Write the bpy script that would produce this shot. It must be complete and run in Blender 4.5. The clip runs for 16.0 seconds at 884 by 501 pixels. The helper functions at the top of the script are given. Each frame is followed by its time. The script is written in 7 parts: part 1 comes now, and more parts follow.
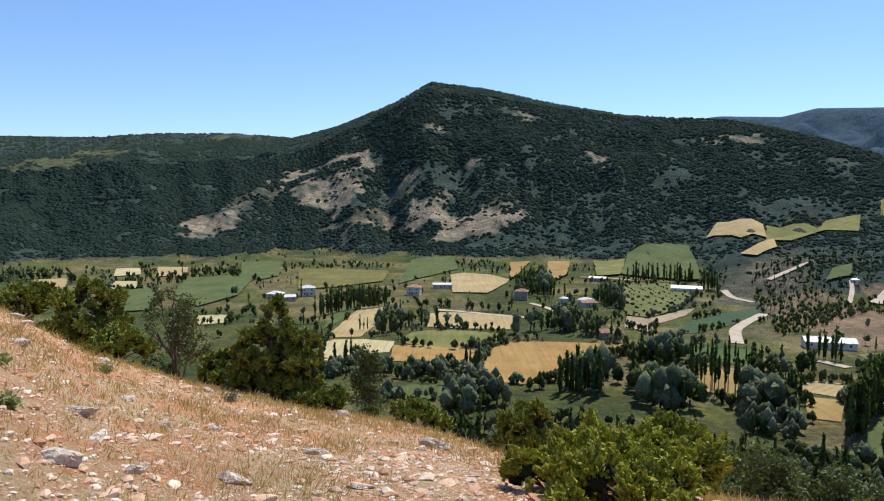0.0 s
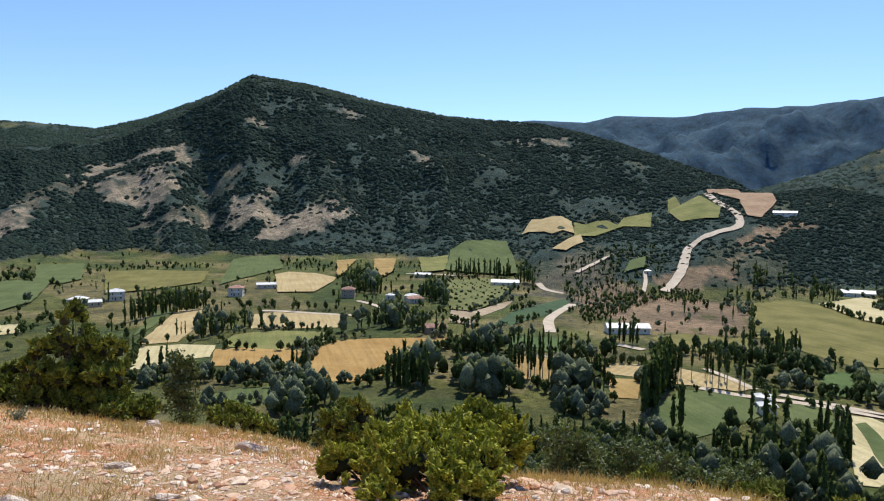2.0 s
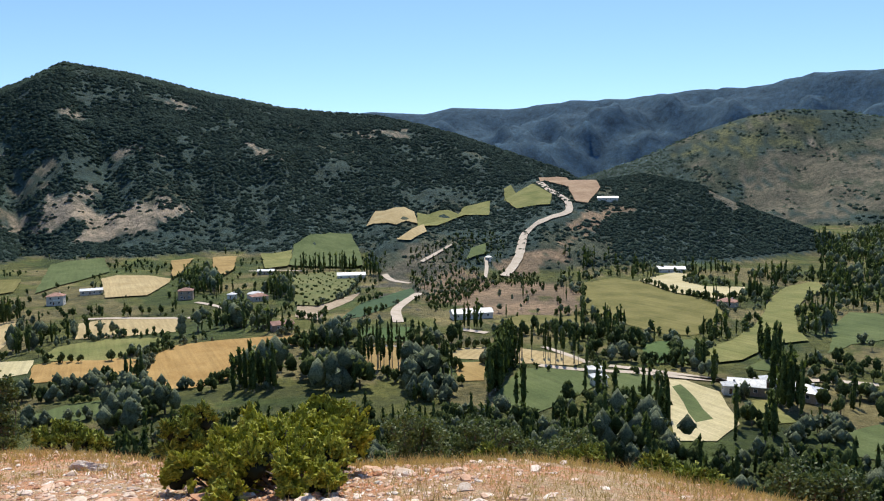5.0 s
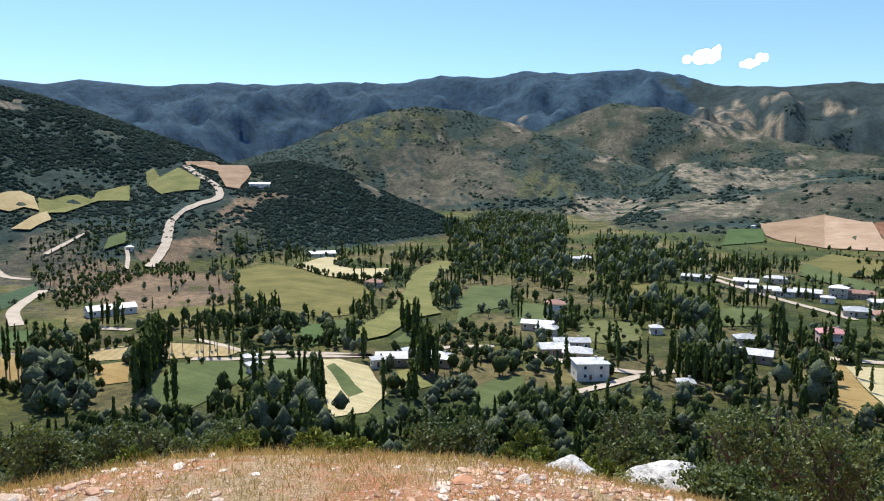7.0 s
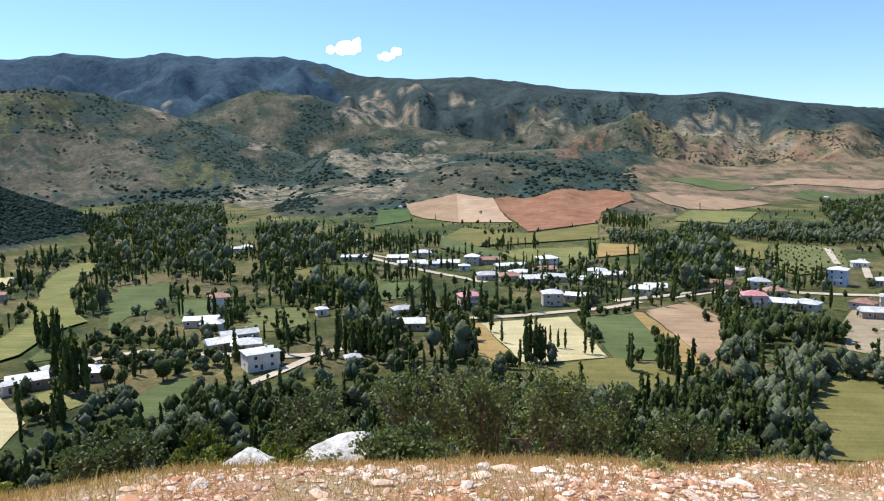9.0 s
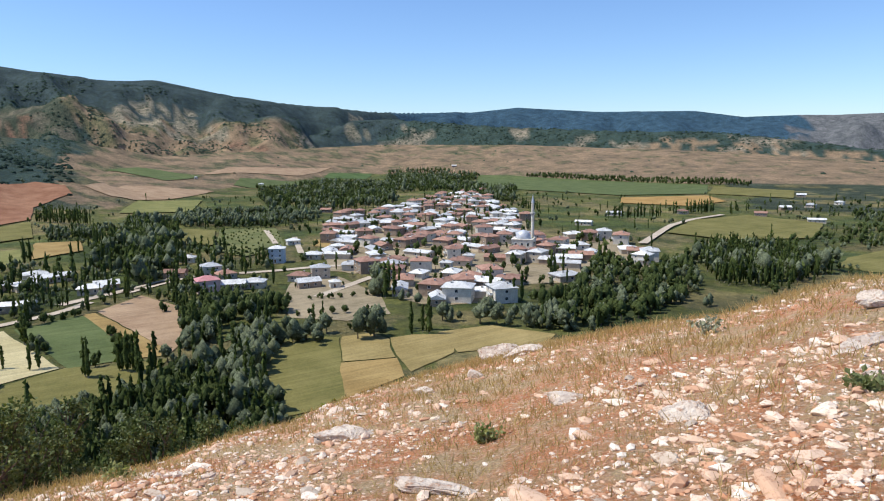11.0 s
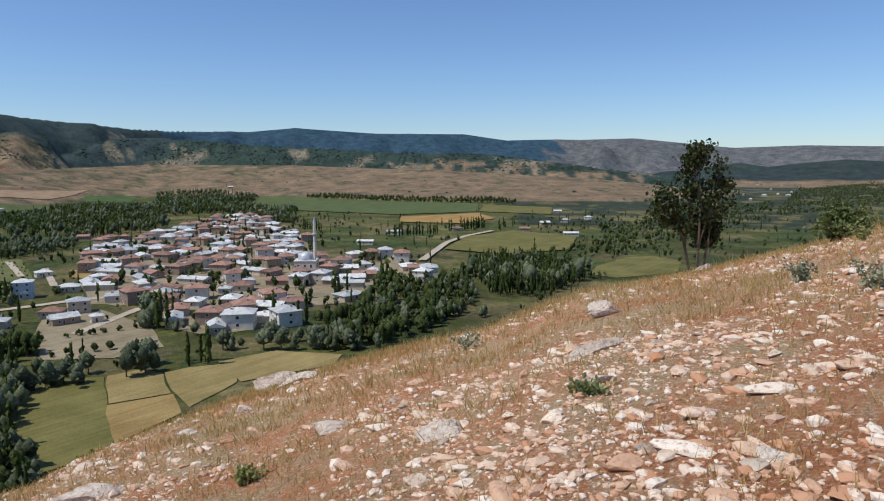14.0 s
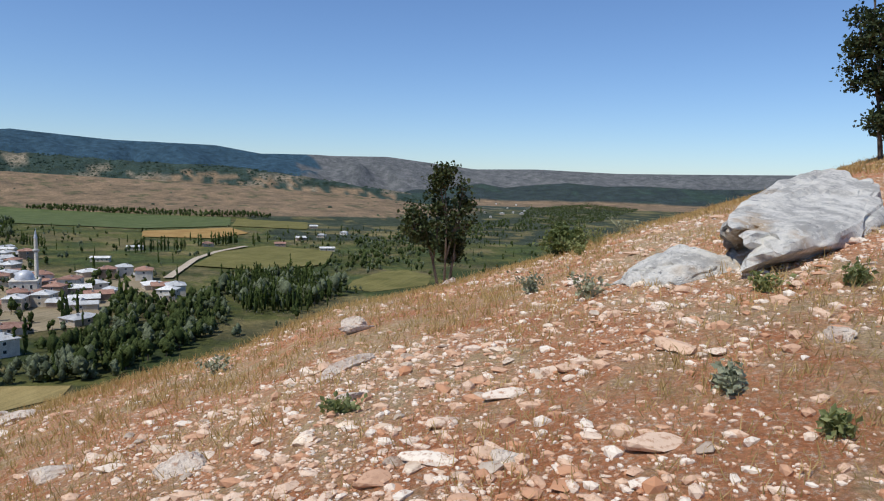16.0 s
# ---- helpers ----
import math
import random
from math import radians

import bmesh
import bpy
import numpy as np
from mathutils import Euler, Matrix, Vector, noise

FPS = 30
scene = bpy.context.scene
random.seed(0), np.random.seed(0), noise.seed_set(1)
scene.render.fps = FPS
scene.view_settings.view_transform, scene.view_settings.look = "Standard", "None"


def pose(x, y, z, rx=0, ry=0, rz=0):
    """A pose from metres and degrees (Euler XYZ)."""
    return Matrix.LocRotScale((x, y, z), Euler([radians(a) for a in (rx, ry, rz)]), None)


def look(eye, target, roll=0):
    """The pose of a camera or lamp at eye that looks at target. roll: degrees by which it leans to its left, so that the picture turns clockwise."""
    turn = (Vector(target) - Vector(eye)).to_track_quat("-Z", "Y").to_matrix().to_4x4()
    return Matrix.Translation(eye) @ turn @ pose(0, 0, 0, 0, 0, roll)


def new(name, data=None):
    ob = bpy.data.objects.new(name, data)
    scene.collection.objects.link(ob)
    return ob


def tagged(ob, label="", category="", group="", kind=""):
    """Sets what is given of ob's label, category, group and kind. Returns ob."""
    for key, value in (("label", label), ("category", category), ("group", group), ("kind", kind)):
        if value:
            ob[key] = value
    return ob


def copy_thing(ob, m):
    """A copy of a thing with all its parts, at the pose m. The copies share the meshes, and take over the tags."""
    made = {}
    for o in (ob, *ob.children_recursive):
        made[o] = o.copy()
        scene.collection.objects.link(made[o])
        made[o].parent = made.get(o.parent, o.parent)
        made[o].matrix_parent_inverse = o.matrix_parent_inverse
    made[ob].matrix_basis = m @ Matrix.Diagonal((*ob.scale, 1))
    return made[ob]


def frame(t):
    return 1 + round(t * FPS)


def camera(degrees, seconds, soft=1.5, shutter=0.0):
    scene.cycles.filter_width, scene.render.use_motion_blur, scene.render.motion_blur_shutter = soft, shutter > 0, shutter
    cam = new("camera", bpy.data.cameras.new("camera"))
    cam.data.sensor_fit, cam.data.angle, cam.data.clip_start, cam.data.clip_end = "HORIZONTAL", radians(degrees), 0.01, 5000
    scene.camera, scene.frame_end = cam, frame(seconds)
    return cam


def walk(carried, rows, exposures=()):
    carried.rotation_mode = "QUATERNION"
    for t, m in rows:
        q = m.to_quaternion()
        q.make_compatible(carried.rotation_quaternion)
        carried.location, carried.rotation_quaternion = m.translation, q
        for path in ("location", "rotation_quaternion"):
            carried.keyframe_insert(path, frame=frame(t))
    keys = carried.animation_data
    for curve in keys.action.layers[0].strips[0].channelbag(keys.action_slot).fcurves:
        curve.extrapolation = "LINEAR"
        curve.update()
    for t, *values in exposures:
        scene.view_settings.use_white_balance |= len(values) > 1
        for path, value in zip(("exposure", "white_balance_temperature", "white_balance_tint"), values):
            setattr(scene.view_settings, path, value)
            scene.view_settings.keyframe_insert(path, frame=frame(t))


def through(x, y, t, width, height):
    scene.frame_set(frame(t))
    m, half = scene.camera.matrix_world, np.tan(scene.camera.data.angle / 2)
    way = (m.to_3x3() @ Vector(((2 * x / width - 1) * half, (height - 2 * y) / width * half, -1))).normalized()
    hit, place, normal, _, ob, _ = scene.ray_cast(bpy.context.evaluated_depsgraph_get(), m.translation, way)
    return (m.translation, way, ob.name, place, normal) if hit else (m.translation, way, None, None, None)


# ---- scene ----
from mathutils import geometry

EXPOSURES = [(0.0, 0.40, 6550, 8), (1.5, 0.42, 6550, 8), (2.5, 0.52, 6550, 8), (5.5, 0.54, 6550, 8), (8.0, 0.69, 6380, 8), (10.2, 0.57, 6380, 8), (12.3, 0.10, 6380, 8), (14.5, -0.06, 6340, 8), (16.0, -0.03, 6340, 8)]
cam = camera(65.05, 16.0, soft=1.1)
PATH = [
    (0, (0.001, -0.001, 0.0), (-0.0146, 1.9943, -0.141), 0.37),
    (0.5, (0.017, -0.025, -0.003), (0.109, 1.9672, -0.1506), -0.12),
    (1, (0.047, -0.067, 0.003), (0.2499, 1.9184, -0.1243), 0.17),
    (1.5, (0.081, -0.128, 0.01), (0.461, 1.83, -0.1346), 0.59),
    (2, (0.117, -0.078, -0.008), (0.5942, 1.8587, -0.151), 0.66),
    (2.5, (0.145, -0.094, -0.011), (0.6892, 1.8252, -0.1502), 1.09),
    (3, (0.151, -0.091, -0.007), (0.7691, 1.8054, -0.1499), 1.15),
    (3.2, (0.144, -0.083, -0.004), (0.7791, 1.8082, -0.1499), 1.17),
    (5.3, (0.072, -0.545, 0.14), (1.0579, 1.187, -0.031), -0.28),
    (5.5, (0.094, -0.551, 0.14), (1.1635, 1.1299, -0.0336), 0.73),
    (6, (0.192, -0.464, 0.094), (1.4267, 1.0978, -0.0986), 0.93),
    (6.5, (0.274, -0.39, 0.028), (1.7386, 0.9567, -0.1753), 0.45),
    (7, (0.276, -0.388, 0.027), (1.9011, 0.758, -0.1811), 0.45),
    (7.5, (0.373, -0.339, -0.023), (2.0808, 0.6784, -0.2391), 0.49),
    (8, (0.457, -0.295, -0.066), (2.2642, 0.5282, -0.3013), 0.75),
    (8.5, (0.416, -0.324, -0.044), (2.3138, 0.2595, -0.288), 0.41),
    (9, (0.452, -0.301, -0.063), (2.4196, -0.0382, -0.3107), -0.90),
    (9.5, (0.375, -0.307, -0.038), (2.3474, -0.4692, -0.3253), -0.81),
    (10, (0.197, -0.344, 0.06), (2.0624, -0.9827, -0.2727), -1.18),
    (10.2, (0.176, -0.348, 0.069), (1.9752, -1.1531, -0.2675), -0.70),
    (12.3, (-0.044, -0.261, 0.214), (1.4143, -1.6016, -0.0586), -1.11),
    (12.5, (-0.033, -0.307, 0.199), (1.3908, -1.6829, -0.0813), -0.61),
    (13, (-0.045, -0.379, 0.203), (1.308, -1.8265, -0.0681), -0.46),
    (13.5, (-0.054, -0.424, 0.209), (1.1716, -1.9806, -0.0643), -0.14),
    (14, (-0.084, -0.466, 0.211), (1.0862, -2.0694, -0.0319), -0.34),
    (14.5, (-0.127, -0.516, 0.202), (0.9632, -2.174, -0.0488), 0.15),
    (15, (-0.126, -0.538, 0.222), (0.6829, -2.3511, -0.0165), 1.42),
    (15.5, (-0.112, -0.525, 0.228), (0.5105, -2.4144, 0.023), 1.84),
    (16, (-0.11, -0.507, 0.233), (0.4413, -2.42, 0.0403), 1.42),
]
walk(cam, [(t, look(eye, target, roll)) for t, eye, target, roll in PATH], EXPOSURES)

# ---- light: a clear high sun to the north-north-east, blue sky ----
SUN_BEARING, SUN_HEIGHT = 32.0, 58.0
world = bpy.data.worlds.new("world")
scene.world = world
world.use_nodes = True
wn = world.node_tree
sky = wn.nodes.new("ShaderNodeTexSky")
sky.sky_type = "NISHITA"
sky.sun_disc = False
sky.sun_elevation = radians(SUN_HEIGHT)
sky.sun_rotation = radians(SUN_BEARING)
sky.altitude, sky.air_density, sky.dust_density, sky.ozone_density = 1000, 1.1, 0.3, 2.5
clear = wn.nodes.new("ShaderNodeMix")
clear.data_type, clear.blend_type = "RGBA", "MULTIPLY"
clear.inputs[0].default_value, clear.inputs[7].default_value = 1.0, (0.80, 0.925, 1.15, 1)
wn.links.new(sky.outputs["Color"], clear.inputs[6])
wn.links.new(clear.outputs[2], wn.nodes["Background"].inputs["Color"])
wn.nodes["Background"].inputs["Strength"].default_value = 0.107
sun = new("sun", bpy.data.lights.new("sun", "SUN"))
sun.data.energy, sun.data.angle, sun.data.color = 3.6, radians(0.53), (1.0, 0.95, 0.86)
sun_way = Vector((math.sin(radians(SUN_BEARING)) * math.cos(radians(SUN_HEIGHT)),
                  math.cos(radians(SUN_BEARING)) * math.cos(radians(SUN_HEIGHT)), math.sin(radians(SUN_HEIGHT))))
sun.matrix_world = look(sun_way * 500, (0, 0, 0))

# ---- materials ----


def nodes_of(name):
    m = bpy.data.materials.new(name)
    m.use_nodes = True
    return m, m.node_tree, m.node_tree.nodes["Principled BSDF"]


def add(tree, kind, **values):
    node = tree.nodes.new(kind)
    for key, value in values.items():
        node.inputs[key].default_value = value
    return node


def mix_colour(tree, factor, a, b, blend="MIX"):
    """A colour mix; each argument is a socket or a value."""
    node = tree.nodes.new("ShaderNodeMix")
    node.data_type, node.blend_type = "RGBA", blend
    for slot, value in ((0, factor), (6, a), (7, b)):
        if isinstance(value, (int, float)):
            node.inputs[slot].default_value = value
        elif isinstance(value, tuple):
            node.inputs[slot].default_value = (*value, 1)
        else:
            tree.links.new(value, node.inputs[slot])
    return node.outputs[2]


def ramp(tree, socket, low, high, to_low=0.0, to_high=1.0):
    node = add(tree, "ShaderNodeMapRange", **{"From Min": low, "From Max": high, "To Min": to_low, "To Max": to_high})
    tree.links.new(socket, node.inputs["Value"])
    return node.outputs["Result"]


def noise_at(tree, scale, detail=4.0, rough=0.6, stretch=None, turn=0.0):
    """Noise over the world's metres."""
    where = tree.nodes.new("ShaderNodeNewGeometry").outputs["Position"]
    if stretch:
        mapping = add(tree, "ShaderNodeMapping", Scale=stretch, Rotation=(0, 0, turn))
        tree.links.new(where, mapping.inputs["Vector"])
        where = mapping.outputs["Vector"]
    node = add(tree, "ShaderNodeTexNoise", Scale=scale, Detail=detail, Roughness=rough)
    tree.links.new(where, node.inputs["Vector"])
    return node.outputs["Fac"]


def bump_of(tree, shader, socket, strength, distance):
    node = add(tree, "ShaderNodeBump", Strength=strength, Distance=distance)
    tree.links.new(socket, node.inputs["Height"])
    tree.links.new(node.outputs["Normal"], shader.inputs["Normal"])


def surface(name, dark, light, scale, fleck=None, fleck_scale=None, rough=0.9, bump=0.3, depth=0.05, metal=0.0, vary=0.0, stretch=None, turn=0.0):
    """A weathered surface: two tones by noise at one scale, flecks at a finer one, and the odd object a little apart in tone."""
    m, tree, shader = nodes_of(name)
    big = noise_at(tree, scale, 5, 0.65, stretch, turn)
    colour = mix_colour(tree, ramp(tree, big, 0.35, 0.65), dark, light)
    fine = noise_at(tree, fleck_scale or scale * 7, 4, 0.7)
    if fleck:
        colour = mix_colour(tree, ramp(tree, fine, 0.52, 0.68), colour, fleck)
    if vary:
        info = tree.nodes.new("ShaderNodeObjectInfo").outputs["Random"]
        colour = mix_colour(tree, 1.0, colour, mix_colour(tree, info, (1 - vary,) * 3, (1 + vary * 0.6, 1 + vary * 0.5, 1 + vary * 0.3)), "MULTIPLY")
    tree.links.new(colour, shader.inputs["Base Color"])
    shader.inputs["Roughness"].default_value, shader.inputs["Metallic"].default_value = rough, metal
    shader.inputs["Specular IOR Level"].default_value = 0.25
    if bump:
        bump_of(tree, shader, fine, bump, depth)
    return m


def leaf_material(name, dark, light, gloss=0.55, through=0.25, mass=0.0):
    """Leaves: every clump and every plant has its own tone, and some light comes through."""
    m, tree, shader = nodes_of(name)
    island = tree.nodes.new("ShaderNodeNewGeometry").outputs["Random Per Island"]
    whole = tree.nodes.new("ShaderNodeObjectInfo").outputs["Random"]
    colour = mix_colour(tree, island, dark, light)
    colour = mix_colour(tree, 1.0, colour, mix_colour(tree, whole, (0.75, 0.78, 0.75), (1.2, 1.15, 1.05)), "MULTIPLY")
    colour = mix_colour(tree, 1.0, colour, mix_colour(tree, noise_at(tree, 0.02, 3), (0.7, 0.72, 0.7), (1.3, 1.25, 1.2)), "MULTIPLY")
    if mass:
        leafy = noise_at(tree, mass, 5, 0.75)
        colour = mix_colour(tree, 1.0, colour, mix_colour(tree, ramp(tree, leafy, 0.36, 0.64), (0.5, 0.52, 0.5), (1.45, 1.42, 1.3)), "MULTIPLY")
        bump_of(tree, shader, leafy, 1.0, 0.8 / mass)
    tree.links.new(colour, shader.inputs["Base Color"])
    shader.inputs["Roughness"].default_value = 0.9 if mass else gloss
    shader.inputs["Specular IOR Level"].default_value = 0.05 if mass else 0.25
    glow = tree.nodes.new("ShaderNodeBsdfTranslucent")
    tree.links.new(mix_colour(tree, 1.0, colour, (1.2, 1.25, 0.7), "MULTIPLY"), glow.inputs["Color"])
    both = add(tree, "ShaderNodeMixShader", Fac=through)
    tree.links.new(shader.outputs[0], both.inputs[1])
    tree.links.new(glow.outputs[0], both.inputs[2])
    tree.links.new(both.outputs[0], tree.nodes["Material Output"].inputs["Surface"])
    return m


def land_material():
    """The wide land: the tint of each stretch, broken up by scrub, scree and dry grass."""
    m, tree, shader = nodes_of("open land")
    tint = tree.nodes.new("ShaderNodeVertexColor")
    tint.layer_name = "tint"
    colour = mix_colour(tree, 1.0, tint.outputs["Color"], mix_colour(tree, ramp(tree, noise_at(tree, 0.022, 9, 0.75), 0.34, 0.66), (0.5, 0.54, 0.55), (1.6, 1.52, 1.42)), "MULTIPLY")
    colour = mix_colour(tree, 1.0, colour, mix_colour(tree, ramp(tree, noise_at(tree, 0.25, 4, 0.7), 0.35, 0.65), (0.72, 0.74, 0.72), (1.25, 1.22, 1.2)), "MULTIPLY")
    bushes = tree.nodes.new("ShaderNodeMath")
    bushes.operation = "MULTIPLY"
    tree.links.new(ramp(tree, noise_at(tree, 0.085, 8, 0.85), 0.495, 0.54), bushes.inputs[0])
    tree.links.new(tint.outputs["Alpha"], bushes.inputs[1])
    colour = mix_colour(tree, bushes.outputs[0], colour, (0.040, 0.055, 0.036))
    tree.links.new(colour, shader.inputs["Base Color"])
    shader.inputs["Roughness"].default_value = 0.95
    shader.inputs["Specular IOR Level"].default_value = 0.1
    bump_of(tree, shader, noise_at(tree, 0.06, 8, 0.75), 1.0, 5.0)
    return m


def soil_material():
    """Red stony soil under dry grass."""
    m, tree, shader = nodes_of("red stony soil")
    earth = mix_colour(tree, ramp(tree, noise_at(tree, 1.3, 5, 0.7), 0.35, 0.65), (0.51, 0.185, 0.074), (0.69, 0.335, 0.17))
    straw = mix_colour(tree, ramp(tree, noise_at(tree, 14, 4, 0.7), 0.3, 0.7), (0.42, 0.30, 0.155), (0.64, 0.475, 0.275))
    colour = mix_colour(tree, ramp(tree, noise_at(tree, 0.55, 7, 0.8), 0.44, 0.57), earth, straw)
    grit = mix_colour(tree, ramp(tree, noise_at(tree, 9, 3, 0.6), 0.35, 0.65), (0.56, 0.31, 0.19), (0.80, 0.62, 0.46))
    colour = mix_colour(tree, ramp(tree, noise_at(tree, 24, 5, 0.85), 0.52, 0.58), colour, grit)
    colour = mix_colour(tree, 1.0, colour, mix_colour(tree, ramp(tree, noise_at(tree, 34, 4, 0.75), 0.32, 0.68), (0.66, 0.63, 0.60), (1.3, 1.3, 1.3)), "MULTIPLY")
    tree.links.new(colour, shader.inputs["Base Color"])
    shader.inputs["Roughness"].default_value = 0.95
    shader.inputs["Specular IOR Level"].default_value = 0.15
    relief = noise_at(tree, 16, 8, 0.85)
    bump_of(tree, shader, relief, 0.9, 0.055)
    return m


def crop_material(name, dark, light, turn, rows=0.0, row_tone=0.75):
    """A field: sown or mown in rows, with uneven growth."""
    m, tree, shader = nodes_of(name)
    colour = mix_colour(tree, ramp(tree, noise_at(tree, 0.045, 5, 0.65), 0.35, 0.65), dark, light)
    streak = noise_at(tree, 0.6, 3, 0.6, (1, 0.04, 1), turn)
    colour = mix_colour(tree, 1.0, colour, mix_colour(tree, ramp(tree, streak, 0.3, 0.7), (0.84,) * 3, (1.14,) * 3), "MULTIPLY")
    if rows:
        wave = tree.nodes.new("ShaderNodeTexWave")
        wave.inputs["Scale"].default_value, wave.inputs["Distortion"].default_value = rows, 1.5
        mapping = add(tree, "ShaderNodeMapping", Rotation=(0, 0, turn))
        tree.links.new(tree.nodes.new("ShaderNodeNewGeometry").outputs["Position"], mapping.inputs["Vector"])
        tree.links.new(mapping.outputs["Vector"], wave.inputs["Vector"])
        colour = mix_colour(tree, wave.outputs["Fac"], mix_colour(tree, 1.0, colour, (row_tone,) * 3, "MULTIPLY"), colour)
    colour = mix_colour(tree, 1.0, colour, mix_colour(tree, ramp(tree, noise_at(tree, 1.6, 3, 0.7), 0.3, 0.7), (0.82,) * 3, (1.15,) * 3), "MULTIPLY")
    tree.links.new(colour, shader.inputs["Base Color"])
    shader.inputs["Roughness"].default_value = 0.95
    shader.inputs["Specular IOR Level"].default_value = 0.1
    bump_of(tree, shader, noise_at(tree, 2.5, 4, 0.7), 0.5, 0.25)
    return m


LAND, SOIL = land_material(), soil_material()
CROPS = {
    "wheat": crop_material("ripe wheat", (0.31, 0.185, 0.062), (0.41, 0.265, 0.10), 0.5),
    "stubble": crop_material("pale stubble", (0.40, 0.30, 0.145), (0.50, 0.39, 0.205), 0.9, 0.10, 0.84),
    "cream": crop_material("cut hay stubble", (0.43, 0.365, 0.19), (0.54, 0.46, 0.265), 0.2),
    "green": crop_material("green crop", (0.080, 0.105, 0.038), (0.125, 0.15, 0.058), 0.3),
    "dark": crop_material("dark green crop", (0.06, 0.10, 0.034), (0.10, 0.145, 0.05), 1.2),
    "meadow": crop_material("drying meadow", (0.145, 0.155, 0.05), (0.235, 0.22, 0.08), 0.7),
    "olive": crop_material("yellowing meadow", (0.13, 0.122, 0.038), (0.205, 0.18, 0.063), 2.2),
    "ochre": crop_material("ochre stubble", (0.27, 0.18, 0.068), (0.37, 0.26, 0.105), 2.6),
    "red": crop_material("red ploughed earth", (0.22, 0.10, 0.055), (0.34, 0.18, 0.105), 1.0),
    "fallow": crop_material("pale orange fallow", (0.40, 0.27, 0.17), (0.50, 0.36, 0.24), 1.0),
    "pink": crop_material("pale red fallow", (0.29, 0.19, 0.115), (0.40, 0.28, 0.175), 1.0),
    "tan": crop_material("trampled tan stubble", (0.25, 0.19, 0.075), (0.35, 0.27, 0.115), 2.4),
    "orchard": crop_material("orchard grass", (0.11, 0.125, 0.045), (0.175, 0.175, 0.07), 0.4),
    "pond": crop_material("reedy green marsh", (0.05, 0.085, 0.045), (0.07, 0.11, 0.05), 0.8),
    "yard": crop_material("trodden village ground", (0.22, 0.178, 0.108), (0.36, 0.29, 0.19), 0.9),
    "dirt": crop_material("bare pale earth", (0.27, 0.205, 0.13), (0.42, 0.33, 0.225), 1.4),
}
ROAD = surface("pale gravel road", (0.42, 0.34, 0.25), (0.56, 0.47, 0.36), 0.2, (0.36, 0.29, 0.21), 1.5)
BARK = surface("grey brown bark", (0.10, 0.075, 0.055), (0.2, 0.16, 0.12), 6, (0.06, 0.045, 0.035), 30, bump=0.8, depth=0.02)
POPLAR_BARK = surface("pale poplar bark", (0.22, 0.19, 0.13), (0.36, 0.32, 0.23), 2, (0.14, 0.12, 0.09), 8)
POPLAR_LEAF = leaf_material("poplar leaf", (0.058, 0.086, 0.032), (0.138, 0.178, 0.066), through=0.28, mass=1.6)
WILLOW_LEAF = leaf_material("willow leaf", (0.115, 0.142, 0.098), (0.26, 0.295, 0.21), through=0.25, mass=1.6)
BROAD_LEAF = leaf_material("broad tree leaf", (0.06, 0.086, 0.034), (0.148, 0.182, 0.074), through=0.28, mass=1.6)
# Dark green leaf with mountain haze mixed into the colour as blue.
FOREST_LEAF = leaf_material("hazed hill forest leaf", (0.044, 0.076, 0.072), (0.070, 0.110, 0.099), through=0.45, mass=0.35)
JUNIPER_LEAF = leaf_material("juniper sprays", (0.21, 0.23, 0.024), (0.52, 0.51, 0.08), 0.6, 0.35)
JUNIPER_DARK = leaf_material("dark juniper sprays", (0.075, 0.105, 0.017), (0.38, 0.41, 0.06), 0.6, 0.2)
OAK_LEAF = leaf_material("oak scrub leaf", (0.060, 0.088, 0.028), (0.19, 0.225, 0.085), 0.5, 0.22)
STRAW = leaf_material("dry grass", (0.38, 0.26, 0.115), (0.66, 0.48, 0.25), 0.7, 0.35)
WEED = leaf_material("green weed leaf", (0.17, 0.20, 0.08), (0.36, 0.38, 0.19), 0.6, 0.35)


def scree_material():
    """Loose stones, each of its own tone from rusty brown to cream."""
    m, tree, shader = nodes_of("loose stones")
    island = tree.nodes.new("ShaderNodeNewGeometry").outputs["Random Per Island"]
    colour = mix_colour(tree, ramp(tree, island, 0.0, 0.4), (0.54, 0.26, 0.135), (0.70, 0.48, 0.33))
    colour = mix_colour(tree, ramp(tree, island, 0.5, 0.95), colour, (0.84, 0.73, 0.60))
    colour = mix_colour(tree, ramp(tree, noise_at(tree, 30, 4, 0.7), 0.52, 0.68), colour, (0.46, 0.25, 0.15))
    tree.links.new(colour, shader.inputs["Base Color"])
    shader.inputs["Roughness"].default_value = 0.9
    shader.inputs["Specular IOR Level"].default_value = 0.2
    bump_of(tree, shader, noise_at(tree, 60, 4, 0.7), 0.5, 0.006)
    return m


SCREE = scree_material()
LIMESTONE = surface("grey limestone", (0.55, 0.43, 0.34), (0.80, 0.69, 0.57), 5, (0.42, 0.24, 0.15), 16, bump=0.9, depth=0.06)
STONE = surface("pale pinkish stone", (0.56, 0.41, 0.30), (0.80, 0.69, 0.56), 5, (0.36, 0.20, 0.12), 24, bump=0.6, depth=0.01, vary=0.35)

# ---- the lie of the land: heights by bearing (degrees from north, clockwise) and range (metres) ----
VALLEY = -68.0


def smooth(x):
    x = np.clip(x, 0, 1)
    return x * x * (3 - 2 * x)


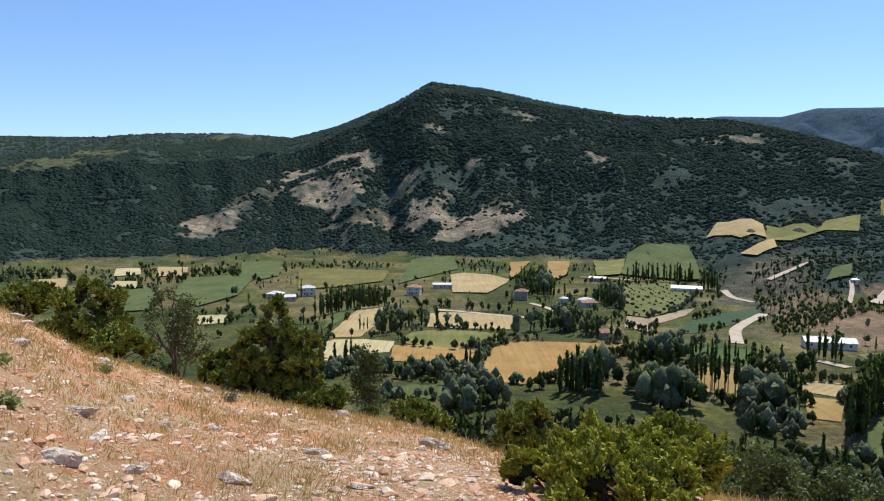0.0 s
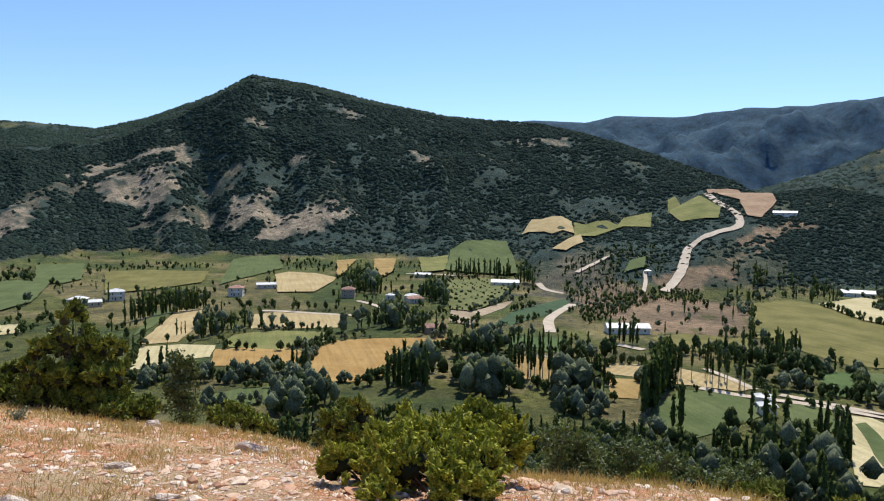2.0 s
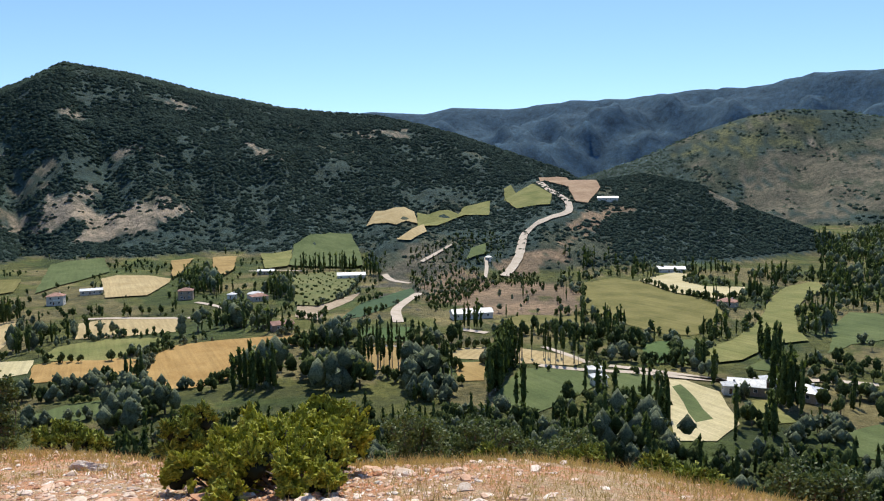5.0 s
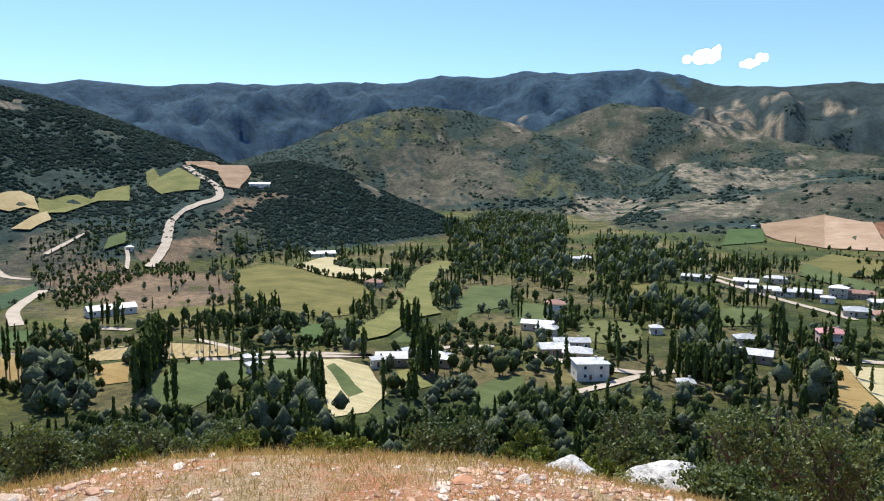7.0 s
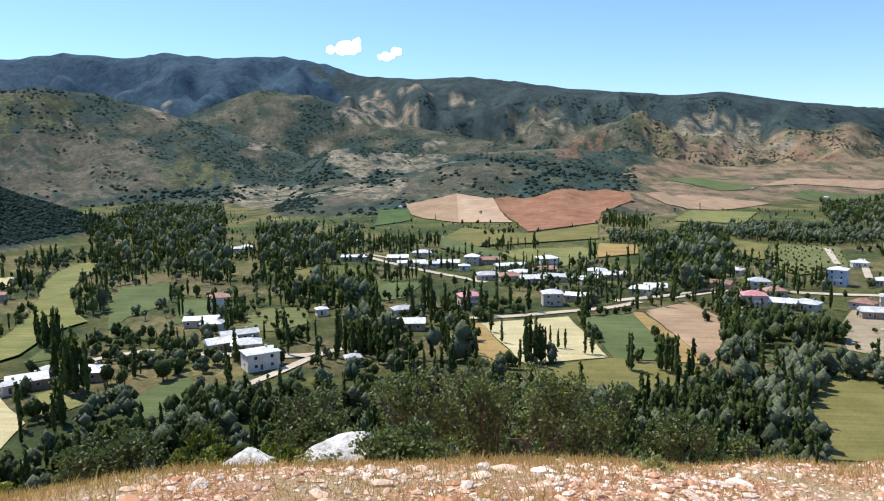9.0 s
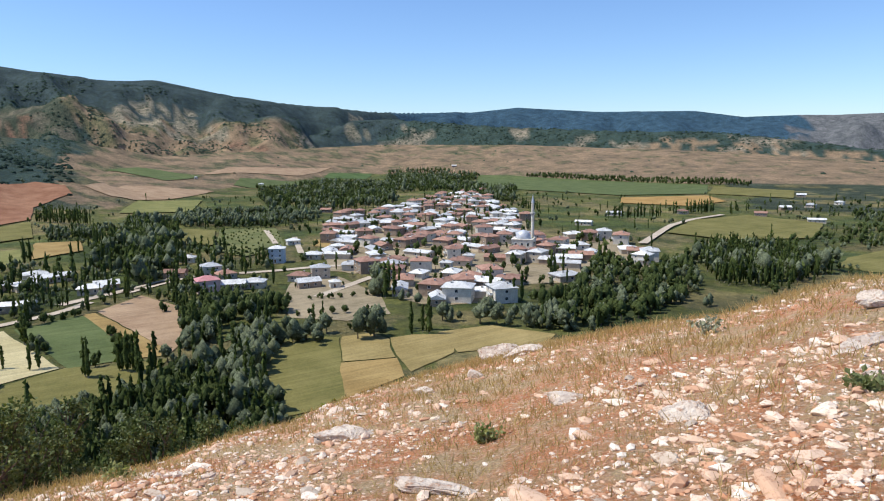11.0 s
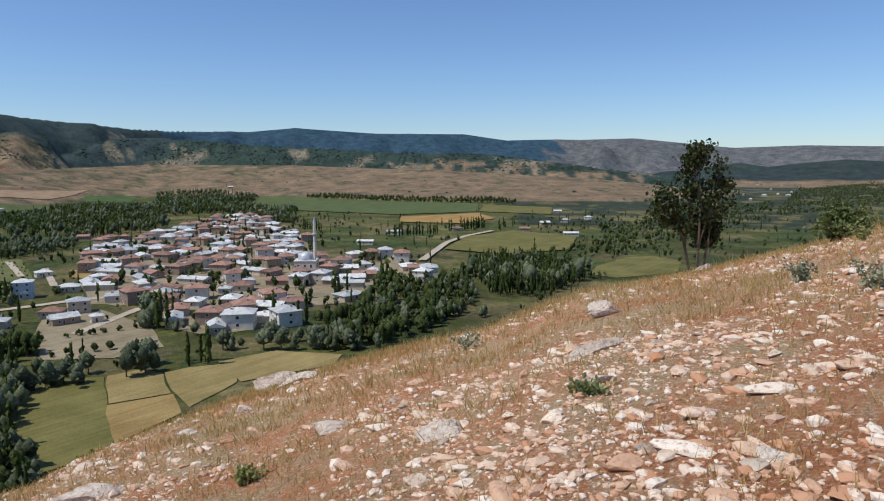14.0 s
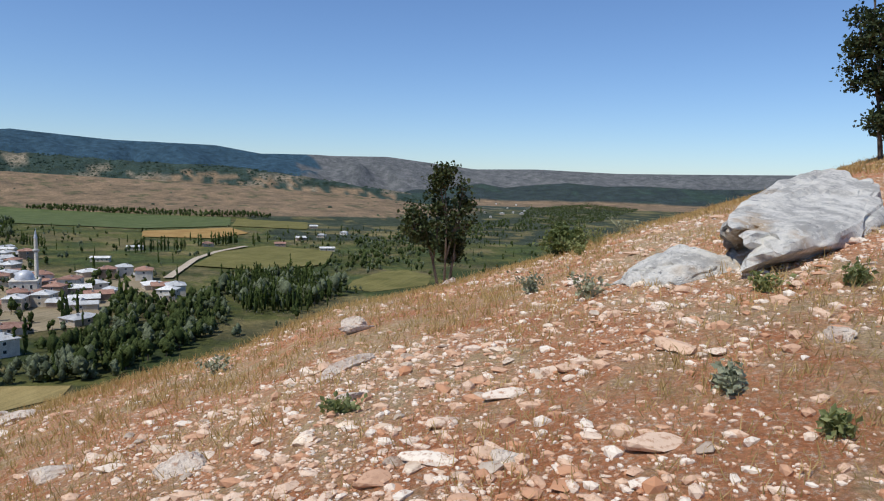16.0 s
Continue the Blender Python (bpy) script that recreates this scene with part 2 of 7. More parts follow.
def value_noise(x, y, seed=0):
    """Smooth value noise on a unit lattice, -1 to 1."""
    xi, yi = np.floor(x).astype(np.int64), np.floor(y).astype(np.int64)
    fx, fy = x - xi, y - yi
    fx, fy = fx * fx * (3 - 2 * fx), fy * fy * (3 - 2 * fy)

    def corner(a, b):
        h = (a * 374761393 + b * 668265263 + seed * 1442695041) & 0x7FFFFFFF
        h = ((h ^ (h >> 13)) * 1274126177) & 0x7FFFFFFF
        return ((h ^ (h >> 16)) & 0xFFFF) / 32767.5 - 1

    low = corner(xi, yi) * (1 - fx) + corner(xi + 1, yi) * fx
    high = corner(xi, yi + 1) * (1 - fx) + corner(xi + 1, yi + 1) * fx
    return low * (1 - fy) + high * fy


def fbm(x, y, octaves=4, seed=0):
    total, gain = np.zeros_like(x), 1.0
    for n in range(octaves):
        total, gain = total + gain * value_noise(x * 2**n + 17.3 * n, y * 2**n - 9.1 * n, seed + n), gain * 0.5
    return total


# The hilltop underfoot: bearing, first slope (down), range of its brow.
BROW = np.array([
    (-33, 0.004, 22), (-28, 0.06, 21), (-20, 0.11, 20), (-11, 0.125, 17), (0, 0.13, 14), (6, 0.11, 11), (22, 0.10, 10), (37, 0.08, 9.3),
    (51, 0.08, 8.7), (65, 0.07, 8.6), (85, 0.07, 8.3), (104, 0.085, 9), (114, 0.12, 11), (124, 0.125, 14.5), (131, 0.117, 17), (142, 0.04, 14.5),
    (149, 0.01, 14), (157, -0.05, 14), (166, -0.075, 15), (174, -0.10, 16.5), (180, -0.127, 18), (188, -0.15, 20), (196, -0.173, 25), (215, -0.17, 29), (300, -0.14, 28), (327, 0.004, 22)])
# Ridges: bearing, elevation of the crest in degrees, range of the crest, range of the foot.
MAIN = np.array([
    (-60, 3.0, 2100, 800), (-33, 4.3, 1900, 690), (-27.5, 4.5, 1850, 700), (-22.5, 5.0, 1800, 700), (-17, 5.2, 1750, 720), (-12.5, 5.0, 1650, 730), (-9, 5.95, 1580, 740),
    (-4.4, 7.92, 1520, 750), (-1.4, 9.6, 1500, 760), (3, 9.07, 1500, 760), (9.3, 7.72, 1500, 745), (14.6, 6.8, 1480, 730), (18, 6.55, 1460, 720), (22, 6.2, 1420, 700),
    (25, 5.5, 1350, 680), (28, 4.65, 1280, 660), (32.2, 3.2, 1180, 645), (36.5, 1.7, 1050, 640), (39, 0.2, 980, 640), (43, -4, 900, 700)])
FAR = np.array([
    (-60, 3.5, 4300, 2600), (15, 5.9, 4300, 2500), (21, 6.6, 4300, 2500), (25.4, 6.38, 4300, 2500), (27.6, 6.88, 4300, 2500), (32.2, 6.67, 4300, 2500), (37, 7.2, 4200, 2400), (41.5, 7.19, 4100, 2400),
    (47.3, 7.62, 4000, 2400), (51, 7.55, 3900, 2300), (54.5, 8.22, 3800, 2300), (59, 8.07, 3700, 2200), (61.2, 8.57, 3600, 2200), (65.5, 8.32, 3500, 2100), (70, 8.57, 3400, 2000), (73.4, 8.02, 3300, 1900),
    (75.8, 7.17, 3200, 1800), (80.4, 6.77, 3100, 1600), (84.6, 6.97, 3000, 1500), (88.8, 6.47, 2900, 1450), (92.4, 5.87, 2850, 1400), (101, 4.97, 2750, 1400), (104.2, 5.1, 2700, 1450), (108.6, 4.2, 2700, 1550),
    (113, 3.55, 2800, 1700), (119.8, 2.9, 3200, 2200), (124, 2.75, 3900, 2900), (128.2, 2.75, 4400, 3300), (132.1, 3.12, 4400, 3300), (138.5, 2.68, 4400, 3300), (145.7, 2.6, 4400, 3300), (149.2, 2.05, 4400, 3300),
    (159.3, 2.05, 4500, 3500), (166.5, 1.21, 4500, 3500), (171.4, 1.32, 4500, 3500), (178, 1.1, 4500, 3500), (187, 1.18, 4500, 3500), (215, 1.5, 4500, 3500), (300, 3.5, 4300, 2600)])
ROUND_HILL = np.array([
    (33, -3, 1800, 1350), (37.5, 0.95, 1850, 1350), (42, 2.28, 1880, 1350), (47.2, 4.47, 1900, 1300), (50, 5.3, 1900, 1300), (52.7, 5.76, 1900, 1300), (56.4, 5.48, 1900, 1300), (60, 4.59, 1880, 1280),
    (63, 3.6, 1850, 1250), (67, 2.4, 1800, 1200), (72, 0.6, 1700, 1150), (78, -2.5, 1500, 1100)])
BACK_HILL = np.array([
    (56, 1.5, 2500, 1900), (61, 3.2, 2500, 1850), (64.5, 4.8, 2500, 1800), (68, 6.05, 2500, 1800), (72.3, 5.55, 2450, 1750), (77, 4.0, 2350, 1700), (81, 2.9, 2250, 1600), (85, 2.1, 2150, 1500), (91, 1.0, 2000, 1400), (97, -0.5, 1800, 1400)])
KNOLL = np.array([
    (19, -6, 640, 540), (22, -3.4, 680, 520), (28.5, -2.0, 760, 510), (31.3, -1.0, 820, 510), (34.5, 0.75, 880, 515), (39, 0.75, 890, 540), (42.7, 1.25, 880, 580), (46.7, 0.45, 880, 620), (51, -1.66, 880, 660), (54, -2.8, 870, 740), (58, -4.6, 870, 800)])
PALE_HILL = np.array([
    (60, -3, 1500, 1250), (66, -1.4, 1550, 1200), (70, -0.5, 1600, 1150), (73, 1.2, 1600, 1150), (76, 1.5, 1600, 1150), (80, 0.8, 1600, 1150), (86, 0.9, 1600, 1150), (92, 1.1, 1650, 1150), (98, 0.6, 1650, 1150), (104, -0.5, 1700, 1250), (108, -2, 1700, 1300)])
RED_HILL = np.array([
    (66, -4.2, 1050, 850), (70, -2.8, 1100, 820), (74, -1.7, 1130, 800), (80, -0.6, 1150, 790), (83.2, 0.2, 1150, 785), (86.5, 0.45, 1150, 780), (90, 0.12, 1150, 780), (94.6, -0.62, 1130, 780), (99, -2.0, 1080, 780), (104, -4.4, 1000, 800)])
PLAIN = np.array([
    (92, -1.4, 1650, 900), (101, -0.7, 1750, 900), (110, -0.3, 1900, 1200), (116, 0.0, 2150, 1550), (121, 0.2, 2250, 1700), (132, 0.1, 1980, 1420), (148, -0.6, 1750, 1190), (156, -1.1, 1700, 1160), (162, -1.7, 1680, 1160), (168, -2.1, 1750, 1300), (176, -2.1, 1900, 1500), (200, -1.9, 1900, 1500)])
SCARP = np.array([
    (110, -1.0, 2400, 2000), (116, 1.2, 2500, 2200), (118.7, 2.15, 2600, 2300), (122.2, 2.26, 2600, 2300), (130.3, 1.63, 2400, 2080), (139.4, 1.15, 2250, 1900), (147, 0.95, 2150, 1820), (152, 0.4, 2080, 1790), (156.7, -0.3, 2030, 1760), (162.3, -1.0, 2000, 1750), (168, -2.0, 2000, 1800)])
DARK_RIDGE = np.array([
    (158, -1.6, 3000, 2700), (161.5, -0.5, 3000, 2650), (163, -0.5, 3000, 2650), (165, -0.15, 3000, 2600), (167, 0.12, 3000, 2600), (169, -0.2, 3000, 2600), (171, 0.05, 3000, 2600), (174, 0.32, 3000, 2600), (177, 0.1, 3000, 2600), (180, 0.2, 3000, 2600), (184, 0.05, 3000, 2600), (190, 0.2, 3000, 2600), (205, 0, 3000, 2600)])
RIDGES = [(MAIN, 0.55, 1), (FAR, 0.8, 2), (ROUND_HILL, 0.75, 4), (BACK_HILL, 0.8, 5), (KNOLL, 0.7, 6), (PALE_HILL, 0.7, 7), (RED_HILL, 0.75, 8), (PLAIN, 1.0, 9), (SCARP, 0.9, 10), (DARK_RIDGE, 0.8, 11)]


def column(table, b, n):
    return np.interp(b, table[:, 0], table[:, n])


def hill_height(b, r):
    """The hill on which the camera stands; the ground is 1.5 m below the first eye."""
    bb = np.where(b > 250, b - 360, b)
    slope = column(BROW, np.where(bb < -33, bb + 360, bb), 1)
    brow = column(BROW, np.where(bb < -33, bb + 360, bb), 2)
    bend = 1.5 / brow**2
    knee = np.maximum((0.56 - slope) / (2 * bend), 1)
    near = np.minimum(r, knee)
    return -1.5 - slope * near - bend * near**2 - 0.56 * np.maximum(r - knee, 0)


def height(x, y, rough=True):
    r = np.hypot(x, y)
    b = np.degrees(np.arctan2(x, y))
    b = np.where(b < -60, b + 360, b)
    z = np.full_like(r, VALLEY)
    for table, power, seed in RIDGES:
        crest_r, foot = column(table, b, 2), column(table, b, 3)
        crest = crest_r * np.tan(np.radians(column(table, b, 1)))
        inside = smooth((b - table[0, 0]) / 3) * smooth((table[-1, 0] - b) / 3)
        s = np.clip((r - foot) / (crest_r - foot), 0, 1)
        up = s**1.6 * power + (1 - power) * smooth(s) if power < 1 else s
        if rough:
            spur = fbm(x / 260 + seed, y / 260, 4, seed) * 0.13 + fbm(b / 3.1 + seed + r / 700, r / 420 - b / 9, 3, seed + 40) * 0.13
            up = up + spur * s * (1 - s) * 2 * (0.35 if table is PLAIN else 2.6 if table is FAR else 1)
        back = np.clip((r - crest_r) / (0.55 * (crest_r - foot)), 0, 1)
        rise = VALLEY + (crest - VALLEY) * up * (1 - smooth(back) * 0.9)
        z = np.maximum(z, np.where(inside > 0, VALLEY + (rise - VALLEY) * inside, VALLEY))
    hill = hill_height(b, r)
    if rough:
        hill = hill + fbm(x / 5, y / 5, 3, 60) * 0.10 * np.clip(r / 6 - 0.3, 0, 1) + fbm(x / 30, y / 30, 3, 61) * 1.2 * np.clip((r - 25) / 40, 0, 1)
    return np.maximum(z, hill)


# ---- mesh helpers ----


def mesh_of(name, verts, faces, materials, index=None, smooth_faces=False):
    """A mesh from arrays of places and of faces that all have the same number of corners."""
    verts, faces = np.asarray(verts, np.float32), np.asarray(faces, np.int32)
    me = bpy.data.meshes.new(name)
    me.vertices.add(len(verts))
    me.vertices.foreach_set("co", verts.ravel())
    k = faces.shape[1]
    me.loops.add(faces.size)
    me.loops.foreach_set("vertex_index", faces.ravel())
    me.polygons.add(len(faces))
    me.polygons.foreach_set("loop_start", np.arange(0, faces.size, k, dtype=np.int32))
    for m in materials if isinstance(materials, (list, tuple)) else [materials]:
        me.materials.append(m)
    if index is not None:
        me.polygons.foreach_set("material_index", np.asarray(index, np.int32))
    me.polygons.foreach_set("use_smooth", np.full(len(faces), smooth_faces))
    me.update(calc_edges=True)
    return me


def part(name, me, parent, label="", at=None):
    """One mesh as a part of a thing."""
    ob = new(name, me)
    ob.parent = parent
    if at is not None:
        ob.matrix_basis = at
    if label:
        ob["label"] = label
    return ob


def inside(px, py, polygon):
    """Which of the points lie in the polygon of plan places."""
    found = np.zeros(px.shape, bool)
    xs, ys = np.array(polygon, float).T
    for x0, y0, x1, y1 in zip(xs, ys, np.roll(xs, -1), np.roll(ys, -1)):
        if y0 != y1:
            found ^= ((y0 > py) != (y1 > py)) & (px < (x1 - x0) * (py - y0) / (y1 - y0) + x0)
    return found


def join_arrays(pieces):
    """Many (verts, faces) as one."""
    count, verts, faces = 0, [], []
    for v, f in pieces:
        verts.append(v)
        faces.append(np.asarray(f) + count)
        count += len(v)
    return np.concatenate(verts), np.concatenate(faces)


def repeat_arrays(v, f, places, scales, turns):
    """One small form set down many times: places (n,3), scales (n,3), turns about z (n)."""
    v, f = np.asarray(v, float), np.asarray(f)
    c, s = np.cos(turns)[:, None], np.sin(turns)[:, None]
    w = v[None] * scales[:, None]
    out = np.stack([w[..., 0] * c - w[..., 1] * s, w[..., 0] * s + w[..., 1] * c, w[..., 2]], -1) + places[:, None]
    faces = f[None] + (np.arange(len(places)) * len(v))[:, None, None]
    return out.reshape(-1, 3), faces.reshape(-1, f.shape[1])


# ---- the ground sheet ----
bearings = np.radians(np.concatenate([np.arange(-37, 201, 0.38), np.linspace(204, 320, 31)]))
rings = np.concatenate([[0.0], np.geomspace(0.4, 30, 112)[:-1], np.geomspace(30, 140, 16)[:-1], np.geomspace(140, 600, 70)[:-1], np.geomspace(600, 4900, 150)])
grid_b, grid_r = np.meshgrid(bearings, rings[1:])
ground_x, ground_y = np.sin(grid_b) * grid_r, np.cos(grid_b) * grid_r
ground_z = height(ground_x, ground_y)

# Base colours of the open land; far tints and forest have haze painted in.
TINTS = {
    "forest": (0.043, 0.070, 0.064), "scrub": (0.078, 0.088, 0.060), "scree": (0.29, 0.24, 0.18), "earth": (0.135, 0.122, 0.090), "grass": (0.12, 0.125, 0.06),
    "pale": (0.27, 0.235, 0.175), "hazy_plateau": (0.135, 0.140, 0.152), "ridge": (0.040, 0.056, 0.064), "scarp": (0.25, 0.215, 0.165), "hazy": (0.042, 0.064, 0.070), "red": (0.21, 0.125, 0.085), "dry": (0.235, 0.17, 0.112), "valley": (0.118, 0.125, 0.042), "blue": (0.038, 0.080, 0.125),
}
tint = np.empty(ground_x.shape + (3,))
tint[:] = TINTS["valley"]
deg_b = np.degrees(grid_b)
line_b = deg_b
deg_b = deg_b + 2.2 * fbm(ground_x / 160, ground_y / 160, 4, 77)
lift = ground_z - VALLEY
plots = fbm(ground_x / 40, ground_y / 40, 4, 63)
tint[plots > 0.35] = (0.185, 0.16, 0.075)
tint[plots < -0.35] = (0.075, 0.098, 0.034)
patchy = fbm(ground_x / 90, ground_y / 90, 5, 5)
warp_x = ground_x + 16 * fbm(ground_x / 28, ground_y / 28, 3, 21)
warp_y = ground_y + 16 * fbm(ground_x / 28, ground_y / 28, 3, 22)
on_hill = hill_height(np.where(line_b < -60, line_b + 360, line_b), grid_r) > VALLEY


def spread(mask, kind):
    tint[mask] = TINTS[kind]


spread(lift > 4, "scrub")
west = deg_b < 45
spread((lift > 6) & west & (patchy > -0.75), "forest")
spread((lift > 8) & west & (grid_r < 1000) & (deg_b > 17) & (patchy < -0.2), "scrub")
east = (deg_b >= 45) & (deg_b < 118)
spread((lift > 10) & east & (patchy > -0.08), "forest")
spread((lift > 10) & east & (patchy < -0.55), "earth")
spread((lift > 20) & (deg_b > 62) & (deg_b < 118) & (grid_r > 1250) & (grid_r < 2100) & (patchy < -0.5), "earth")
spread((deg_b > 41.5) & (deg_b < 58) & (grid_r > 600) & (grid_r < 900) & (lift > 3), "forest")
spread((lift > 3) & (deg_b > 98) & (deg_b < 215) & (grid_r < 2300), "dry")
tint[(lift > 3) & (deg_b > 98) & (deg_b < 215) & (grid_r < 2300) & (plots > 0.3)] = (0.15, 0.135, 0.075)
scarp = (deg_b > 114) & (deg_b < 170) & (grid_r > np.interp(deg_b, PLAIN[:, 0], PLAIN[:, 2]) + 60)
spread(scarp, "forest")
gully = fbm(ground_x / 75, ground_y / 75, 4, 33) + 0.5 * fbm(line_b / 3.5, grid_r / 900, 2, 34)
spread(scarp & (gully > 0.3) & (grid_r < np.interp(deg_b, PLAIN[:, 0], PLAIN[:, 2]) + 360), "scarp")
spread((deg_b > 114) & (grid_r > 2700), "forest")
# Far crests get distance haze as bluish ground tints, chosen by range.
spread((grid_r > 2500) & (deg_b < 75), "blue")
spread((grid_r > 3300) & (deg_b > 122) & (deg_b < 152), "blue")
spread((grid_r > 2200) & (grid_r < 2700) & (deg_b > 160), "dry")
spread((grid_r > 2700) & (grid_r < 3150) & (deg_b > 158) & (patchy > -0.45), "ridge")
spread((grid_r > 3150) & (deg_b > 152), "hazy_plateau")
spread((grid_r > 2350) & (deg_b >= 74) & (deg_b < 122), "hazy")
tint[(lift < 5) & (deg_b > 150) & (grid_r > 800) & (grid_r < 2200) & (plots < 0.3)] = (0.055, 0.068, 0.045)
STRETCHES = []


def stretch(kind, polygon):
    STRETCHES.append((kind, polygon))
    mask = inside(warp_x, warp_y, polygon) & ~on_hill
    ragged = fbm(ground_x / 14, ground_y / 14, 3, 31)
    tint[mask & (ragged > np.where(grid_r > 1800, 0.0, np.where(grid_r > 1000, -0.35, -0.85)))] = TINTS[kind]

# ---- bare and grassy stretches of the hills, by plan places ----
stretch("scree", [(-253, 1334), (-204, 1294), (-150, 1324), (-125, 1260), (-138, 1178), (-130, 1094), (-116, 1027), (-155, 1032), (-198, 1084), (-229, 1088), (-261, 1153), (-237, 1146), (-287, 1200), (-322, 1253), (-293, 1316)])
stretch("scree", [(-369, 944), (-374, 1032), (-360, 1054), (-324, 1049), (-287, 995), (-289, 947), (-322, 930), (-350, 915)])
stretch("earth", [(-359, 1065), (-333, 1126), (-313, 1229), (-263, 1179), (-270, 1128), (-311, 1080), (-321, 1054)])
stretch("earth", [(-192, 1006), (-143, 1012), (-99, 1069), (-87, 1030), (-112, 959), (-155, 980)])
stretch("earth", [(-128, 1137), (-54, 1125), (-43, 1073), (-83, 1091), (-105, 1133)])
stretch("scree", [(-121, 962), (-98, 1053), (-61, 1018), (-33, 1037), (5, 1046), (1, 1014), (44, 969), (83, 964), (121, 972), (109, 920), (62, 888), (5, 888), (-21, 894), (-10, 928), (-58, 970), (-78, 1023)])
stretch("scree", [(-61, 1259), (-16, 1320), (10, 1294), (-5, 1254), (-50, 1231)])
stretch("scree", [(72, 1376), (121, 1377), (195, 1314), (182, 1291), (113, 1347)])
stretch("scree", [(-9, 1148), (29, 1180), (77, 1125), (117, 1114), (107, 1105), (60, 1128), (19, 1158)])
stretch("scree", [(218, 1148), (243, 1138), (260, 1054), (240, 1041), (216, 1093)])
stretch("scree", [(424, 1242), (472, 1188), (543, 1188), (521, 1136), (456, 1147), (426, 1203)])
stretch("grass", [(-799, 1237), (-775, 1375), (-698, 1449), (-648, 1386), (-641, 1265), (-714, 1266), (-747, 1217)])
stretch("grass", [(-579, 1085), (-540, 1098), (-510, 1071), (-557, 1078)])
stretch("grass", [(-545, 1587), (-533, 1669), (-458, 1643), (-442, 1540)])
stretch("dry", [(289, 470), (341, 520), (362, 506), (405, 538), (443, 570), (488, 588), (522, 581), (506, 550), (472, 551), (427, 549), (375, 506), (347, 468), (315, 463)])
stretch("dry", [(203, 468), (257, 531), (271, 498), (281, 461), (300, 418), (284, 363), (237, 303), (209, 318), (200, 339), (190, 385)])
stretch("earth", [(187, 476), (253, 570), (299, 595), (279, 533), (225, 485), (184, 415), (155, 380)])
stretch("earth", [(650, 583), (1296, 1082), (1405, 1043), (1416, 948), (1333, 852), (1171, 802), (1095, 806), (643, 534)])
stretch("scree", [(1317, 1188), (1379, 1190), (1419, 1171), (1370, 1146), (1311, 1146)])
stretch("scree", [(1444, 1058), (1484, 1049), (1465, 1027), (1425, 1036)])
stretch("earth", [(1234, 909), (1348, 937), (1434, 899), (1411, 809), (1257, 747), (1160, 741), (1121, 780), (1108, 810)])
stretch("pale", [(1200, 564), (1334, 589), (1337, 526), (1404, 501), (1253, 435), (1023, 301), (1022, 373), (1144, 515)])
stretch("pale", [(2099, 668), (2081, 617), (1475, 386), (1500, 331), (1998, 362), (1547, 186), (1117, 129), (1104, 181), (1417, 301), (1318, 344), (1431, 423)])
stretch("pale", [(1077, 228), (1087, 204), (991, 189), (946, 195), (964, 218)])
stretch("pale", [(1297, 382), (1042, 245), (958, 209), (980, 271)])
stretch("grass", [(1324, 756), (1396, 728), (1377, 648), (1365, 602), (1285, 605), (1231, 679)])
stretch("scree", [(2249, 670), (2927, 727), (2636, 485), (2459, 394), (2199, 437), (2209, 583)])
stretch("scree", [(2991, 720), (2728, 505), (2617, 287), (2534, 186), (2559, 279), (2713, 522)])
stretch("earth", [(2384, 105), (2451, -70), (2295, -127), (2126, -37), (2355, 85)])
stretch("red", [(2019, -78), (2139, -122), (2012, -141), (1552, -91), (1547, -56)])
stretch("pale", [(2374, 111), (2390, -7), (2275, -119), (2189, -65), (2349, 80)])
stretch("pale", [(2247, -411), (2426, -544), (2397, -699), (2254, -694), (2019, -729), (2060, -670), (2066, -529), (2138, -459)])
stretch("red", [(1615, -57), (2048, -136), (2037, -213), (1992, -198), (1564, -89)])
stretch("red", [(2015, -673), (1992, -719), (1899, -764), (1800, -724), (1829, -643)])
stretch("pale", [(2248, -1196), (2537, -1401), (2655, -1534), (2239, -1237), (2183, -1251), (2183, -1206)])
stretch("scree", [(1605, 929), (2703, 1494), (2544, 1380), (1543, 868)])
stretch("scree", [(1560, 720), (1597, 645), (2062, 665), (2045, 659), (1551, 626)])
stretch("scree", [(2090, 348), (2117, 273), (2055, 248), (2055, 326)])
stretch("grass", [(1256, 1277), (1414, 1247), (1505, 1146), (1545, 1063), (1455, 1036), (1316, 1105)])
stretch("dry", [(1267, -820), (1605, -1077), (1481, -1254), (1242, -1709), (790, -1833), (617, -1822), (414, -1179), (616, -1095), (918, -1074), (1169, -988)])
stretch("dry", [(1146, -1009), (1363, -1356), (1321, -1717), (992, -1779), (677, -1854), (506, -1460), (554, -1092), (783, -1095), (1087, -1080)])

tint[on_hill] = (0.16, 0.14, 0.06)
n_ring, n_b = ground_x.shape
verts = np.concatenate([[[0, 0, float(height(np.zeros(1), np.zeros(1))[0])]], np.stack([ground_x, ground_y, ground_z], -1).reshape(-1, 3)])
ring, col = np.meshgrid(np.arange(n_ring - 1), np.arange(n_b), indexing="ij")
nxt = (col + 1) % n_b
quads = np.stack([1 + ring * n_b + col, 1 + (ring + 1) * n_b + col, 1 + (ring + 1) * n_b + nxt, 1 + ring * n_b + nxt], -1).reshape(-1, 4)[:, ::-1]
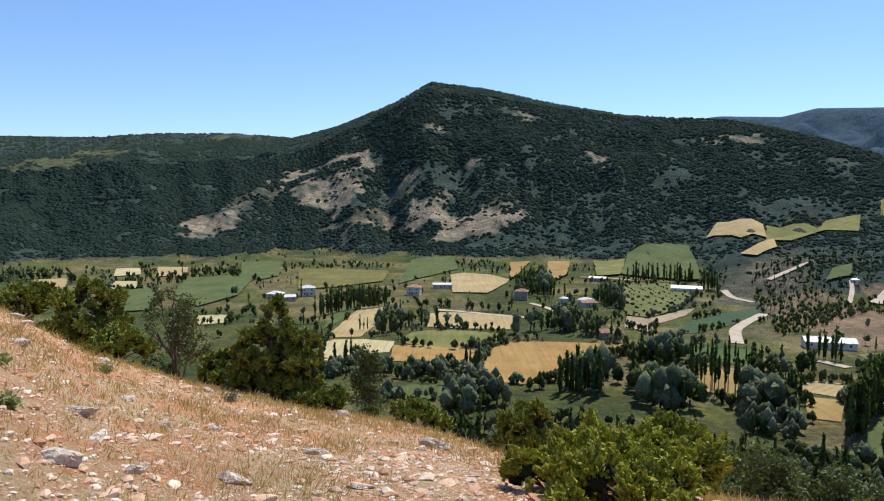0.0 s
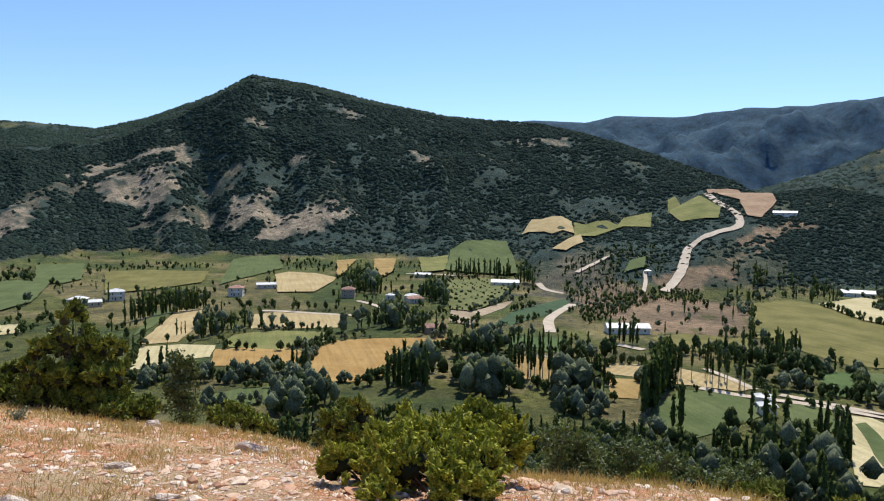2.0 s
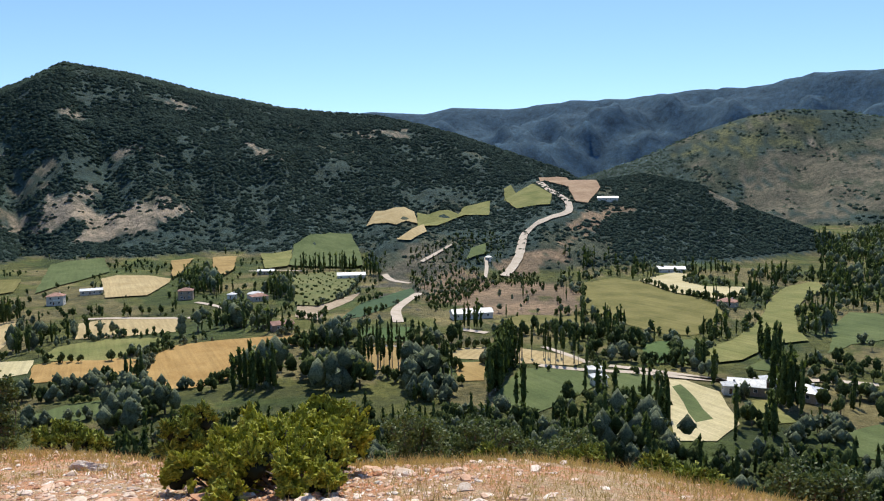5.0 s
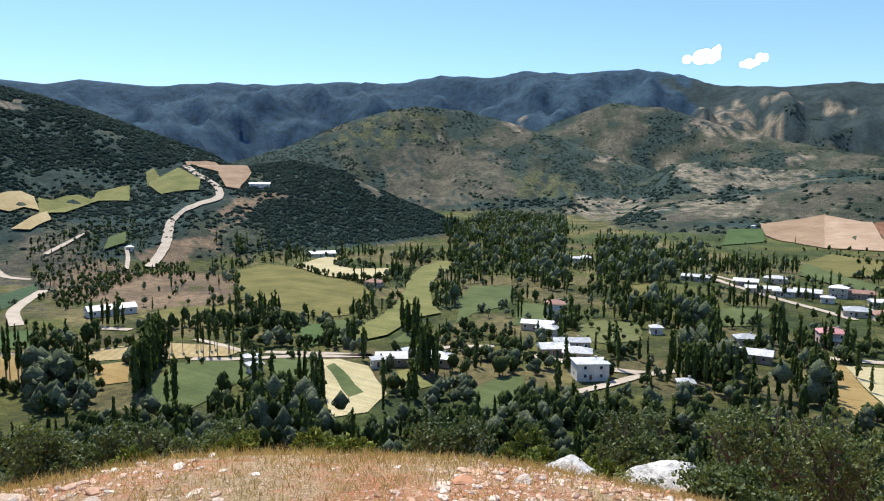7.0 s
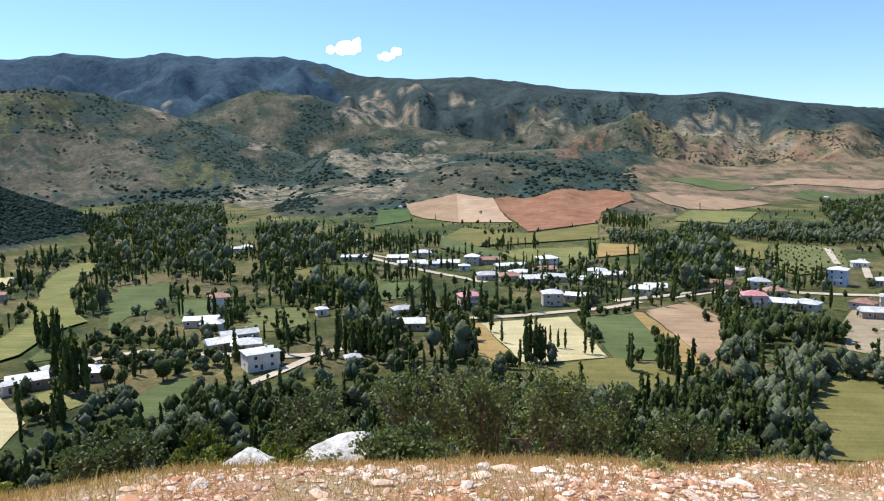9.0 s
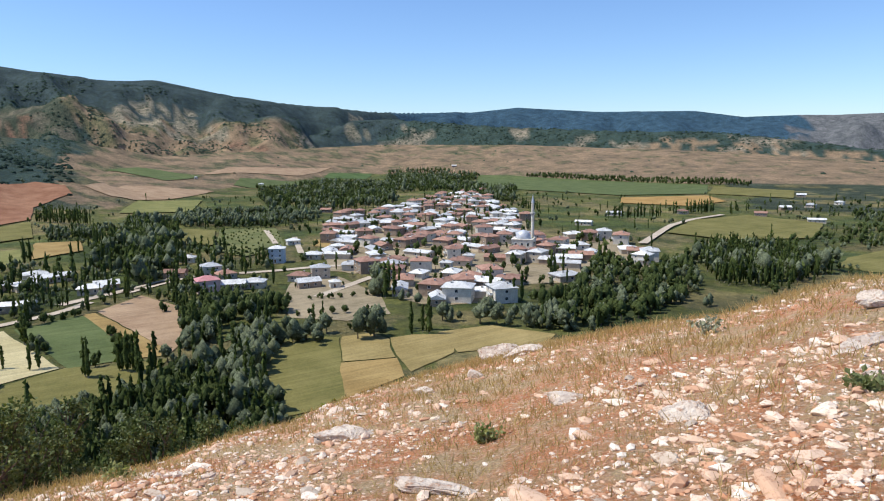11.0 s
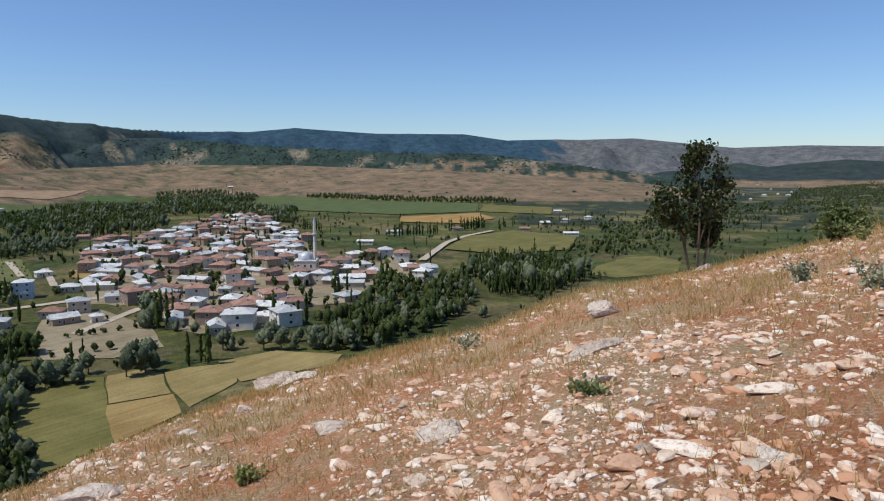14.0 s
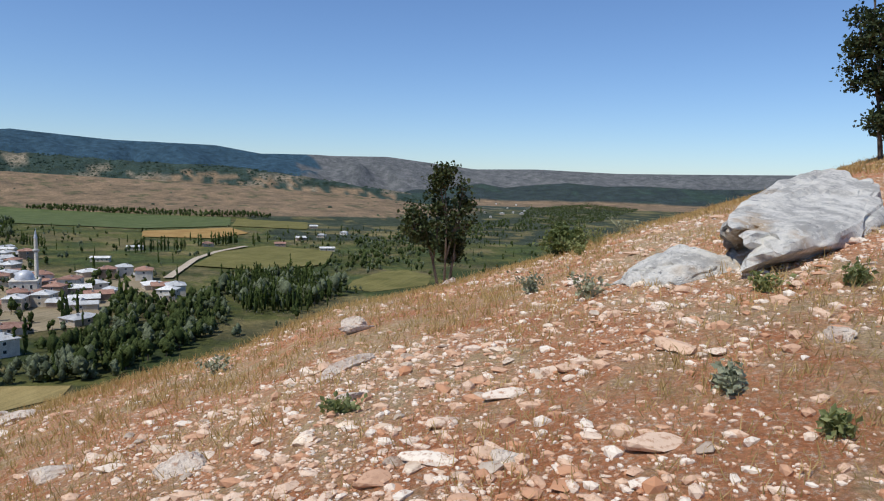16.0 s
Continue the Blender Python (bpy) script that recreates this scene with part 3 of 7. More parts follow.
# The few steps right round the middle close as a fan.
fan = np.arange(0, n_b - 1, 2)
hub = np.stack([np.zeros(len(fan), int), 1 + (fan + 2) % n_b, 1 + fan + 1, 1 + fan], -1)
near = (grid_r[:-1].ravel() < 60) & on_hill[:-1].ravel()
me = mesh_of("ground", verts, np.concatenate([quads, hub]), [LAND, SOIL], np.concatenate([near.astype(int), np.ones(len(hub), int)]), True)
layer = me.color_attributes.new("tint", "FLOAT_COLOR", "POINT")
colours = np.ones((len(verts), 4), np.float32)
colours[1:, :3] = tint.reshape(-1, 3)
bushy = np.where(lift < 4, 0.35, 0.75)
for kind, share in (("dry", 0.16), ("scarp", 0.7), ("hazy_plateau", 0.3), ("blue", 0.3), ("hazy", 0.5), ("scree", 0.5), ("pale", 0.75), ("earth", 0.6), ("red", 0.5)):
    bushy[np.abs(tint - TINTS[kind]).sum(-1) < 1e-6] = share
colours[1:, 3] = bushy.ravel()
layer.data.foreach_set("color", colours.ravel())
ground = tagged(new("ground", me), "dry stony hilltop, green valley floor and wooded mountain slopes", "ground", kind="structure")


def drape(name, polygon, material, rise, step, label, wobble=0.0):
    """A stretch of worked ground that lies on the sheet, cut along its boundary."""
    pts = []
    for (x0, y0), (x1, y1) in zip(polygon, polygon[1:] + polygon[:1]):
        n = max(1, int(math.hypot(x1 - x0, y1 - y0) / step))
        for k in range(n):
            u = k / n
            px, py = x0 + (x1 - x0) * u, y0 + (y1 - y0) * u
            off = wobble * noise.noise((px / 9, py / 9, 3))
            pts.append((px + off, py + wobble * noise.noise((px / 9, py / 9, 8))))
    xs, ys = np.array(pts).T
    gx, gy = np.meshgrid(np.arange(xs.min(), xs.max(), step * 1.7), np.arange(ys.min(), ys.max(), step * 1.7))
    keep = inside(gx, gy, pts)
    count = len(pts)
    flat = [Vector(p) for p in pts] + [Vector(p) for p in zip(gx[keep], gy[keep])]
    v, _, f, *_ = geometry.delaunay_2d_cdt(flat, [(k, (k + 1) % count) for k in range(count)], [list(range(count))], 1, 1e-4)
    vx, vy = np.array([(p.x, p.y) for p in v]).T
    faces = [t if (v[t[1]] - v[t[0]]).cross(v[t[2]] - v[t[0]]) > 0 else t[::-1] for t in f if len(t) == 3]
    return tagged(new(name, mesh_of(name, np.stack([vx, vy, height(vx, vy) + rise], -1), faces, material, None, True)), label, "field", kind="structure")


FIELD_WORDS = {
    "wheat": "ripe golden wheat field on the valley floor", "stubble": "pale mown stubble field with swaths", "cream": "cream-coloured cut hay field", "green": "bright green crop field",
    "dark": "dark green vegetable plot", "meadow": "yellow-green drying meadow", "olive": "olive-yellow hay meadow", "ochre": "ochre stubble strip", "red": "red ploughed field on a low hill",
    "pink": "pale reddish fallow field", "fallow": "pale orange fallow field on a low hill", "tan": "trampled tan stubble in a meadow", "orchard": "grassy orchard plot", "pond": "dark green marshy hollow", "dirt": "bare pale earth yard", "yard": "trodden earth and dry grass at the village edge"}
FIELDS = []
LANES = []


def field(kind, polygon):
    far = max(math.hypot(*p) for p in polygon)
    FIELDS.append((kind, polygon))
    drape("field_" + kind, polygon, CROPS[kind], (0.25 if far < 560 else 0.9 if far < 640 else 2.0 if 5 < math.degrees(math.atan2(*polygon[0])) < 45 else 1.0) + 0.012 * (len(FIELDS) % 7), 8 if far < 520 else 10, FIELD_WORDS[kind], 1.2)


def lane(width, line):
    """A gravel lane of some width along a line of plan places."""
    LANES.append(line)
    pts = []
    for k in range(len(line) - 1):
        n = max(1, int(math.dist(line[k], line[k + 1]) / 6))
        for j in range(n):
            pts.append(Vector(line[k]).lerp(Vector(line[k + 1]), j / n))
    pts.append(Vector(line[-1]))
    for _ in range(3):
        pts = [pts[0]] + [(a + b * 2 + c) / 4 for a, b, c in zip(pts, pts[1:], pts[2:])] + [pts[-1]]
    verts = []
    for k, p in enumerate(pts):
        way = (pts[min(k + 1, len(pts) - 1)] - pts[max(k - 1, 0)]).normalized()
        side = Vector((-way.y, way.x)) * width * (0.5 + 0.08 * noise.noise((p.x / 7, p.y / 7, 0)))
        verts += [(p + side), (p + side * 0.34), (p - side * 0.34), (p - side)]
    vx, vy = np.array([(q.x, q.y) for q in verts]).T
    rise = 0.42 if np.hypot(vx, vy).max() < 560 else 1.2
    n = len(pts)
    faces = [(4 * k + j + 1, 4 * k + j, 4 * k + j + 4, 4 * k + j + 5) for k in range(n - 1) for j in range(3)]
    tagged(new("road", mesh_of("road", np.stack([vx, vy, height(vx, vy) + rise], -1), [f[::-1] for f in faces], ROAD)), "pale gravel lane between fields and houses", "road", kind="structure")

# ---- fields and roads, by plan places ----
field("stubble", [(4, 512), (3, 634), (15, 654), (39, 637), (54, 602), (51, 579), (30, 510)])
field("ochre", [(69, 761), (93, 774), (62, 623), (55, 601)])
field("ochre", [(85, 589), (113, 778), (137, 770), (110, 637), (92, 590)])
field("green", [(-40, 562), (-41, 787), (8, 806), (11, 692), (-10, 638), (-26, 603)])
field("green", [(163, 650), (200, 771), (259, 826), (285, 818), (258, 713), (215, 588), (164, 639)])
field("meadow", [(160, 755), (193, 752), (160, 640), (136, 628)])
field("orchard", [(146, 573), (187, 577), (196, 536), (151, 443), (119, 405), (108, 415), (123, 488)])
field("dirt", [(97, 377), (109, 415), (124, 411), (163, 451), (144, 416), (118, 386), (106, 361)])
field("pond", [(117, 358), (146, 404), (180, 433), (204, 453), (189, 419), (160, 385), (129, 359)])
field("stubble", [(-11, 372), (-12, 417), (2, 424), (39, 406), (35, 366), (2, 369)])
field("meadow", [(-22, 341), (-18, 359), (2, 364), (30, 355), (24, 331), (2, 317), (-19, 327)])
field("stubble", [(-61, 339), (-55, 440), (-38, 448), (-37, 398), (-43, 343)])
field("green", [(-66, 362), (-68, 439), (-55, 452), (-61, 384)])
field("cream", [(-55, 290), (-59, 335), (-42, 337), (-25, 332), (-26, 308), (-38, 304), (-50, 291)])
field("wheat", [(-25, 291), (-25, 323), (2, 325), (19, 304), (12, 283), (-3, 287)])
field("wheat", [(14, 278), (15, 310), (31, 333), (46, 335), (86, 329), (84, 312), (65, 295), (48, 279), (41, 259), (29, 255), (17, 258)])
field("green", [(-21, 237), (-20, 247), (-11, 254), (1, 255), (2, 237), (-10, 232)])
field("green", [(-183, 607), (-223, 747), (-183, 760), (-151, 618), (-158, 587)])
field("olive", [(-113, 521), (-145, 671), (-120, 688), (-56, 666), (-54, 581), (-86, 540)])
field("green", [(-191, 471), (-224, 591), (-198, 615), (-167, 595), (-149, 488), (-158, 435)])
field("cream", [(-292, 601), (-320, 663), (-300, 672), (-276, 619)])
field("cream", [(-252, 513), (-276, 566), (-254, 568), (-236, 524)])
field("green", [(-199, 410), (-244, 513), (-225, 525), (-191, 458), (-183, 418)])
field("stubble", [(-256, 602), (-289, 688), (-259, 689), (-233, 613)])
field("cream", [(-137, 370), (-147, 403), (-128, 408), (-121, 381)])
field("stubble", [(-301, 494), (-344, 570), (-323, 585), (-285, 511)])
field("stubble", [(308, 829), (335, 865), (360, 857), (379, 836), (358, 780), (334, 793)])
field("meadow", [(296, 645), (380, 829), (391, 786), (415, 780), (436, 803), (476, 804), (387, 654), (362, 668), (316, 640)])
field("stubble", [(255, 604), (287, 638), (305, 650), (295, 622), (266, 597)])
field("meadow", [(515, 831), (527, 833), (484, 706), (471, 656), (442, 619), (417, 647), (433, 694)])
field("pink", [(564, 818), (596, 795), (559, 685), (537, 651), (479, 601), (473, 615), (511, 679), (507, 712)])
field("green", [(280, 513), (301, 542), (326, 558), (307, 527)])
field("olive", [(239, 303), (321, 408), (360, 418), (362, 394), (348, 344), (326, 289), (301, 259), (250, 232), (238, 238), (239, 265), (243, 290)])
field("cream", [(362, 394), (421, 417), (421, 395), (387, 374), (377, 345), (397, 328), (376, 309), (341, 298), (338, 334)])
field("olive", [(185, 311), (209, 318), (234, 299), (219, 277), (184, 279)])
field("meadow", [(208, 190), (225, 208), (250, 214), (286, 231), (326, 256), (373, 289), (422, 315), (464, 324), (439, 297), (380, 272), (340, 248), (299, 216), (280, 197), (262, 200), (226, 187)])
field("dark", [(191, 204), (216, 232), (234, 230), (201, 198)])
field("green", [(202, 198), (234, 229), (243, 224), (222, 203), (206, 191)])
field("green", [(217, 179), (239, 186), (235, 179), (223, 171)])
field("green", [(109, 183), (116, 194), (143, 220), (156, 216), (163, 200), (154, 188), (136, 179), (119, 173)])
field("stubble", [(146, 230), (161, 254), (173, 228), (171, 216), (165, 214)])
field("ochre", [(89, 250), (104, 291), (119, 277), (102, 240)])
field("stubble", [(124, 251), (141, 263), (156, 257), (140, 239)])
field("ochre", [(126, 241), (138, 237), (123, 212), (115, 217)])
field("dark", [(106, 300), (117, 327), (142, 318), (128, 286)])
field("cream", [(138, 135), (179, 184), (186, 178), (185, 162), (164, 136), (148, 129)])
field("green", [(176, 174), (181, 174), (161, 143), (154, 143)])
field("green", [(155, 180), (175, 202), (180, 191), (172, 177), (164, 167)])
field("meadow", [(183, 151), (191, 148), (180, 129), (168, 133)])
field("green", [(267, 179), (327, 217), (366, 234), (382, 215), (361, 199), (319, 182), (291, 184)])
field("green", [(295, 163), (333, 182), (333, 160), (292, 147), (278, 155)])
field("green", [(169, 107), (183, 117), (202, 117), (208, 111), (188, 98), (175, 95)])
field("orchard", [(269, 116), (295, 132), (316, 126), (317, 108), (286, 96), (270, 105)])
field("olive", [(376, 136), (431, 156), (452, 145), (384, 122)])
field("green", [(334, 78), (378, 88), (392, 80), (391, 63), (345, 65)])
field("green", [(551, 75), (635, 82), (655, 65), (566, 49), (527, 25), (482, 26)])
field("meadow", [(527, 25), (556, 3), (556, -43), (491, -38), (458, -20), (489, 12)])
field("dark", [(754, 176), (884, 200), (892, 162), (822, 145)])
field("pink", [(861, 153), (919, 171), (957, 105), (790, 85), (833, 128)])
field("fallow", [(953, 105), (929, 54), (792, 23), (790, 85)])
field("red", [(921, 53), (958, 36), (940, 3), (970, -35), (1000, -99), (980, -130), (937, -131), (871, -83), (783, -71), (682, 5), (806, 22)])
field("olive", [(635, 82), (727, 73), (662, 4), (759, -69), (620, -57), (559, 47)])
field("ochre", [(495, -43), (582, -54), (573, -83), (518, -76)])
field("cream", [(291, 22), (305, -15), (241, -26), (234, -8), (231, 3)])
field("ochre", [(289, 26), (291, 22), (230, 4), (228, 8), (231, 18), (258, 22)])
field("olive", [(226, 3), (240, -27), (238, -32), (198, -28), (198, -11), (206, -2)])
field("green", [(305, -19), (315, -44), (276, -47), (238, -46), (239, -28)])
field("ochre", [(315, -44), (316, -49), (252, -58), (235, -58), (238, -46), (276, -47)])
field("pink", [(318, -50), (341, -73), (309, -80), (249, -66), (235, -58), (252, -58)])
field("olive", [(235, -27), (231, -57), (217, -49), (196, -28)])
field("olive", [(194, -76), (214, -85), (227, -97), (227, -105), (220, -113), (177, -92), (161, -84), (160, -67), (171, -66)])
field("tan", [(220, -114), (217, -126), (206, -126), (186, -116), (193, -100)])
field("ochre", [(192, -99), (185, -116), (168, -108), (163, -85)])
field("tan", [(188, -118), (207, -127), (206, -136), (198, -150), (179, -135), (171, -112)])
field("tan", [(203, -146), (199, -167), (174, -177), (168, -166), (178, -136)])
field("green", [(239, -77), (255, -86), (253, -98), (243, -88)])
field("yard", [(289, -120), (326, -141), (328, -169), (275, -163), (239, -147), (239, -127), (257, -111)])
field("olive", [(510, -139), (606, -166), (575, -184), (486, -154)])
field("orchard", [(460, -146), (580, -190), (558, -230), (446, -191), (422, -153)])
field("ochre", [(443, -209), (474, -226), (456, -234), (417, -216)])
field("pink", [(994, -154), (1123, -229), (1093, -353), (985, -266), (938, -175)])
field("green", [(1404, -252), (1440, -318), (1287, -394), (1208, -307)])
field("meadow", [(797, -154), (954, -209), (930, -284), (763, -219)])
field("green", [(1172, -411), (1261, -454), (1326, -640), (1114, -484)])
field("pink", [(1312, -402), (1433, -490), (1566, -803), (1392, -632)])
field("dark", [(1408, -698), (1473, -744), (1474, -860), (1297, -743)])
field("wheat", [(535, -648), (592, -718), (539, -828), (468, -758), (460, -672)])
field("green", [(913, -729), (1195, -968), (913, -1003), (667, -1024), (559, -858), (622, -748)])
field("olive", [(558, -859), (650, -1016), (512, -1001), (441, -862)])
field("olive", [(329, -454), (370, -547), (363, -624), (283, -605), (241, -507), (277, -453)])
field("olive", [(180, -401), (189, -438), (189, -491), (176, -509), (147, -485), (136, -440), (159, -398)])
lane(5, [(-8, 431), (8, 427), (23, 415), (39, 408), (55, 400)])
lane(4, [(56, 463), (66, 439), (70, 413)])
lane(4, [(120, 622), (146, 615), (163, 594)])
lane(8, [(287, 463), (330, 508), (354, 540), (372, 564), (394, 571), (425, 585), (447, 590), (470, 624), (482, 675), (500, 724)])
lane(6, [(141, 333), (154, 369), (172, 395), (195, 424)])
lane(5, [(208, 519), (203, 493), (211, 474)])
lane(4, [(248, 534), (273, 554), (296, 571)])
lane(3, [(269, 462), (290, 495), (301, 516)])
lane(5, [(158, 304), (167, 285)])
lane(4, [(153, 221), (159, 210), (166, 204), (181, 193), (186, 182), (196, 172), (199, 169)])
lane(3, [(173, 247), (174, 237), (172, 215)])
lane(3, [(103, 291), (111, 286), (120, 278)])
lane(4, [(176, 207), (185, 194), (198, 168)])
lane(4, [(208, 160), (226, 157), (238, 141)])
lane(5, [(234, 121), (233, 106), (232, 90), (236, 78)])
lane(4, [(198, 90), (215, 83), (236, 78), (246, 70)])
lane(5, [(503, 125), (469, 99), (433, 68), (405, 39), (391, 27)])
lane(5, [(299, 28), (300, 19), (307, 2), (316, -15), (324, -36), (340, -51)])
lane(6, [(342, -39), (348, -51), (364, -81), (381, -105)])
lane(4, [(518, 128), (500, 111), (480, 88)])
lane(4, [(547, -217), (464, -191)])
lane(4, [(495, -219), (415, -188)])
lane(6, [(352, -68), (357, -78), (374, -97), (374, -110)])
lane(6, [(369, -130), (362, -154), (363, -162), (359, -185), (342, -200)])
lane(5, [(287, -137), (299, -157), (314, -182)])
lane(6, [(302, -390), (356, -496), (373, -550), (380, -610)])
lane(4, [(292, -246), (315, -293), (338, -358)])

# ---- houses ----
WALLS = {
    "white": surface("whitewashed plaster", (0.58, 0.53, 0.45), (0.76, 0.71, 0.62), 0.5, (0.5, 0.45, 0.38), 3, vary=0.12),
    "beige": surface("beige plaster", (0.48, 0.40, 0.31), (0.62, 0.54, 0.43), 0.5, (0.38, 0.31, 0.24), 3, vary=0.15),
    "mud": surface("mud brick plaster", (0.30, 0.22, 0.16), (0.42, 0.33, 0.25), 0.5, (0.22, 0.16, 0.12), 3, vary=0.2),
    "rose": surface("rose painted plaster", (0.55, 0.38, 0.36), (0.68, 0.50, 0.46), 0.5, (0.5, 0.36, 0.34), 3),
    "blue": surface("pale blue plaster", (0.42, 0.48, 0.54), (0.56, 0.62, 0.67), 0.5, (0.36, 0.40, 0.45), 3),
}
TIN = surface("galvanised sheet roofing", (0.52, 0.53, 0.53), (0.80, 0.80, 0.79), 0.35, (0.46, 0.42, 0.38), 1.2, rough=0.5, metal=0.05, bump=0.2, vary=0.32)
TILE = surface("red clay roof tiles", (0.27, 0.145, 0.105), (0.43, 0.26, 0.20), 0.5, (0.22, 0.125, 0.095), 2.5, rough=0.85, bump=0.6, vary=0.25)
PINK_TIN = surface("faded red sheet roofing", (0.50, 0.20, 0.20), (0.62, 0.31, 0.29), 0.4, (0.42, 0.18, 0.17), 1.5, rough=0.55)
GLASS = surface("dark window glass", (0.03, 0.035, 0.04), (0.06, 0.07, 0.08), 1.0, rough=0.12, bump=0)
PAINT = surface("white painted window frame", (0.68, 0.67, 0.64), (0.8, 0.79, 0.76), 1.0)
PLANK = surface("brown door boards", (0.13, 0.075, 0.04), (0.22, 0.13, 0.075), 2.0, (0.09, 0.05, 0.03), 8)
CONCRETE = surface("grey concrete", (0.40, 0.38, 0.35), (0.54, 0.52, 0.48), 0.6, (0.3, 0.28, 0.26), 3)


def box_arrays(x0, x1, y0, y1, z0, z1):
    v = [(x, y, z) for z in (z0, z1) for y in (y0, y1) for x in (x0, x1)]
    return np.array(v, float), np.array([(0, 2, 3, 1), (4, 5, 7, 6), (0, 1, 5, 4), (2, 6, 7, 3), (0, 4, 6, 2), (1, 3, 7, 5)])


def roof_arrays(w, d, rise, hip, eave=0.5, thick=0.16):
    """A roof with real thickness: hipped, gabled or flat, with overhanging eaves."""
    a, b, k = w / 2 + eave, d / 2 + eave, (w / 2 - d / 2 if hip else w / 2 + eave)
    k = max(k, 0.4)
    low = [(-a, -b, 0), (a, -b, 0), (a, b, 0), (-a, b, 0)]
    top = [(-a, -b, thick), (a, -b, thick), (a, b, thick), (-a, b, thick), (-k, 0, thick + rise), (k, 0, thick + rise)]
    v = np.array(low + top, float)
    f = [(3, 2, 1, 0), (0, 1, 5, 4), (1, 2, 6, 5), (2, 3, 7, 6), (3, 0, 4, 7), (4, 5, 9, 8), (6, 7, 8, 9), (5, 6, 9, 9), (7, 4, 8, 8)]
    return v, f


def poly_mesh(name, v, f, materials, index=None):
    me = bpy.data.meshes.new(name)
    me.from_pydata([tuple(p) for p in v], [], [tuple(dict.fromkeys(q)) for q in f])
    for m in materials if isinstance(materials, (list, tuple)) else [materials]:
        me.materials.append(m)
    if index:
        me.polygons.foreach_set("material_index", index)
    me.update()
    return me


def recessed(name, w, h, rim, depth, frame_material, pane_material):
    """A framed leaf in one shell: a rim that stands proud of the wall and a panel set back in it."""
    x, k = w / 2, w / 2 - rim
    v = [(-x, 0.05, 0), (x, 0.05, 0), (x, 0.05, h), (-x, 0.05, h), (-x, -0.06, 0), (x, -0.06, 0), (x, -0.06, h), (-x, -0.06, h),
         (-k, -0.06, rim), (k, -0.06, rim), (k, -0.06, h - rim), (-k, -0.06, h - rim), (-k, depth, rim), (k, depth, rim), (k, depth, h - rim), (-k, depth, h - rim)]
    f = [(a + m, (a + 1) % 4 + m, (a + 1) % 4 + m + 4, a + m + 4) for m in (0, 4, 8) for a in range(4)] + [(12, 13, 14, 15)]
    return poly_mesh(name, v, f, [frame_material, pane_material], [0] * 12 + [1])


WINDOW = recessed("window", 1.2, 1.3, 0.1, -0.01, PAINT, GLASS)
DOOR = recessed("door", 1.1, 2.1, 0.09, -0.02, PAINT, PLANK)
CHIMNEY_STEPS = [(0.42, -1.2), (0.42, 0.9), (0.54, 0.92), (0.54, 1.04), (0.02, 1.05)]
CHIMNEY = poly_mesh("chimney", [(r * math.cos(a), r * math.sin(a), z) for r, z in CHIMNEY_STEPS for a in np.radians([45, 135, 225, 315])],
                    [(4 * k + j, 4 * k + (j + 1) % 4, 4 * k + 4 + (j + 1) % 4, 4 * k + 4 + j) for k in range(4) for j in range(4)], CONCRETE)
BALCONY = mesh_of("balcony", *join_arrays([box_arrays(-1.8, 1.8, -1.2, 0, -0.15, 0), box_arrays(-1.8, 1.8, -1.2, -1.12, 0, 0.9), box_arrays(-1.8, -1.72, -1.12, 0, 0, 0.9), box_arrays(1.72, 1.8, -1.12, 0, 0, 0.9)]), PAINT)


def house(label, w, d, storeys, wall, roof, rise, hip=True, porch=False, windows=2):
    """A house with walls, roof, chimney, door and windows; its long side lies along x."""
    root = tagged(new("house"), label, "house", "houses of the valley")
    tall = 2.8 * storeys + 0.3
    plinth, body = box_arrays(-w / 2 - 0.06, w / 2 + 0.06, -d / 2 - 0.06, d / 2 + 0.06, -1.5, 0.35), box_arrays(-w / 2, w / 2, -d / 2, d / 2, 0.35, tall)
    v, f = join_arrays([plinth, body])
    if not hip and rise > 0.4:
        v, f = join_arrays([(v, f), (np.array([(-w / 2, -d / 2, tall), (-w / 2, d / 2, tall), (-w / 2, 0, tall + rise * 0.96), (w / 2, -d / 2, tall), (w / 2, d / 2, tall), (w / 2, 0, tall + rise * 0.96), (-w / 2, 0, tall), (w / 2, 0, tall)], float), np.array([(0, 6, 2, 2), (6, 1, 2, 2), (3, 5, 7, 7), (7, 5, 4, 4)]))])
    part("wall", poly_mesh("wall", v, f, WALLS[wall]), root)
    part("roof", poly_mesh("roof", *roof_arrays(w, d, rise, hip), roof), root, at=pose(0, 0, tall))
    if storeys and windows:
        part("chimney", CHIMNEY, root, at=pose(w * 0.22, d * 0.16, tall + rise * 0.6))
        part("door", DOOR, root, at=pose(-w * 0.08, -d / 2, 0.35))
    for level in range(storeys):
        for side, turn, length, gap in ((-d / 2, 0, w, windows), (d / 2, 180, w, 1), (w / 2, 90, d, 1), (-w / 2, 270, d, 1)):
            for k in range(gap if windows else 0):
                along = (k + 0.5) / gap * length - length / 2
                if level == 0 and turn == 0 and abs(along + w * 0.08) < 1.4:
                    continue
                spot = Matrix.Rotation(radians(turn), 4, "Z") @ Matrix.Translation((along, -abs(side), 1.25 + 2.8 * level))
                part("window", WINDOW, root, at=spot)
    if porch:
        part("balcony", BALCONY, root, at=pose(w * 0.1, -d / 2, 3.15))
    return root


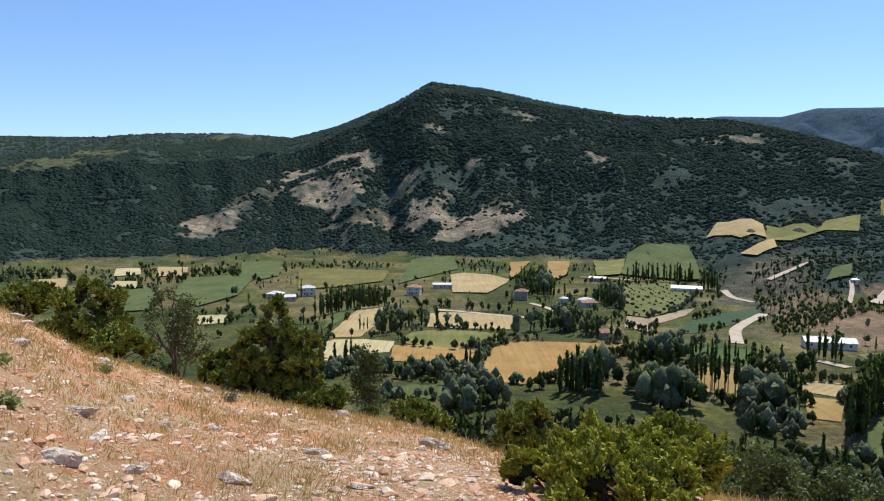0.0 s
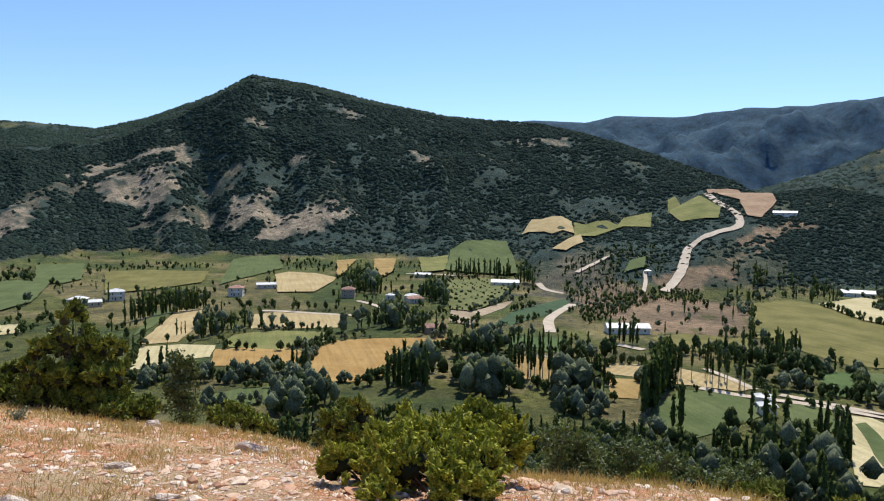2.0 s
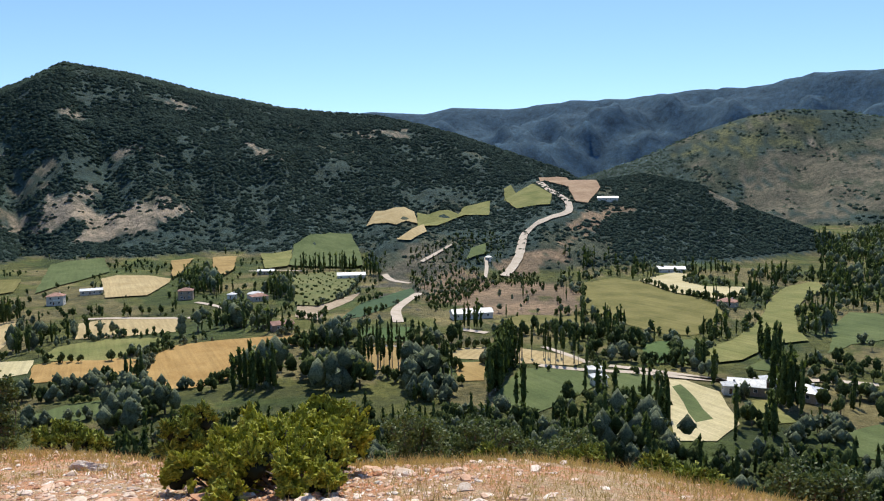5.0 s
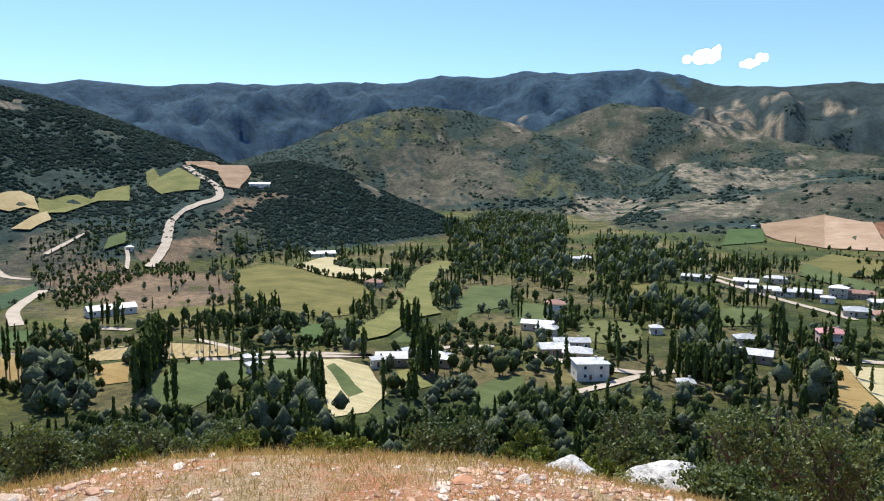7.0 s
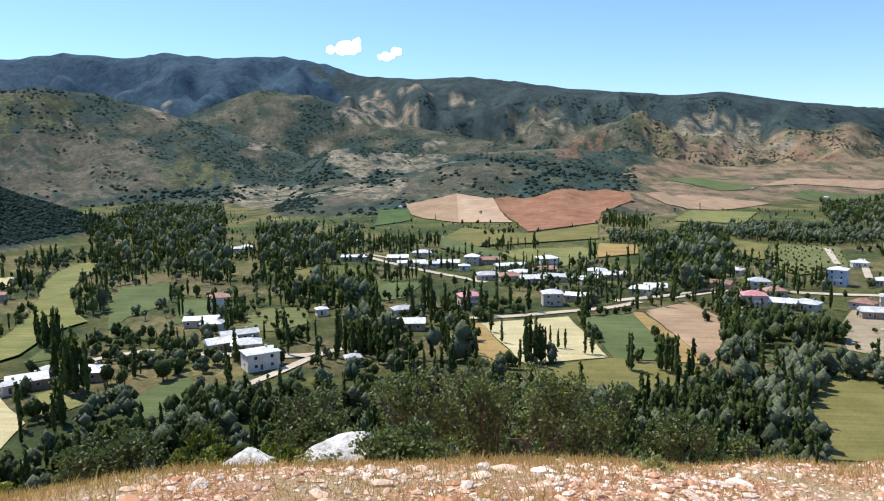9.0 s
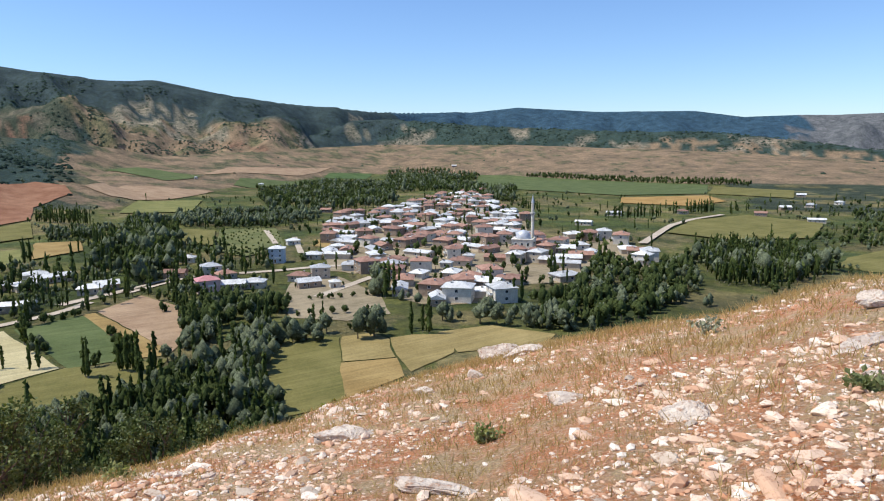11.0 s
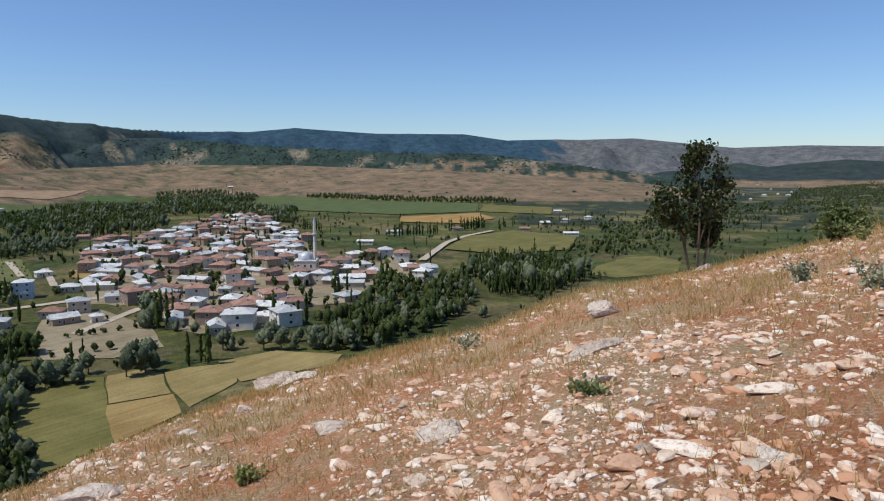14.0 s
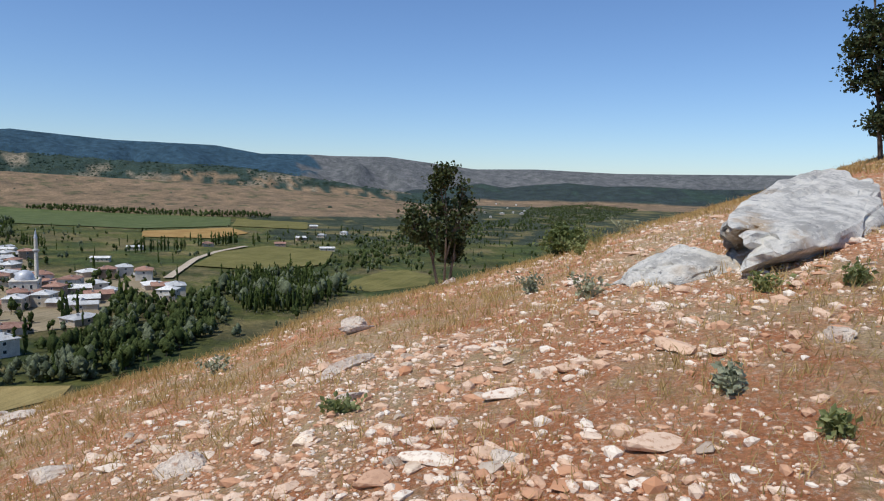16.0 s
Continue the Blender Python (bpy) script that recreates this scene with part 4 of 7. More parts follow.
KINDS = {
    "W1": [house("single-storey plastered house under a hipped sheet-metal roof", 10.5, 8, 1, "beige", TIN, 1.7), house("small whitewashed farmhouse under a bright tin roof", 9, 7, 1, "white", TIN, 1.5),
           house("mud-plastered farm building under a gabled tin roof", 11, 6.5, 1, "mud", TIN, 1.8, False)],
    "W2": [house("two-storey white house with balcony and sheet-metal hipped roof", 10, 8.5, 2, "white", TIN, 1.8, porch=True), house("two-storey beige house under a pale hipped roof", 9.5, 8, 2, "beige", TIN, 1.7)],
    "R1": [house("single-storey house under an old red tiled roof", 10, 7.5, 1, "beige", TILE, 1.8), house("low mud-brick house under brown clay tiles", 11, 7, 1, "mud", TILE, 1.6, False)],
    "R2": [house("two-storey house under a red tiled hipped roof", 9.5, 8, 2, "white", TILE, 1.9, porch=True), house("two-storey timbered mud-brick house with tiled roof", 9, 8, 2, "mud", TILE, 1.8)],
    "P2": [house("two-storey rose house with a faded red roof", 10.5, 8.5, 2, "rose", PINK_TIN, 1.9, porch=True)],
    "F2": [house("two-storey house with a low white tin roof", 11, 8.5, 2, "white", TIN, 0.9)],
    "T3": [house("tall three-storey white house under a tin roof", 9, 8, 3, "blue", TIN, 1.6, porch=True)],
    "LW": [house("long low outbuilding under a pale sheet-metal roof", 14, 6.5, 1, "beige", TIN, 1.3, False, windows=4)],
    "LB": [house("long white-roofed barn beside the fields", 22, 8, 1, "white", TIN, 2.0, False, windows=4)],
    "S": [house("small hut with a tin roof", 5, 4.2, 1, "white", TIN, 1.1, windows=1)],
}
USED = {}
BUILT = []


def build(kind, x, y, turn, big=1.0):
    """Set the next house of a kind down on the ground; the first of each design is the one that was built."""
    k = USED.get(kind, 0)
    USED[kind] = k + 1
    designs = KINDS[kind]
    ob, n = designs[k % len(designs)], k // len(designs)
    z = float(height(np.array([float(x)]), np.array([float(y)]))[0])
    m = pose(x, y, z, 0, 0, turn)
    if n == 0:
        ob.matrix_basis = m
    else:
        copy_thing(ob, m @ Matrix.Diagonal((big, big, 0.5 + 0.5 * big if big < 1.3 else 1.0, 1)))
    BUILT.append((x, y))

# ---- houses outside the close village: kind, plan place, turn of the long side ----
# The LW house at (130, 596) stands in for a row of white vehicles.
for kind, x, y, turn in [('R2', -24, 501, 351), ('LW', -4, 541, 2), ('R2', 52, 482, 348), ('LW', -110, 465, 18), ('W2', -100, 493, 17), ('W1', -120, 481, 355), ('S', 79, 467, 329), ('R1', 93, 450, 3), ('W1', 93, 462, 338), ('LW', 130, 596, 336), ('R1', 82, 346, 8), ('LB', 183, 528, 340), ('LB', 181, 326, 346), ('LB', 509, 604, 319), ('LB', 424, 424, 321), ('R1', 327, 282, 295), ('S', 162, 198, 327), ('S', 156, 189, 337), ('W1', 192, 157, 310), ('S', 204, 158, 318), ('S', 302, 513, 337), ('W1', 203, 144, 286), ('S', 187, 159, 322), ('R2', 314, 151, 300)]:
    build(kind, x, y, turn, 1.3 if x > 380 and -70 < y < 140 else 1.0)
for kind, x, y, turn in [('LW', 278, 142, 288), ('W1', 272, 134, 276), ('W1', 241, 116, 312), ('W1', 241, 106, 293), ('LW', 255, 115, 304), ('F2', 220, 92, 309), ('S', 225, 61, 295), ('W1', 305, 59, 299), ('W1', 278, 50, 276), ('S', 302, 96, 301), ('S', 778, 461, 298), ('S', 821, 416, 316), ('W1', 539, 233, 310), ('LW', 528, 237, 276), ('S', 894, 173, 265), ('LW', 481, 127, 272), ('W1', 578, 151, 305), ('W1', 478, 95, 278), ('LW', 454, 81, 286), ('W1', 507, 82, 270), ('W1', 450, 68, 279), ('W1', 454, 56, 272), ('W2', 463, 41, 269), ('S', 439, 44, 279)]:
    build(kind, x, y, turn, 1.3 if x > 380 and -70 < y < 140 else 1.0)
for kind, x, y, turn in [('R1', 469, 30, 277), ('LW', 443, 15, 290), ('W1', 405, 27, 282), ('R1', 402, 14, 291), ('W1', 415, 8, 287), ('W2', 456, -9, 290), ('W1', 392, 0, 278), ('LW', 400, -14, 253), ('R1', 427, -6, 285), ('W1', 393, -32, 286), ('LW', 408, -44, 282), ('W1', 422, -38, 268), ('W2', 332, -9, 278), ('LW', 341, -23, 253), ('P2', 324, 30, 290), ('W1', 367, -63, 263), ('W1', 362, -55, 252), ('W1', 427, -119, 235), ('W2', 371, -115, 268), ('R1', 359, -119, 273), ('R1', 379, -99, 237), ('P2', 332, -101, 266), ('W1', 329, -113, 247), ('W1', 328, -123, 234)]:
    build(kind, x, y, turn, 1.3 if x > 380 and -70 < y < 140 else 1.0)
for kind, x, y, turn in [('T3', 392, -162, 238), ('W1', 459, -202, 258), ('W1', 311, -144, 262), ('R1', 330, -148, 226), ('W2', 330, -160, 249), ('R1', 668, -333, 223), ('S', 302, -154, 253), ('W1', 391, -185, 237), ('W1', 414, -214, 259), ('R1', 415, -596, 236), ('R1', 354, -632, 209), ('W1', 371, -709, 230), ('W1', 369, -757, 198), ('W1', 365, -814, 186), ('LW', 292, -612, 210), ('W2', 252, -326, 197), ('LW', 410, -449, 209), ('W1', 516, -315, 235), ('W1', 1356, -908, 236), ('W1', 1208, -474, 249), ('W1', 1356, -1022, 233), ('LW', 448, -533, 215), ('S', 490, -2365, 192), ('S', 372, -1954, 191)]:
    build(kind, x, y, turn, 1.3 if x > 380 and -70 < y < 140 else 1.0)
for kind, x, y, turn in [('S', 411, -2313, 200), ('S', 289, -1748, 189), ('S', 342, -1528, 193), ('S', 335, -2129, 189), ('W1', 304, -1535, 191), ('W1', 268, -1587, 200), ('S', 296, -1377, 192), ('S', 294, -1619, 190), ('W1', 449, -896, 207), ('S', 1171, -464, 248), ('S', 1259, -374, 253)]:
    build(kind, x, y, turn, 1.3 if x > 380 and -70 < y < 140 else 1.0)
VILLAGE = [(402, -199), (601, -304), (631, -347), (624, -375), (684, -445), (775, -554), (842, -644), (779, -647), (620, -528), (495, -461), (385, -359), (350, -348), (368, -396), (351, -411), (250, -337), (233, -301), (269, -305), (240, -250), (253, -228), (229, -199), (238, -168), (264, -166), (324, -194), (328, -179), (347, -173)]
MINARET, MOSQUE = (346, -328), (339, -313)

# The close village round the mosque: narrow plots, red and tin roofs mixed.
vx, vy = np.array(VILLAGE, float).T
drape("village_ground", [tuple(p) for p in VILLAGE], CROPS["yard"], 0.2, 8, "trodden earth and dry grass between the village houses", 2.0)
plots = []
spots = [(gx + random.uniform(-3, 3), gy + random.uniform(-3, 3)) for gx in np.arange(vx.min(), vx.max(), 14.0) for gy in np.arange(vy.min(), vy.max(), 14.0)]
random.shuffle(spots)
for x, y in spots:
    if inside(np.array([x]), np.array([y]), VILLAGE)[0] and math.dist((x, y), MOSQUE) > 17 and min(math.dist((x, y), q) for q in BUILT + plots) > 11.0 and len(BUILT) + len(plots) < 350:
        plots.append((x, y))
for x, y in plots:
    kind = random.choice(["R1", "R1", "R2", "W1", "R1", "LW", "W1", "W2", "R2", "W1", "R1", "S", "R2", "LW"])
    build(kind, x, y, random.choice([20, 35, 125, 60, 120, 150]) + random.uniform(-22, 22), random.uniform(1.05, 1.4))


def lathe(profile, sides, material, name):
    """A turned form from (radius, height) steps."""
    turns = np.arange(sides) * 2 * np.pi / sides
    v = np.concatenate([np.stack([r * np.cos(turns), r * np.sin(turns), np.full(sides, z)], -1) for r, z in profile])
    f = [(k * sides + j, k * sides + (j + 1) % sides, (k + 1) * sides + (j + 1) % sides, (k + 1) * sides + j) for k in range(len(profile) - 1) for j in range(sides)]
    return mesh_of(name, v, f, material, None, True)


LEAD = surface("grey lead dome sheet", (0.45, 0.46, 0.48), (0.62, 0.63, 0.65), 0.5, rough=0.5, metal=0.2)
minaret = tagged(new("minaret"), "slender white stone minaret with one balcony and pointed cap", "minaret")
minaret.matrix_basis = pose(*MINARET, VALLEY)
part("base", mesh_of("base", *box_arrays(-1.7, 1.7, -1.7, 1.7, -1, 6), WALLS["white"]), minaret)
part("shaft", lathe([(1.55, 6), (1.15, 8), (1.05, 22), (0.95, 30)], 12, WALLS["white"], "shaft"), minaret)
part("balcony", lathe([(1.0, 21.2), (1.9, 22.2), (1.9, 23.3), (1.75, 23.3), (1.75, 22.4), (1.0, 22.4)], 12, CONCRETE, "balcony"), minaret)
part("cap", lathe([(1.15, 29.8), (0.9, 31), (0.06, 35), (0.02, 36)], 12, LEAD, "cap"), minaret)
mosque = tagged(new("mosque"), "small white mosque with a grey lead dome", "mosque")
mosque.matrix_basis = pose(*MOSQUE, VALLEY, 0, 0, 40)
part("wall", mesh_of("wall", *join_arrays([box_arrays(-7, 7, -7, 7, -1, 7), box_arrays(-7.3, 7.3, -7.3, 7.3, 7, 7.4)]), WALLS["white"]), mosque)
part("dome", lathe([(5.2, 7.4), (5.2, 8.3)] + [(5.1 * math.cos(a), 8.3 + 4.6 * math.sin(a)) for a in np.radians([5, 20, 35, 50, 65, 78, 88])], 20, LEAD, "dome"), mosque)
for turn in (0, 90, 180, 270):
    for along in (-4, 0, 4):
        part("window", WINDOW, mosque, at=Matrix.Rotation(radians(turn), 4, "Z") @ Matrix.Translation((along, -7, 2.6)) @ Matrix.Diagonal((1.3, 1, 2, 1)))
BUILT += [MINARET, MOSQUE]

# ---- valley trees ----
TETRA_V = np.array([(1, 0.1, -0.35), (-0.55, 0.85, -0.3), (-0.5, -0.9, -0.2), (0.05, 0.0, 0.9)])
TETRA_F = np.array([(0, 1, 3), (1, 2, 3), (2, 0, 3)])


def clumps(spots, size, rng, tall=1.0):
    """Small uneven leaf clumps at the given places, each an island of its own."""
    n = len(spots)
    v = TETRA_V[None] * (1 + rng.normal(0, 0.28, (n, 4, 1))) * size * rng.uniform(0.6, 1.35, (n, 1, 1))
    axis = rng.normal(size=(n, 3))
    axis /= np.linalg.norm(axis, axis=1, keepdims=True)
    angle = rng.uniform(0, 6.28, n)
    c, s = np.cos(angle)[:, None, None], np.sin(angle)[:, None, None]
    a = axis[:, None]
    v = v * c + np.cross(np.broadcast_to(a, v.shape), v) * s + a * (v * a).sum(-1, keepdims=True) * (1 - c)
    v[..., 2] *= tall
    return (v + spots[:, None]).reshape(-1, 3), (TETRA_F[None] + 4 * np.arange(n)[:, None, None]).reshape(-1, 3)


def limb(a, b, r0, r1, sides=5):
    """A tapered round limb from a to b, as triangles."""
    a, b = np.array(a, float), np.array(b, float)
    way = (b - a) / max(np.linalg.norm(b - a), 1e-6)
    side = np.cross(way, (0.3, 0.9, 0.2))
    side /= np.linalg.norm(side)
    up = np.cross(way, side)
    turns = np.arange(sides) * 2 * np.pi / sides
    ring = np.cos(turns)[:, None] * side + np.sin(turns)[:, None] * up
    v = np.concatenate([a + ring * r0, b + ring * r1])
    f = []
    for j in range(sides):
        k = (j + 1) % sides
        f += [(j, k, sides + k), (j, sides + k, sides + j)]
    return v, np.array(f)


def hull(radii, heights, sides, rng, rough=0.16, lean=(0.0, 0.0)):
    """A closed uneven body of leaves round an upright line, as triangles."""
    turns = np.arange(sides) * 2 * np.pi / sides
    v, f, count = [], [], len(radii)
    for k, (r, z) in enumerate(zip(radii, heights)):
        out = r * (1 + rng.normal(0, rough, sides))
        twist = turns + 0.5 * (k % 2) * 2 * np.pi / sides
        v.append(np.stack([np.cos(twist) * out + lean[0] * z, np.sin(twist) * out + lean[1] * z, z + rng.normal(0, 0.25 * rough * r, sides)], -1))
    v.append(np.array([(lean[0], lean[1], heights[-1] + radii[-1] * 1.3), (0, 0, heights[0] - radii[0] * 0.3)]))
    for k in range(count - 1):
        for j in range(sides):
            n = (j + 1) % sides
            f += [(k * sides + j, k * sides + n, (k + 1) * sides + n), (k * sides + j, (k + 1) * sides + n, (k + 1) * sides + j)]
    for j in range(sides):
        n = (j + 1) % sides
        f += [((count - 1) * sides + j, (count - 1) * sides + n, count * sides), (n, j, count * sides + 1)]
    return np.concatenate(v), np.array(f)


def poplar(rng, bare, fine=1.0):
    """A columnar poplar one metre high: trunk, crown. The crown is a leafy body with small clumps standing out of it."""
    low = 0.42 if bare else 0.08
    rings, sides = (10, 8) if fine > 1 else (6, 6) if fine > 0.1 else (4, 5)
    top, thick = rng.uniform(0.55, 0.85), rng.uniform(0.8, 1.2)

    def girth(u):
        return (0.036 if bare else 0.068) * thick * np.clip(np.sin(np.pi * (np.asarray(u) ** top * 0.86 + 0.13)), 0.10, 1) ** 0.75

    u = np.linspace(0, 0.97, rings)
    body = hull(girth(u) * 0.86 * rng.uniform(0.8, 1.15, rings), low + (0.97 - low) * u, sides, rng, 0.15)
    n = int((70 if bare else 110) * fine)
    u = rng.uniform(0, 1, n) ** 0.85
    turn = rng.uniform(0, 6.28, n)
    wide = girth(u) * rng.uniform(0.75, 1.12, n)
    tufts = clumps(np.stack([np.cos(turn) * wide, np.sin(turn) * wide, low + (1 - low) * u], -1), (0.020 if bare else 0.027) / fine**0.3, rng, 2.0)
    trunk = limb((0, 0, -0.05), (rng.normal(0, 0.006), rng.normal(0, 0.006), 0.8), 0.014 if bare else 0.016, 0.004, 5 if fine > 1 else 3)
    return trunk, join_arrays([body, tufts])


def round_tree(rng, lobes, spread_by, low, size, n, fine=1.0):
    """A broad crowned tree one metre high: forked trunk, crown of leafy lobes with clumps standing out of them."""
    n, size = int(n * fine), size * 0.62 / fine**0.3
    lobes = lobes if fine > 1 else max(3, lobes // 2 + 1) if fine > 0.1 else 2
    centre = np.stack([rng.normal(0, spread_by * 0.5, lobes), rng.normal(0, spread_by * 0.5, lobes), rng.uniform(low + 0.2, 0.72, lobes)], -1)
    centre[0] = (0, 0, 0.62)
    size_of = rng.uniform(0.20, 0.30, lobes) * (1.0 if fine > 1 else 1.2)
    bodies = []
    for c, q in zip(centre, size_of):
        wide = q * spread_by * 2.0
        steps = np.radians(np.linspace(-55, 68, 5 if fine > 1 else 3))
        v, f = hull(np.cos(steps) * wide * 0.95, np.sin(steps) * q * 0.95, 8 if fine > 1 else 5, rng, 0.13)
        bodies.append((v + c, f))
    which = rng.integers(0, lobes, n)
    off = unit_rows(rng.normal(size=(n, 3)))
    spots = centre[which] + off * (size_of[which] * rng.uniform(0.85, 1.12, n))[:, None] * (spread_by * 2.0, spread_by * 2.0, 1.0)
    spots[:, 2] = np.clip(spots[:, 2], low * 0.7, 1.0)
    tufts = clumps(spots, size, rng)
    pieces = [limb((0, 0, -0.05), (0, 0, low + 0.15), 0.035, 0.026, 5 if fine > 1 else 3)]
    pieces += [] if fine < 1 else [limb((0, 0, low + 0.05), c * (0.8, 0.8, 0.95), 0.02, 0.006, 4) for c in centre[:4]]
    return join_arrays(pieces), join_arrays(bodies + [tufts])


def unit_rows(v):
    return v / (np.linalg.norm(v, axis=-1, keepdims=True) + 1e-9)


tree_rng = np.random.default_rng(7)
FINE = {
    "P": [poplar(tree_rng, False, 1.6) for _ in range(5)], "B": [poplar(tree_rng, True, 2.4) for _ in range(4)], "W": [round_tree(tree_rng, 8, 0.42, 0.08, 0.075, 170, 1.4) for _ in range(5)],
    "D": [round_tree(tree_rng, 8, 0.36, 0.10, 0.075, 170, 1.4) for _ in range(5)], "O": [round_tree(tree_rng, 5, 0.40, 0.14, 0.085, 110, 2.0) for _ in range(3)]}
COARSE = {
    "P": [poplar(tree_rng, False, 0.05) for _ in range(4)], "B": [poplar(tree_rng, True, 0.08) for _ in range(3)], "W": [round_tree(tree_rng, 5, 0.42, 0.1, 0.075, 150, 0.04) for _ in range(4)],
    "D": [round_tree(tree_rng, 5, 0.36, 0.12, 0.075, 150, 0.04) for _ in range(4)], "O": [round_tree(tree_rng, 4, 0.40, 0.16, 0.085, 110, 0.06) for _ in range(3)]}
SPECIES = {
    "P": ([poplar(tree_rng, False, 0.16) for _ in range(5)], POPLAR_BARK, POPLAR_LEAF, "poplar_tree", "tall slender dark green poplar in the valley", "poplar"),
    "B": ([poplar(tree_rng, True, 0.3) for _ in range(4)], POPLAR_BARK, POPLAR_LEAF, "poplar_tree", "thin pruned poplar with a bare pale trunk", "poplar"),
    "W": ([round_tree(tree_rng, 7, 0.42, 0.1, 0.075, 150, 0.14) for _ in range(5)], BARK, WILLOW_LEAF, "willow_tree", "rounded silvery grey-green willow", "willow"),
    "D": ([round_tree(tree_rng, 7, 0.36, 0.12, 0.075, 150, 0.14) for _ in range(5)], BARK, BROAD_LEAF, "broadleaf_tree", "dark green bushy broadleaf tree in the valley", "tree"),
    "O": ([round_tree(tree_rng, 5, 0.40, 0.16, 0.085, 110, 0.15) for _ in range(3)], BARK, BROAD_LEAF, "fruit_tree", "small round orchard tree on dry grass", "fruit tree"),
}
PLANTS = {key: [] for key in SPECIES}
lane_points = np.array([p for line in LANES for a, b in zip(line, line[1:]) for p in np.linspace(a, b, max(2, int(math.dist(a, b) / 4)))])
house_points = np.array(BUILT, float)


def clear_of(x, y, lanes=4.0, houses=8.0, fields=True):
    """Which places are free of fields, lanes and houses."""
    free = np.ones(x.shape, bool)
    if fields:
        for _, polygon in FIELDS:
            free &= ~inside(x, y, polygon)
    for pts, gap in ((lane_points, lanes), (house_points, houses)):
        d = np.min((x[:, None] - pts[None, :, 0]) ** 2 + (y[:, None] - pts[None, :, 1]) ** 2, axis=1)
        free &= d > gap * gap
    return free


def plant(kind, x, y, tall):
    for a, b, h in zip(x, y, tall):
        PLANTS[kind].append((a, b, h))


def row(kind, tall, line):
    """Trees along a line of plan places."""
    gap = {"P": 1.9, "B": 2.1, "W": 5.0, "D": 4.4}[kind]
    for a, b in zip(line, line[1:]):
        n = max(2, int(math.dist(a, b) / gap))
        u = (np.arange(n) + tree_rng.uniform(-0.3, 0.3, n)) / n
        x, y = a[0] + (b[0] - a[0]) * u + tree_rng.normal(0, 0.7, n), a[1] + (b[1] - a[1]) * u + tree_rng.normal(0, 0.7, n)
        keep = clear_of(x, y, 2.5, 5.0, False) & (tree_rng.random(n) < 0.93)
        plant(kind, x[keep], y[keep], ((tall * 1.15 + (2 if kind in "PB" else 0)) * tree_rng.uniform(0.75, 1.15, n))[keep])


def grove(kind, tall, gap, polygon):
    """A wood that fills a stretch of the plan, with some of the other trees in it."""
    xs, ys = np.array(polygon, float).T
    gx, gy = np.meshgrid(np.arange(xs.min() - 2, xs.max() + 2, gap * 0.95), np.arange(ys.min() - 2, ys.max() + 2, gap * 0.95))
    x, y = (gx + tree_rng.uniform(-0.45, 0.45, gx.shape) * gap).ravel(), (gy + tree_rng.uniform(-0.45, 0.45, gy.shape) * gap).ravel()
    keep = inside(x, y, polygon) & ((gap < 8.5) | (value_noise(x / 34, y / 34, 71) > -0.35))
    x, y = x[keep], y[keep]
    keep = clear_of(x, y, 4, 8)
    x, y = x[keep], y[keep]
    pick = tree_rng.random(len(x))
    other = {"P": "D", "D": "W", "W": "D"}[kind]
    third = {"P": "W", "D": "P", "W": "P"}[kind]
    h = tall * tree_rng.uniform(0.75, 1.3, len(x))
    for key, low, high, ratio in ((kind, 0, 0.9 if gap < 5 else 0.56, 1), (other, 0.9 if gap < 5 else 0.56, 0.9 if gap < 5 else 0.82, 0.8), (third, 0.9 if gap < 5 else 0.82, 1.01, 1.0)):
        some = (pick >= low) & (pick < high)
        plant(key, x[some], y[some], h[some] * ratio)

# ---- rows and groves of the valley, by plan places ----
row("W", 6, [(102, 338), (131, 321)])
row("D", 5, [(48, 277), (65, 293), (84, 310)])
row("D", 5, [(84, 310), (103, 293)])
row("D", 4, [(24, 338), (47, 343)])
row("W", 7, [(1, 372), (12, 376)])
row("P", 8, [(-6, 375), (-5, 376)])
row("D", 4, [(2, 369), (34, 364)])
row("D", 6, [(13, 427), (37, 426)])
row("P", 12, [(156, 606), (185, 600), (209, 584)])
row("P", 12, [(200, 543), (205, 523)])
row("P", 11, [(-76, 402), (-61, 428), (-38, 446)])
row("D", 4, [(-60, 336), (-43, 340), (-29, 340)])
row("P", 6, [(-45, 359), (-40, 363)])
row("P", 7, [(-47, 281), (-36, 286)])
row("B", 8, [(-63, 290), (-56, 307)])
row("P", 10, [(7, 266), (15, 266)])
row("D", 5, [(62, 266), (70, 275)])
row("D", 5, [(23, 248), (40, 248)])
row("D", 4, [(-19, 324), (2, 315), (24, 326)])
row("B", 12, [(88, 247), (102, 233)])
row("B", 12, [(91, 253), (105, 243)])
row("B", 11, [(107, 220), (116, 218)])
row("P", 12, [(117, 196), (147, 233)])
row("P", 12, [(118, 199), (147, 236)])
row("P", 12, [(120, 199), (149, 235)])
row("B", 10, [(146, 228), (170, 214)])
row("B", 10, [(152, 238), (174, 225)])
row("D", 2.5, [(141, 222), (164, 207)])
row("P", 12, [(360, 296), (370, 295)])
row("P", 11, [(241, 191), (236, 177)])
row("P", 11, [(235, 185), (230, 171)])
row("B", 8, [(104, 296), (125, 281)])
row("P", 13, [(188, 142), (186, 131)])
row("P", 13, [(195, 149), (192, 137)])
row("D", 3, [(165, 197), (180, 191), (183, 180)])
row("P", 12, [(139, 142), (143, 143)])
row("P", 10, [(119, 182), (121, 181)])
row("D", 3, [(237, 300), (233, 269), (234, 260)])
row("P", 10, [(162, 308), (171, 295)])
row("P", 11, [(533, 126), (540, 114)])
